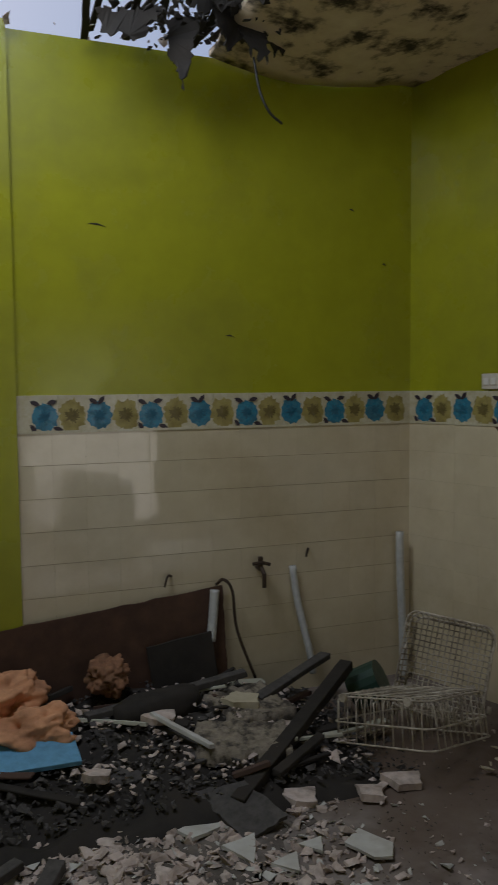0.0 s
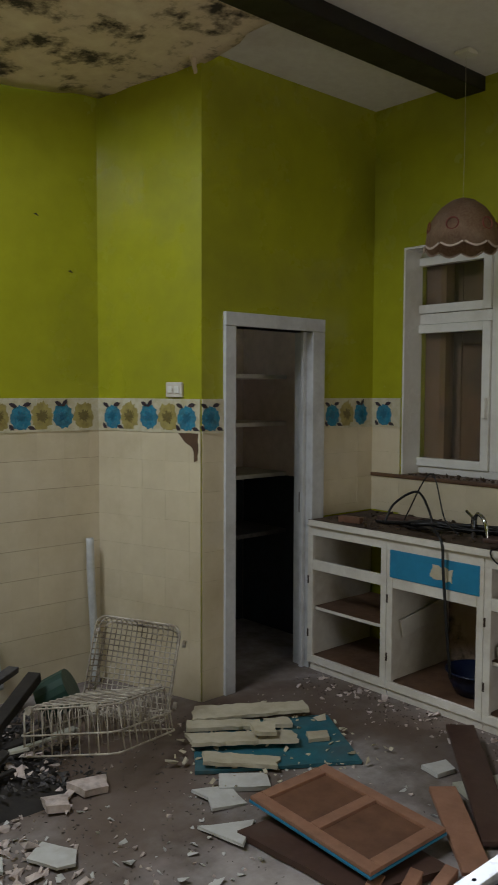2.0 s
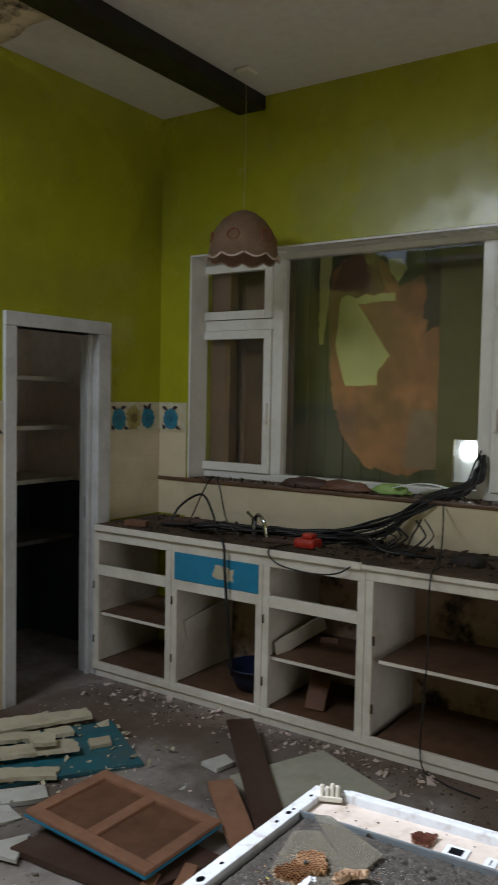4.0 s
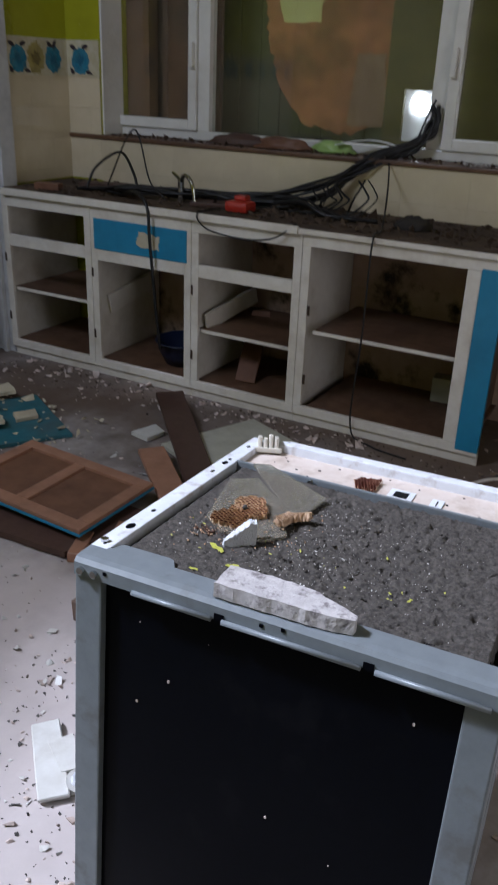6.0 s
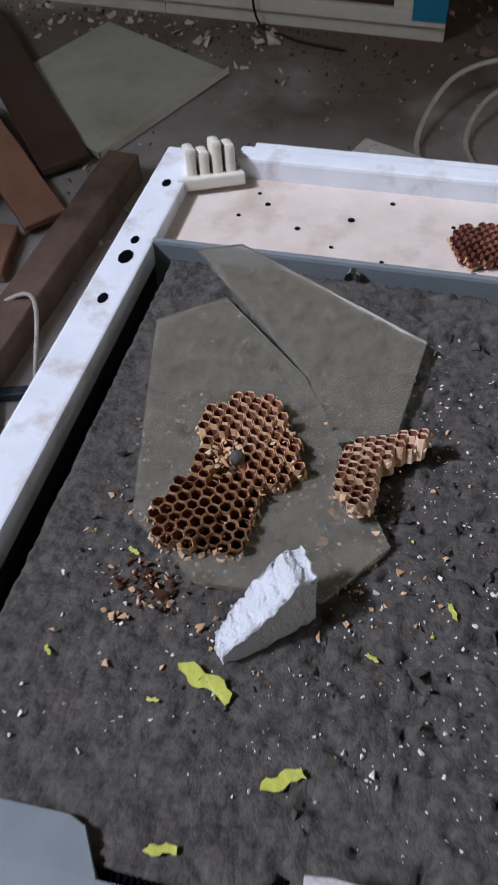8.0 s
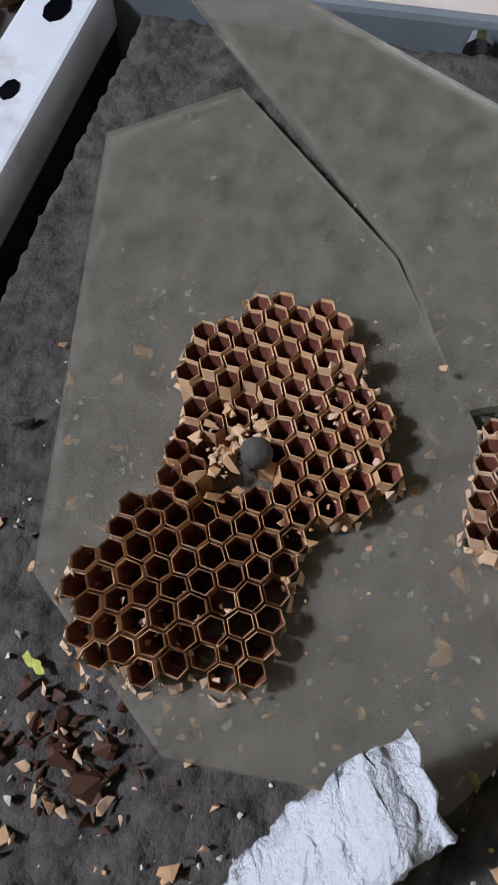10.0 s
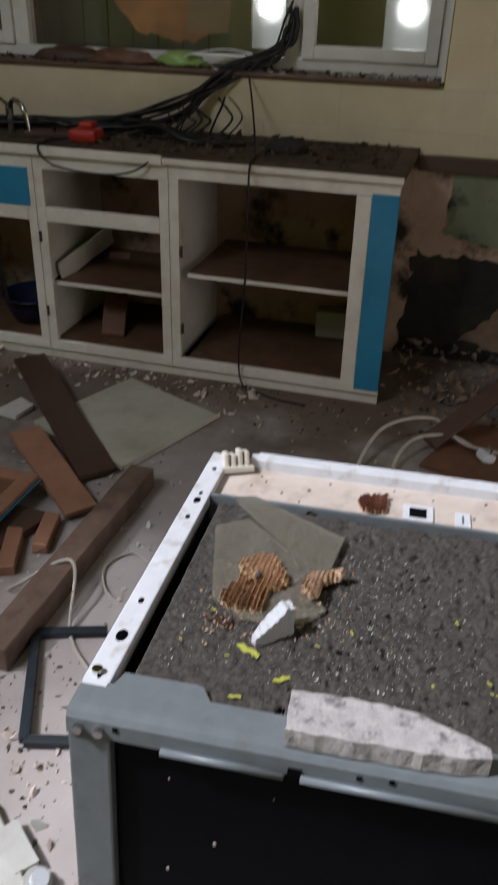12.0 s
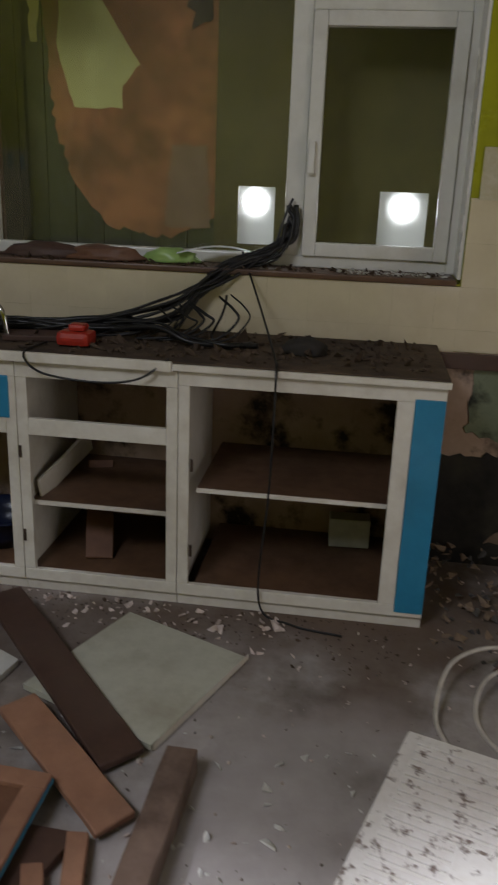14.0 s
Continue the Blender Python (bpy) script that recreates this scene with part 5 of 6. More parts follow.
# front trim: sloping top flange, fascia and rounded lip
bm = bmesh.new()
prof = [(-0.004, -0.028), (-0.004, -0.008), (0.001, -0.002), (0.010, 0.0), (0.042, 0.001), (0.042, -0.020), (0.038, -0.020), (0.038, -0.004), (0.012, -0.005), (0.004, -0.009), (0.002, -0.028)]
ends = [[bm.verts.new((u, -v, z)) for u, z in prof] for v in (0.001, WID - 0.001)]
n = len(prof)
for k in range(n):
    bm.faces.new((ends[0][k], ends[0][(k + 1) % n], ends[1][(k + 1) % n], ends[1][k]))
bm.faces.new(ends[0])
bm.faces.new(ends[1][::-1])
trim = part("front_trim", bm, STEEL, app)
part("raised_flange", slab([(0.042, -0.034), (0.062, -0.040), (0.063, -0.118), (0.060, -0.126), (0.044, -0.136), (0.042, -0.137)], -0.012, 0.0006), STEEL, trim)
# ribbed dark strip showing between the flange and the insulation
bm = bmesh.new()
for k in range(150):
    v = 0.14 + 0.0029 * k
    box(bm, 0.0425, 0.060, -v - 0.0016, -v, -0.014, -0.007)
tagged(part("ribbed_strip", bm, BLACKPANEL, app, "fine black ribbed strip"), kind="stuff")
part("lip_bar", tube(bmesh.new(), [(-0.008, -0.100, -0.026), (-0.008, -0.222, -0.026)], 0.004, 10), STEEL, trim, "", True)
part("lip_bar", tube(bmesh.new(), [(-0.008, -0.238, -0.026), (-0.008, -0.428, -0.026)], 0.004, 10), STEEL, trim, "", True)
part("lip_bar", tube(bmesh.new(), [(-0.008, -0.446, -0.026), (-0.008, -0.585, -0.026)], 0.004, 10), STEEL, trim, "", True)
# slots and holes are black plates: the dark of an opening as colour
for v in (0.228, 0.433):
    ap("slot", -0.0055, 0.002, v - 0.003, v + 0.011, -0.0285, -0.018, BLACKPANEL, "", 0, trim)
for v, z in ((0.29, -0.017), (0.32, -0.014), (0.05, -0.016)):
    ap("screw_hole", -0.0052, 0.001, v, v + 0.005, z, z + 0.005, BLACKPANEL, "", 0, trim)
for v in (0.014, 0.036):
    part("bolt", tube(bmesh.new(), [(-0.010, -v, -0.018), (-0.002, -v, -0.018)], 0.0055, 8), CHROME, trim)
# left rail with holes
rail = ap("left_rail", 0.035, 0.605, 0.0, 0.030, -0.020, 0.001, ENAMEL, "white enamel side rail", 0.002)
HOLES = ((0.05, 0.5), (0.118, 1.5), (0.185, 0.8), (0.39, 0.8), (0.44, 1.2), (0.462, 0.7), (0.545, 0.8))
for u, s in HOLES:
    pts = [(u + 0.006 * s * math.cos(k * 0.785) * 1.2, -0.016 + 0.0045 * s * math.sin(k * 0.785)) for k in range(8)]
    part("hole", slab(pts, 0.0009, 0.0016), BLACKPANEL, rail)
part("screw", tube(bmesh.new(), [(0.055, -0.012, 0.001), (0.055, -0.012, 0.006)], 0.006, 10), CHROME, rail)
# black pan that paints the dark of the gap, and dust-covered insulation
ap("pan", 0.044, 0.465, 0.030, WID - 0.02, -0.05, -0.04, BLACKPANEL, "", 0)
bm = bmesh.new()
rows = []
NU, NV = 170, 210
for i in range(NU + 1):
    row = []
    for j in range(NV + 1):
        u, v = 0.046 + (0.452 - 0.046) * i / NU, 0.046 + (WID - 0.03 - 0.046) * j / NV
        e = 0.006 * noise.noise(Vector((u * 40, v * 40, 1)))
        if i in (0, NU):
            u += e
        if j in (0, NV):
            v += e
        z = -0.004 + 0.0022 * noise.noise(Vector((u * 60, v * 60, 0))) + 0.0020 * noise.noise(Vector((u * 190, v * 190, 4))) + 0.0020 * noise.noise(Vector((u * 330, v * 330, 6)))
        p = noise.noise(Vector((u * 95, v * 70, 8)))
        if v > 0.2 and p > 0.25:
            z -= 0.0055 * min(1, (p - 0.25) * 5)
        if i in (0, NU) or j in (0, NV):
            z = -0.038
        row.append(bm.verts.new((u, -v, z)))
    rows.append(row)
for i in range(NU):
    for j in range(NV):
        bm.faces.new((rows[i][j], rows[i][j + 1], rows[i + 1][j + 1], rows[i + 1][j]))
part("insulation", bm, FELT, app, "grey dust-covered insulation sheet", True)
# rear channel
ap("channel_lip", 0.463, 0.469, 0.028, WID - 0.01, -0.045, 0.002, STEEL)
ap("channel_floor", 0.470, 0.588, 0.028, WID - 0.01, -0.018, -0.012, PINKISH, "pale rusty channel floor", 0.001)
ch = ap("rear_rim", 0.588, 0.610, 0.065, WID - 0.005, -0.05, 0.006, ENAMEL, "white enamel rear rim")
ap("rim_lip", 0.606, 0.622, 0.075, WID - 0.02, -0.004, 0.003, ENAMEL, "", 0.001, ch)
for v0, v1, u0, u1 in ((0.315, 0.36, 0.49, 0.535), (0.392, 0.414, 0.49, 0.53)):
    b = bmesh.new()
    box(b, u0, u1, -v1, -v0, -0.0118, -0.0095)
    br = part("bracket", b, ENAMEL, app)
    ap("bracket_slot", u0 + 0.008, u1 - 0.01, v0 + 0.010, v1 - 0.010, -0.0097, -0.0088, BLACKPANEL, "", 0, br)
for u, v, s in ((0.565, 0.09, 3), (0.53, 0.08, 3), (0.488, 0.20, 3), (0.57, 0.20, 4), (0.575, 0.30, 3), (0.56, 0.36, 3), (0.49, 0.40, 3), (0.57, 0.44, 4), (0.52, 0.13, 4), (0.50, 0.16, 3), (0.54, 0.17, 5), (0.55, 0.10, 4), (0.51, 0.33, 4), (0.52, 0.42, 4), (0.545, 0.25, 3), (0.50, 0.48, 4)):
    part("channel_hole", slab([(u + s * 0.0006 * math.cos(k), -v + s * 0.0006 * math.sin(k)) for k in range(6)], -0.0119, -0.0112), BLACKPANEL, app)
part("rail_bolt", tube(bmesh.new(), [(0.461, -0.182, -0.006), (0.455, -0.182, -0.006)], 0.006, 10), CHROME, app)
clip = thing("plastic_clip", "broken white plastic hinge clip at the rear corner", "clip", at=TILTED @ pose(0.575, -0.042, 0.0, 0, 14, 25))
for k in range(4):
    part("fin", boxed(-0.010, 0.014, -0.024 + k * 0.011, -0.015 + k * 0.011, -0.012, 0.020 + 0.004 * math.sin(k * 2.1), 0.0035), WHITE, clip)
part("foot", boxed(-0.018, 0.02, -0.03, 0.028, -0.012, -0.002, 0.002), WHITE, clip)
plank((1.16, 0.86), (1.16, 0.36), 0.07, 0.05, BROWNBOARD, "timber packing under the appliance", "packing_piece", 0.0, 0.0, 0, 40)


# ---- things lying on the appliance ----
def on_top(x, y, lift=0.0, rz=0.0):
    x, y = x - 0.005, y - 0.002
    return Matrix.Translation((x, y, top_place(x, y) + lift)) @ pose(0, 0, 0, 0, 5.1, rz)


def outline_on_top(pts, thick, lift, seed=0, rough=0.0):
    c = Vector((sum(p[0] for p in pts) / len(pts), sum(p[1] for p in pts) / len(pts)))
    q = [(p[0] - c.x, p[1] - c.y) for p in pts]
    if rough:
        q = ragged(q, 0.01, rough, seed)
    return slab(q, 0, thick), on_top(c.x, c.y, lift)


def clear_glass():
    m = bpy.data.materials.new("dusty_broken_glass")
    m.use_nodes = True
    t, n = m.node_tree, m.node_tree.nodes
    p = n["Principled BSDF"]
    p.inputs["Base Color"].default_value = (0.86, 0.87, 0.80, 1)
    p.inputs["Transmission Weight"].default_value = 1.0
    p.inputs["Roughness"].default_value, p.inputs["IOR"].default_value = 0.08, 1.5
    dust = n.new("ShaderNodeBsdfDiffuse")
    dust.inputs[0].default_value = (0.52, 0.47, 0.39, 1)
    tex = n.new("ShaderNodeTexNoise")
    tex.inputs["Scale"].default_value, tex.inputs["Detail"].default_value = 16, 12
    r = n.new("ShaderNodeMapRange")
    r.inputs[1].default_value, r.inputs[2].default_value, r.inputs[3].default_value, r.inputs[4].default_value = 0.3, 0.7, 0.12, 0.24
    mix = n.new("ShaderNodeMixShader")
    t.links.new(tex.outputs[0], r.inputs[0])
    t.links.new(r.outputs[0], mix.inputs[0])
    t.links.new(p.outputs[0], mix.inputs[1])
    t.links.new(dust.outputs[0], mix.inputs[2])
    t.links.new(mix.outputs[0], n["Material Output"].inputs[0])
    return m


SHARD = clear_glass()
bm, m = outline_on_top([(1.516, 0.868), (1.36, 0.822), (1.329, 0.775), (1.337, 0.711), (1.377, 0.685), (1.489, 0.758), (1.552, 0.83)], 0.004, 0.001)
single("glass_shard", bm, SHARD, "dusty broken sheet of glass on the insulation", "glass", "glass shards", at=m)
bm, m = outline_on_top([(1.589, 0.863), (1.603, 0.834), (1.536, 0.69), (1.456, 0.695), (1.439, 0.727), (1.488, 0.756)], 0.004, 0.006)
single("glass_shard", bm, SHARD, "dusty broken sheet of glass overlapping another", "glass", "glass shards", at=m @ pose(0, 0, 0, 0, -3, 0))

# honeycomb: open hexagonal cells in a kidney outline


def inside(p, poly):
    x, y = p
    hit = False
    for i in range(len(poly)):
        (x0, y0), (x1, y1) = poly[i], poly[i - 1]
        if (y0 > y) != (y1 > y) and x < (x1 - x0) * (y - y0) / (y1 - y0) + x0:
            hit = not hit
    return hit


def honeycomb(name, outline, r, depth, m, label, seed):
    """Papery comb: hexagonal tubes side by side on a thin back."""
    rnd = random.Random(seed)
    t = thing(name, label, "honeycomb", "honeycombs", at=m)
    walls, floors, liners, torn = bmesh.new(), bmesh.new(), bmesh.new(), bmesh.new()
    xs, ys = [p[0] for p in outline], [p[1] for p in outline]
    row, y = 0, min(ys) - r
    while y < max(ys) + r:
        x = min(xs) - r + (row % 2) * r * 0.866
        while x < max(xs) + r:
            if inside((x, y), outline):
                if seed == 1 and Vector((x - 0.004, y - 0.002)).length < 0.007 + 0.003 * rnd.random():
                    x += r * 1.732
                    continue
                h = depth * (0.92 + 0.12 * noise.noise(Vector((x * 60, y * 60, seed)))) * (1 if rnd.random() > 0.07 else 0.75)
                edge_near = sum(1 for k in range(6) if not inside((x + r * 2.2 * math.sin(k * 1.047), y + r * 2.2 * math.cos(k * 1.047)), outline))
                if edge_near >= 2:
                    h *= rnd.uniform(0.80, 1.03)
                lean = 0.12 * Vector((x, y, 0))
                rings = []
                for rad, z in ((r * 0.99, 0.0), (r * 1.0, h), (r * 0.95, h + 0.0004), (r * 0.90, h - 0.0004)):
                    rings.append([walls.verts.new((x + lean.x * z / depth + rad * math.sin(k * math.tau / 6) * 1.0, y + lean.y * z / depth + rad * math.cos(k * math.tau / 6), z + rnd.uniform(-1, 1) * 0.0003)) for k in range(6)])
                for a, b in zip(rings, rings[1:]):
                    for k in range(6):
                        walls.faces.new((a[k], a[(k + 1) % 6], b[(k + 1) % 6], b[k]))
                # linings and bottoms get darker colours that paint the shade inside each cell
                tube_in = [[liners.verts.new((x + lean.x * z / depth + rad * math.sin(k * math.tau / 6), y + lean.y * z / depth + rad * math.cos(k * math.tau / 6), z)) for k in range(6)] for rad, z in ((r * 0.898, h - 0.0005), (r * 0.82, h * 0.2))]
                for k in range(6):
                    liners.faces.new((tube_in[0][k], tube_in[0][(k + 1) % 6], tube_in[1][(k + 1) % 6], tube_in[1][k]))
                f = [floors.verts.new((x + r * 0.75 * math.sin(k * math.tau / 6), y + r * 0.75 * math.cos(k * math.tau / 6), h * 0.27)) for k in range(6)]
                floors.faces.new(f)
                # torn paper flaps on the outer sides
                for k in range(6):
                    a0, a1 = (k - 0.5) * math.tau / 6, (k + 0.5) * math.tau / 6
                    am = k * math.tau / 6
                    if inside((x + 1.9 * r * math.sin(am), y + 1.9 * r * math.cos(am)), outline):
                        continue
                    for _ in range(2):
                        g, o = rnd.uniform(0.3, 0.98) * h, rnd.uniform(0.05, 0.5) * r
                        b0, b1 = sorted((rnd.uniform(a0, a1), rnd.uniform(a0, a1)))
                        q = [torn.verts.new((x + lean.x + rad * math.sin(b), y + lean.y + rad * math.cos(b), z)) for rad, b, z in
                             ((r, b0 - 0.2, g), (r, b1 + 0.2, g * 0.9), (r + o, b1, g * rnd.uniform(0.4, 1.1)), (r + o * 0.7, b0, g * rnd.uniform(0.3, 0.9)))]
                        torn.faces.new(q)
            x += r * 1.732
        y += r * 1.5
        row += 1
    for v in [*walls.verts, *liners.verts]:
        q = v.co * 130
        v.co += Vector((noise.noise(q), noise.noise(q + Vector((9, 0, 0))), 0.5 * noise.noise(q + Vector((0, 9, 0))))) * 0.0007
    tagged(part("cell_wall", walls, (COMB, COMBPALE, NESTRED)[seed - 1], t), kind="stuff")
    tagged(part("torn_edge", torn, COMBPALE, t, "pale torn paper edge"), kind="stuff")
    tagged(part("cell_lining", liners, NESTRED, t, "reddish cell insides darkened for depth"), kind="stuff")
    tagged(part("cell_bottom", floors, COMBIN, t, "cell bottoms with the shade of depth in their colour"), kind="stuff")
    return t


OUT1 = [(1.425, 0.807), (1.438, 0.805), (1.447, 0.794), (1.457, 0.784), (1.456, 0.77), (1.447, 0.76), (1.43, 0.754), (1.428, 0.744), (1.405, 0.738), (1.394, 0.746), (1.389, 0.754), (1.379, 0.755), (1.36, 0.755), (1.346, 0.753), (1.338, 0.757), (1.339, 0.767), (1.341, 0.776), (1.334, 0.788), (1.338, 0.801), (1.352, 0.812), (1.36, 0.812), (1.372, 0.806), (1.384, 0.8), (1.396, 0.797), (1.412, 0.799)]
c = (1.391, 0.777)
honeycomb("honeycomb", [((x - c[0]) * 0.86, (y - c[1]) * 0.86) for x, y in OUT1], 0.0036, 0.013, on_top(c[0] + 0.005, c[1] + 0.001, 0.003) @ pose(0, 0, 0, 2, -2, 0), "brown papery honeycomb with open cells on glass", 1)
OUT2 = [(1.440, 0.723), (1.457, 0.679), (1.446, 0.676), (1.424, 0.700), (1.389, 0.699), (1.386, 0.709), (1.408, 0.722)]
OUT2 = [(1.418 + (x - 1.421) * 0.88, 0.702 + (y - 0.703) * 0.88) for x, y in OUT2]
c2 = (1.418, 0.702)
honeycomb("honeycomb", [(x - c2[0], y - c2[1]) for x, y in OUT2], 0.0034, 0.014, on_top(c2[0], c2[1], 0.006) @ pose(0, 0, 0, -12, 8, 0), "small broken piece of pale honeycomb", 2)
OUT3 = [(-0.022, -0.012), (0.02, -0.026), (0.024, 0.008), (-0.004, 0.022), (-0.02, 0.012)]
honeycomb("honeycomb", OUT3, 0.0034, 0.010, TILTED @ pose(0.515, -0.270, -0.011, 0, 0, 20), "small honeycomb scrap in the rear channel", 3)


def crumbs(name, count, place, sizes, material, label, seed, spread, lift=0.0):
    """Loose bits on the tilted top."""
    return scatter(name, count, place, sizes, material, label, seed, lambda x, y: top_place(x, y) + lift, lambda x, y: 1.225 < x < 1.56 and 0.36 < y < 0.845, 0.4, 0.3, spread, "crumbs")


crumbs("comb_bits", 30, (1.4, 0.781), (0.0015, 0.004), COMB, "crumbled papery cells in the middle of the comb", 8, (0.005, 0.005), 0.014)
crumbs("comb_edge_bits", 40, (1.40, 0.752), (0.0008, 0.0020), COMB, "torn papery flakes at the edge of the comb", 9, (0.02, 0.006), 0.012)
crumbs("comb_crumbs", 260, (1.38, 0.75), (0.0008, 0.0034), COMB, "papery comb crumbs scattered on the insulation", 3, (0.05, 0.05))
crumbs("dust_crumbs", 2600, (1.38, 0.62), (0.0004, 0.0015), PALERUB, "pale plaster grains on the insulation", 4, (0.12, 0.16))
crumbs("dirt_crumbs", 500, (1.40, 0.58), (0.0012, 0.006), FELT, "dirt lumps on the insulation", 5, (0.10, 0.13))
crumbs("green_crumbs", 26, (1.33, 0.58), (0.0010, 0.0026), YELLOWLEAF, "tiny yellow green paint flakes", 6, (0.06, 0.14))
crumbs("dark_crumbs", 70, (1.318, 0.797), (0.001, 0.0045), COMBIN, "dark comb debris beside the honeycomb", 7, (0.007, 0.009))
crumbs("dark_crumbs", 26, (1.318, 0.797), (0.001, 0.003), COMBPALE, "pale papery debris beside the honeycomb", 17, (0.010, 0.011), 0.001)
crumbs("torn_paper", 40, (1.352, 0.784), (0.0008, 0.0020), COMBPALE, "pale torn paper at the comb's end", 18, (0.006, 0.014), 0.010)
crumbs("torn_paper", 34, (1.4, 0.781), (0.0008, 0.0020), COMBPALE, "pale torn paper in the middle of the comb", 19, (0.006, 0.005), 0.016)
crumbs("torn_paper", 34, (1.42, 0.756), (0.0008, 0.0020), COMBPALE, "pale torn paper on the comb's edge", 20, (0.014, 0.006), 0.013)
crumbs("torn_paper", 30, (1.42, 0.703), (0.0008, 0.0020), COMBPALE, "pale torn paper on the small comb", 21, (0.016, 0.008), 0.013)
crumbs("pale_grit", 420, (1.38, 0.66), (0.0006, 0.0021), PALERUB, "white plaster crumbs on the insulation", 24, (0.10, 0.15))
bm = bmesh.new()
bmesh.ops.create_icosphere(bm, subdivisions=3, radius=0.0042)
for v in bm.verts:
    v.co += 0.0005 * noise.noise_vector(v.co * 400)
single("clay_pellet", bm, GREYWOOD, "round grey pellet stuck in the comb", "pellet", smooth=True, at=on_top(1.405, 0.776, 0.017))

# polystyrene wedge standing on edge
bm = bmesh.new()
NL, NH = 44, 34
front, back = [], []
for i in range(NL + 1):
    s = i / NL
    top = 0.010 + 0.024 * min(1, s * 1.15) + 0.004 * noise.noise(Vector((s * 7, 0, 1)))
    w = 0.011 + 0.006 * math.sin(min(1, s * 1.2) * 2.2)
    fr, bk = [], []
    for j in range(NH + 1):
        h = j / NH
        fr.append(bm.verts.new((s * 0.048 - 0.024, -w * (0.5 + 0.15 * h), top * h)))
        bk.append(bm.verts.new((s * 0.048 - 0.024 + 0.004 * h, w * (0.5 + 0.35 * h), top * h)))
    front.append(fr)
    back.append(bk)
for i in range(NL):
    for j in range(NH):
        bm.faces.new((front[i][j], front[i + 1][j], front[i + 1][j + 1], front[i][j + 1]))
        bm.faces.new((back[i][j], back[i][j + 1], back[i + 1][j + 1], back[i + 1][j]))
    for a_, b_ in ((NH, 1), (0, -1)):
        bm.faces.new((front[i][a_], front[i + 1][a_], back[i + 1][a_], back[i][a_]))
for i in (0, NL):
    for j in range(NH):
        bm.faces.new((front[i][j], front[i][j + 1], back[i][j + 1], back[i][j]))
bmesh.ops.subdivide_edges(bm, edges=[e for e in bm.edges if e.calc_length() > 0.005], cuts=4, use_grid_fill=True)
for v in bm.verts:
    k = 0.25 + 0.75 * min(1, v.co.z / 0.02)
    q = v.co
    v.co = q + k * (0.0015 * noise.noise_vector(q * 170) + 0.0017 * noise.noise_vector(q * 420) + 0.0010 * noise.noise_vector(q * 800)) * (1.0 if v.co.y > -0.002 or v.co.z > 0.03 else 0.35)
single("polystyrene_piece", bm, POLYSTYRENE, "jagged white polystyrene scrap standing on edge", "polystyrene", smooth=True, at=Matrix.Translation((1.309, 0.733, top_place(1.309, 0.733) - 0.002)) @ pose(0, 0, 0, -10, 4, -43) @ Matrix.Diagonal((1.06, 0.85, 1.1, 1)))
for k, (x, y, a, s) in enumerate(((1.282, 0.754, -115, 0.85), (1.249, 0.708, -60, 0.58), (1.209, 0.748, -80, 0.4), (1.350, 0.649, 20, 0.26), (1.315, 0.682, 60, 0.20), (1.340, 0.813, 60, 0.22), (1.267, 0.774, 90, 0.18),
                                  (1.276, 0.831, 40, 0.18), (1.410, 0.533, 10, 0.25), (1.312, 0.466, -20, 0.35), (1.315, 0.495, 40, 0.25), (1.326, 0.481, 15, 0.2), (1.299, 0.490, 70, 0.25))):
    bm = slab(ragged([(-0.018, -0.003), (-0.012, 0.004), (-0.003, 0.003), (0.004, 0.007), (0.016, 0.005), (0.017, -0.003), (0.006, -0.002), (-0.004, -0.007)], 0.0035, 0.0012, 70 + k), 0, 0.0012)
    for v in bm.verts:
        v.co.z += 0.10 * abs(v.co.x) ** 1.0 * (1 + noise.noise(v.co * 300)) * 0.5
    single("paint_flake", bm, YELLOWLEAF, "curled yellow green paint flake", "paint flake", "paint flakes", at=on_top(x, y, 0.0015, a) @ Matrix.Scale(s, 4))

# mortar-crusted brick on the front trim
bm = bmesh.new()
bl, bh = 0.19, 0.021
pts = [(0.0, -0.028), (0.10, -0.030), (0.155, -0.030), (0.19, -0.024), (0.19, -0.012), (0.16, 0.004), (0.12, 0.022), (0.06, 0.027), (0.0, 0.026)]
slab(ragged(pts, 0.009, 0.0010, 9), 0, bh, bm, 0.0008)
bmesh.ops.bevel(bm, geom=[e for e in bm.edges if e.calc_face_angle(0) > 0.9], offset=0.003, segments=1, affect="EDGES")
single("brick", bm, BRICKM, "mortar-crusted broken brick lying on the steel edge", "brick", at=TILTED @ pose(0.030, -0.218, 0.0015, 0, 0, -88))

# ---- floor things round the appliance ----
pn = thing("grille_panel", "rusty white ribbed metal panel lying behind the appliance", "panel", at=pose(2.825, 0.938, 0.005, 0, 0, 161.5))
part("sheet", boxed(0.0, 0.85, 0.0, 0.55, 0.0, 0.140, 0.004), FLECKED, pn)
for i in range(26):
    part("rib", boxed(0.03 + i * 0.03, 0.047 + i * 0.03, 0.035, 0.50, 0.1402, 0.147, 0.003), FLECKED, pn)
part("raised_box", boxed(0.34, 0.62, 0.20, 0.46, 0.1475, 0.170, 0.006), FLECKED, pn)
hb = single("hardboard", slab(ragged([(3.146, 0.637), (3.059, 0.366), (3.459, 0.198), (3.52, 0.47)], 0.07, 0.006, 3), 0.004, 0.018), WOOD, "broken brown hardboard on the floor", "board")
fr = thing("metal_frame", "black bent metal frame on the floor", "frame")
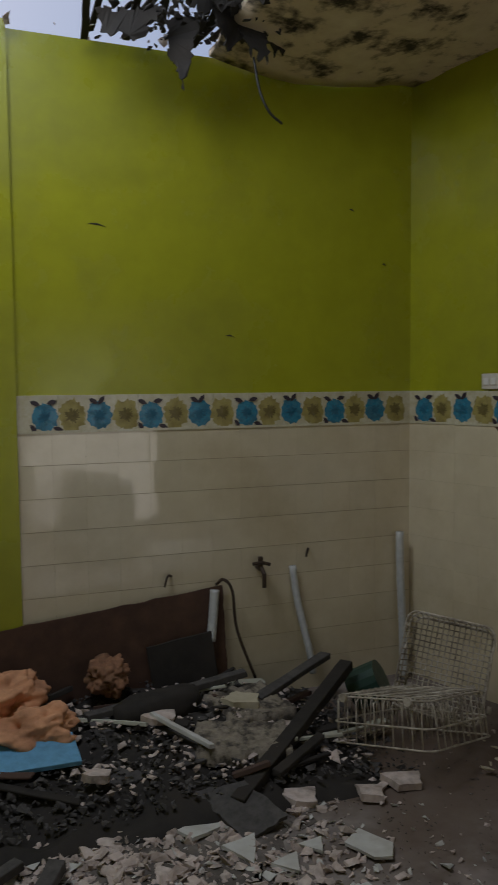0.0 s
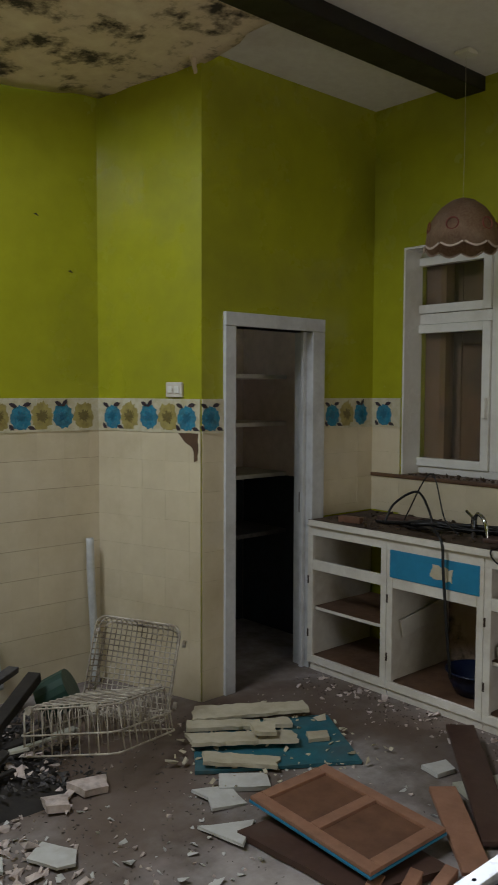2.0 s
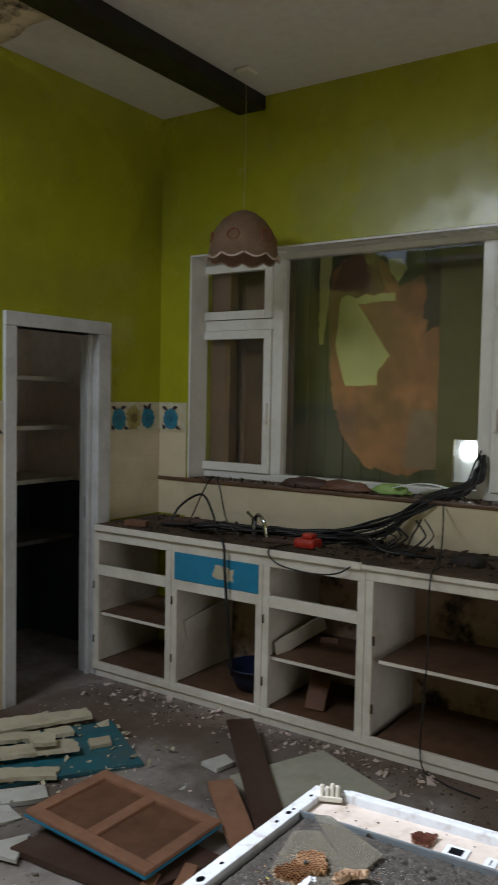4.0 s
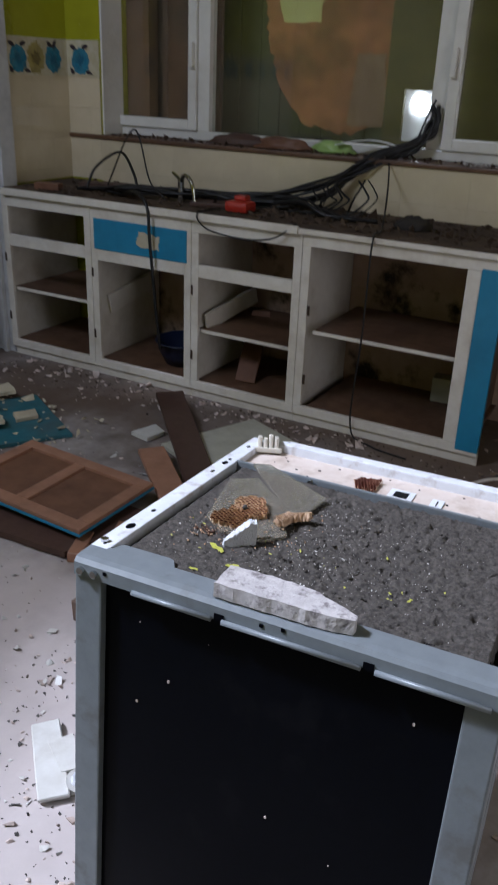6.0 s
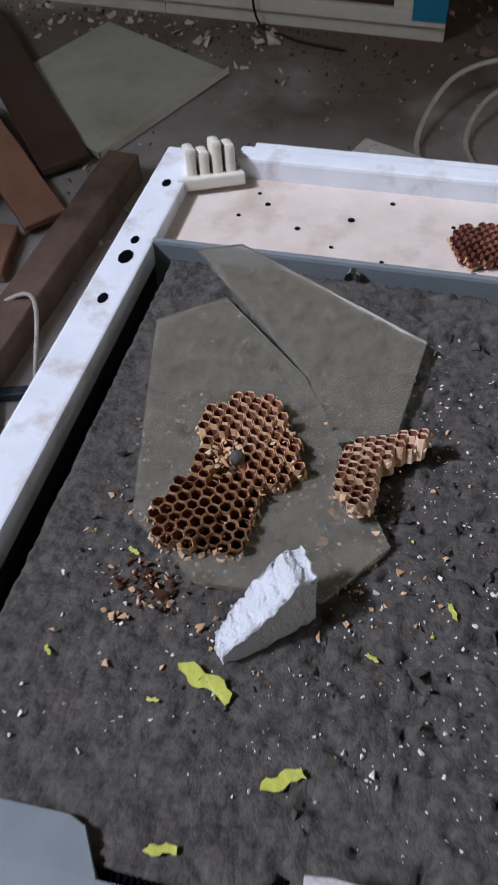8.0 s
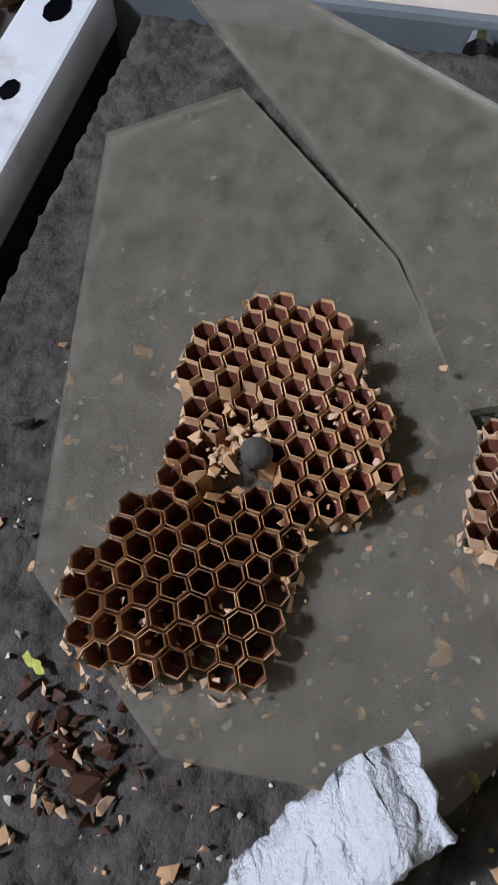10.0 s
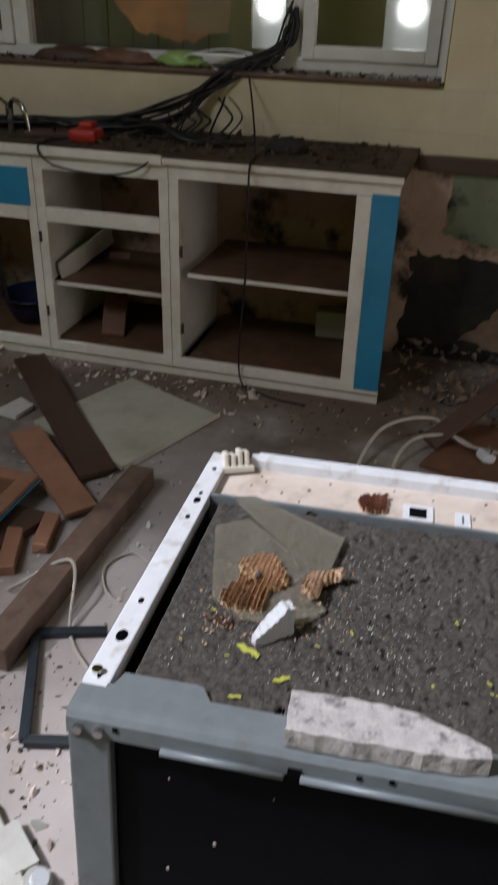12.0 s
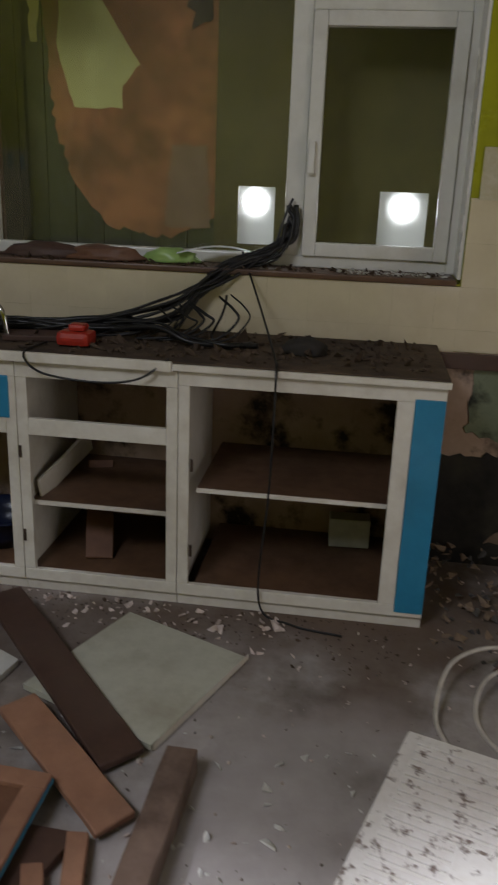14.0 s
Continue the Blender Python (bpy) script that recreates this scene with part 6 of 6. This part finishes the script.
for a, b in (((1.99, 1.50), (1.68, 1.36)), ((1.99, 1.50), (2.05, 1.33)), ((1.68, 1.36), (1.71, 1.25))):
    d = Vector(b) - Vector(a)
    part("bar", boxed(0, d.length, -0.012, 0.012, 0, 0.02, 0.003, Matrix.Translation((*a, 0.004)) @ pose(0, 0, 0, 0, 0, math.degrees(math.atan2(d.y, d.x)))), DARKBLUE, fr)


scatter("near_rubble", 150, (1.05, 1.75, 1.0, 1.5), (0.004, 0.016), RUBBLE, "crumbled plaster on the dusty floor beside the appliance", 51)
scatter("near_dirt", 520, (1.05, 1.95, 0.95, 1.55), (0.002, 0.009), GREYWOOD, "dark crumbs on the dusty floor beside the appliance", 52, flat=0.3, category="dirt")
plank((1.50, 1.36), (1.34, 1.19), 0.07, 0.018, PALERUB, "short white painted board on the floor", "white_board", 0.004, 0.004, 0, 71)
knob = thing("control_knob", "grey white round control knob on the floor", "knob", at=pose(1.40, 1.18, 0.004, 25, 0, 0))
part("dial", tube(bmesh.new(), [(0, 0, 0), (0, 0, 0.018)], 0.028, 20), PALERUB, knob)
part("grip", tube(bmesh.new(), [(0, 0, 0.0182), (0, 0, 0.034)], 0.017, 16), ENAMEL, knob)
splash = random.Random(55)
for k in range(11):
    v, z, r = splash.uniform(0.06, 0.54), splash.uniform(-0.5, -0.06), splash.choice((0.0005, 0.0007, 0.0009, 0.0016))
    bm = slab(ragged([(-r, -r), (r, -1.6 * r), (1.2 * r, r), (-0.6 * r, 1.5 * r)], r, r * 0.3, 60 + k), 0, 0.0012)
    bmesh.ops.transform(bm, matrix=Matrix(((0, 0, -1, 0.0118), (1, 0, 0, -v), (0, 1, 0, z), (0, 0, 0, 1))), verts=bm.verts[:])
    part("plaster_splash", bm, RUBBLE, app)


def cable(pts, r, label, material=CABLE, name="cable", group=""):
    return single(name, tube(bmesh.new(), smooth_path(pts, 8), r, 7), material, label, "cable", group, True)


cable([(2.12, 1.66, 0.01), (2.20, 1.50, 0.09), (2.02, 1.42, 0.01), (1.90, 1.30, 0.01)], 0.005, "dusty white cable over the long beam", WHITECABLE)
cable([(2.32, 1.30, 0.006), (2.38, 1.40, 0.006), (2.30, 1.45, 0.006), (2.20, 1.40, 0.006), (2.14, 1.30, 0.006), (2.10, 1.26, 0.006)], 0.004, "looped grey cable on the floor", WHITECABLE)
cable([(3.30, 0.36, 0.02), (3.28, 0.50, 0.05), (3.36, 0.62, 0.09), (3.26, 0.78, 0.08), (3.05, 0.84, 0.03), (2.90, 0.80, 0.02)], 0.007, "thick dusty white appliance cable", WHITECABLE)
cable([(3.28, 0.42, 0.02), (3.30, 0.55, 0.06), (3.22, 0.68, 0.06), (3.05, 0.72, 0.02), (2.85, 0.62, 0.02)], 0.007, "thick dusty white appliance cable", WHITECABLE)
pl = thing("plug", "white mains plug on the floor", "plug", at=pose(3.24, 0.42, 0.018, 20, 0, 30))
part("body", boxed(-0.028, 0.028, -0.025, 0.025, 0, 0.032, 0.008), ENAMEL, pl)
for x in (-0.011, 0.011):
    part("pin", boxed(x - 0.003, x + 0.003, -0.006, 0.002, 0.032, 0.05, 0.001), CHROME, pl)
slab_piece([(1.45, 1.31), (1.50, 1.27), (1.43, 1.19), (1.40, 1.22)], 0.004, 0.02, 82, (0, 0), PALERUB, "tile_shard", "white broken tile shard on the floor", "tile shards")
slab_piece([(3.02, 2.24), (3.14, 2.20), (3.10, 2.12), (3.0, 2.14)], 0.004, 0.02, 84, (0, 0), PALERUB, "tile_shard", "white broken tile shard on the floor", "tile shards")

# ---- on the worktop and ledge ----
rnd = random.Random(21)
for k in range(15):
    o = [rnd.uniform(-0.045, 0.045) for _ in range(16)]
    route = [(3.80 + o[0], 3.0 + o[1] * 4, 0.912), (3.72 + o[2], 2.75 + o[3], 0.92 + abs(o[4])), (3.82 + o[5], 2.45 + o[6], 0.915 + abs(o[7])), (3.90 + o[8], 2.15 + o[9], 0.92 + abs(o[10]))]
    if k % 5 == 4:
        route += [(3.86 + o[11], 1.9 + o[12], 0.93 + abs(o[13])), (3.80 + o[14], 1.68 + 2 * o[15], 0.92), (3.88 + o[1], 1.5 + o[3], 0.912)]
    else:
        route += [(4.02 + 0.7 * o[11], 1.87 + o[12], 1.00 + o[13]), (4.14 + 0.5 * o[14], 1.66 + o[15], 1.12 + 0.6 * abs(o[0])), (4.22 + 0.4 * o[2], 1.50 + 0.6 * o[4], 1.20 + 0.5 * o[5]), (4.27, 1.44 + 0.6 * o[6], 1.30 + o[7]), (4.285, 1.44 + 0.5 * o[8], 1.34 + 1.5 * o[9])]
    cable(route, (0.010, 0.007, 0.005)[k % 3], "black electric cable in a sagging bundle", CABLE, "cable", "cable bundle")
for k in range(16):
    y, d = rnd.uniform(1.62, 2.2), rnd.uniform(-0.06, 0.06)
    z = 1.04 - 0.22 * (y - 1.72)
    cable([(4.01 - 0.1 * (y - 1.7), y, z), (3.95 + d * 0.4, y - 0.04 + d, z - 0.03), (3.92, y - 0.05 + 1.5 * d, 0.5 * z + 0.46), (3.90 + d, y + d, 0.925), (3.86, y + 0.05 - d, 0.907)], rnd.uniform(0.0025, 0.005), "thin black wire curling down to the worktop", CABLE, "wire", "loose wires")
cable([(3.75, 3.05, 0.91), (3.80, 3.02, 1.02), (3.82, 2.88, 1.10), (3.74, 2.74, 1.02), (3.70, 2.68, 0.92)], 0.007, "black cable loop standing up from the worktop")
cable([(3.78, 2.95, 0.91), (3.72, 2.72, 1.22), (3.68, 2.60, 1.00), (3.66, 2.50, 0.93)], 0.004, "thin black cable loop")
cable([(3.72, 2.80, 0.92), (3.60, 2.62, 0.95), (3.545, 2.52, 0.90), (3.535, 2.50, 0.75), (3.56, 2.49, 0.45), (3.60, 2.49, 0.2)], 0.008, "black cable hanging over the worktop edge")
cable([(3.70, 2.22, 0.91), (3.54, 2.24, 0.90), (3.535, 2.18, 0.84), (3.535, 2.0, 0.82), (3.535, 1.85, 0.84), (3.56, 1.75, 0.91)], 0.004, "thin cable looping over the drawer slot")
cable([(4.24, 1.62, 1.2), (4.0, 1.52, 1.05), (3.70, 1.42, 0.91), (3.535, 1.395, 0.88), (3.535, 1.40, 0.5), (3.55, 1.42, 0.06), (3.50, 1.30, 0.01), (3.46, 1.12, 0.01)], 0.004, "thin black cable hanging down to the floor")
tapc = thing("sink_tap", "chrome mixer tap among the cables", "tap", at=pose(3.80, 2.50, 0.90))
part("body", tube(bmesh.new(), [(0, 0, 0), (0, 0, 0.10)], 0.016, 10), CHROME, tapc)
part("spout", tube(bmesh.new(), smooth_path([(0, 0, 0.09), (-0.03, -0.04, 0.13), (-0.06, -0.10, 0.10), (-0.06, -0.12, 0.0)], 6), 0.010, 10), CHROME, tapc, "", True)
part("lever", tube(bmesh.new(), [(0, 0, 0.10), (0.02, 0.06, 0.13)], 0.008, 8), CHROME, tapc)
rc = thing("red_cap", "red plastic cable reel lid on the worktop", "plastic cap", at=pose(3.72, 2.12, 0.902))
part("body", boxed(-0.05, 0.05, -0.06, 0.06, 0, 0.05, 0.02), RED, rc)
part("knob", boxed(-0.03, 0.025, -0.04, 0.02, 0.051, 0.075, 0.010), RED, rc)
for x, y, sx, sy, sz, mt, lb in ((3.66, 3.22, 0.05, 0.14, 0.035, WOOD, "brown wood offcut on the worktop"), (3.78, 2.30, 0.12, 0.2, 0.02, BROWNBOARD, "dark board scrap on the worktop"), (3.90, 3.05, 0.1, 0.25, 0.03, BROWNBOARD, "dark board scrap on the worktop")):
    single("board_scrap", boxed(-sx / 2, sx / 2, -sy / 2, sy / 2, 0, sz, 0.004), mt, lb, "board", "board scraps", at=pose(x, y, 0.902, 0, 0, 12))
scatter("worktop_debris", 650, (3.60, 4.12, 0.9, 3.4), (0.005, 0.022), WORKTOP, "brown rotten crumbs over the worktop", 31, lambda x, y: 0.90)
scatter("worktop_dark", 160, (3.70, 4.10, 0.9, 2.4), (0.008, 0.03), WORKTOP, "dark lumps of rotten board on the worktop", 32, lambda x, y: 0.90)
scatter("ledge_debris", 260, (4.13, 4.29, 0.85, 3.2), (0.005, 0.02), WORKTOP, "dirt and crumbs along the window ledge", 33, lambda x, y: 1.146)
scatter("ledge_chips", 120, (4.16, 4.29, 0.82, 1.25), (0.004, 0.014), PALERUB, "pale flaked paint on the window ledge", 34, lambda x, y: 1.146)
for k, (x, y, sx, sy, mt, lb) in enumerate(((4.22, 2.42, 0.05, 0.17, BROWNBOARD, "crumpled brown wrapper on the window ledge"), (4.23, 1.90, 0.05, 0.11, ROLLERGREEN, "crumpled light green plastic on the window ledge"), (3.82, 1.33, 0.06, 0.08, LATH, "black lump on the worktop"), (4.2, 2.15, 0.05, 0.16, WOOD, "brown rag on the window ledge"))):
    bm = bmesh.new()
    bmesh.ops.create_icosphere(bm, subdivisions=3, radius=1)
    for v in bm.verts:
        n = v.co.normalized()
        f = 1 + 0.35 * noise.noise(n * 2 + Vector((k * 5, 0, 0))) + 0.15 * noise.noise(n * 6)
        v.co = Vector((n.x * sx, n.y * sy, max(-0.2, n.z) * 0.045)) * f
    single("crumpled_scrap", bm, mt, lb, "scrap", "scraps", True, pose(x, y, (1.15 if x > 4.1 else 0.905) + 0.008))
tr = bmesh.new()
arc = [(0.02 * math.sin(k / 10 * 3.1), -0.17 + 0.034 * k, 0.03 * math.sin(k / 10 * 3.14)) for k in range(11)]
for a, b in zip(arc, arc[1:]):
    q = [tr.verts.new(p) for p in ((a[0] - 0.022, a[1], a[2]), (a[0] + 0.022, a[1], a[2]), (b[0] + 0.022, b[1], b[2]), (b[0] - 0.022, b[1], b[2]))]
    tr.faces.new(q)
bmesh.ops.remove_doubles(tr, verts=tr.verts[:], dist=1e-4)
bmesh.ops.solidify(tr, geom=tr.faces[:], thickness=0.003)
single("plastic_trim", tr, ENAMEL, "curved white plastic strip on the window ledge", "plastic strip", at=pose(4.20, 1.70, 1.19, 0, 0, 8))
# block added in place of a pale patch low on the unit's back wall
single("carton", boxed(-0.04, 0.04, -0.08, 0.08, 0, 0.12, 0.004), PALEBOARD, "pale block added for a pale patch at the unit's back", "box", at=pose(4.04, 1.12, 0.0865, 0, 0, 4))
plank((3.70, 2.05), (4.02, 2.14), 0.10, 0.012, WOOD, "broken shelf board slumped inside the unit", "broken_shelf", 0.087, 0.36, 0, 60)
bm = bmesh.new()
rings = [[bm.verts.new((r * math.cos(k * math.tau / 28), r * math.sin(k * math.tau / 28), z)) for k in range(28)]
         for r, z in ((0.105, 0.0), (0.135, 0.06), (0.150, 0.115), (0.158, 0.116), (0.158, 0.122), (0.146, 0.122), (0.130, 0.06), (0.10, 0.008))]
for a, b in zip(rings, rings[1:]):
    for k in range(28):
        bm.faces.new((a[k], a[(k + 1) % 28], b[(k + 1) % 28], b[k]))
bm.faces.new(rings[0][::-1])
bm.faces.new(rings[-1])
single("washing_up_bowl", bm, mat("dark_blue_plastic", (0.010, 0.016, 0.045), 0.4), "dark blue plastic bowl inside the sink unit", "bowl", smooth=True, at=pose(3.80, 2.47, 0.086))
plank((3.66, 2.862), (4.08, 2.85), 0.10, 0.014, WHITE, "white board slumped against the side of the sink unit", "fallen_board", 0.36, 0.43, 90, 61)
plank((3.64, 2.255), (4.05, 2.20), 0.09, 0.014, WHITE, "white drawer side hanging loose inside the unit", "fallen_board", 0.37, 0.44, 90, 62)

# ---- hole in the ceiling: broken laths, rags of plaster, hanging strand ----
for k in range(9):
    x = 0.75 + 0.10 * k + rnd.uniform(-0.03, 0.03)
    plank((x, 3.45 + rnd.uniform(0, 0.3)), (x + rnd.uniform(-0.15, 0.15), 4.10), 0.035, 0.012, LATH, "broken rotten lath at the ceiling hole", "lath", 3.37 + rnd.uniform(0, 0.05), 3.30 + rnd.uniform(-0.06, 0.06), rnd.uniform(-30, 30), 80 + k, "laths")


def rag(name, w, h, m, material, label, seed):
    """A torn hanging scrap."""
    rnd2 = random.Random(seed)
    bm = bmesh.new()
    pts = [(-w / 2, 0.02), (w / 2, 0.02)]
    for k in range(9):
        f = 1 - (k + 1) / 10
        pts.append((w * (f - 0.5) * 0.95, -h * (0.25 + 0.75 * rnd2.random()) * (1 - abs(f - 0.5))))
    slab(ragged(pts, 0.015, 0.014, seed), 0, 0.008, bm)
    bmesh.ops.subdivide_edges(bm, edges=bm.edges[:], cuts=1)
    for v in bm.verts:
        v.co.z += 0.03 * noise.noise(v.co * 8 + Vector((seed, 0, 0)))
    return single(name, bm, material, label, "debris", "hanging scraps", at=m)


for k, (x, y, z, w, h) in enumerate(((0.93, 3.80, 3.26, 0.30, 0.16), (1.17, 3.82, 3.26, 0.16, 0.30), (1.38, 3.78, 3.32, 0.26, 0.20), (1.50, 3.80, 3.30, 0.16, 0.32), (1.28, 3.7, 3.36, 0.3, 0.16), (1.62, 3.85, 3.30, 0.3, 0.12))):
    rag("hanging_scrap", w, h, pose(x, y, z, 90, 0, rnd.uniform(-30, 30)), LATH, "black rotten ceiling scrap hanging at the hole", 90 + k)
scatter("hole_debris", 320, (1.25, 3.85), (0.010, 0.038), LATH, "clots of rotten plaster and soot along the hole", 41, lambda x, y: 3.34 - 0.10 * random.Random(int(x * 9999)).random(), lambda x, y: 0.8 < x < 1.8 and y < 4.12, spread=(0.3, 0.13), category="debris")
scatter("hole_debris_pale", 40, (0.9, 3.95), (0.01, 0.035), RUBBLE, "crumbling plaster along the wall head", 42, lambda x, y: 3.27, lambda x, y: 0.3 < x < 1.6 and 4.0 < y < 4.4, spread=(0.4, 0.2), category="debris")
cable([(1.50, 3.80, 3.15), (1.52, 3.78, 3.0), (1.56, 3.76, 2.90), (1.62, 3.75, 2.85)], 0.006, "dark strand hanging from the ceiling hole")
rag("hanging_scrap", 0.12, 0.20, pose(2.70, 3.45, 3.40, 90, 0, 40), MOULDCEIL, "cream plaster scrap hanging by the corner", 120)
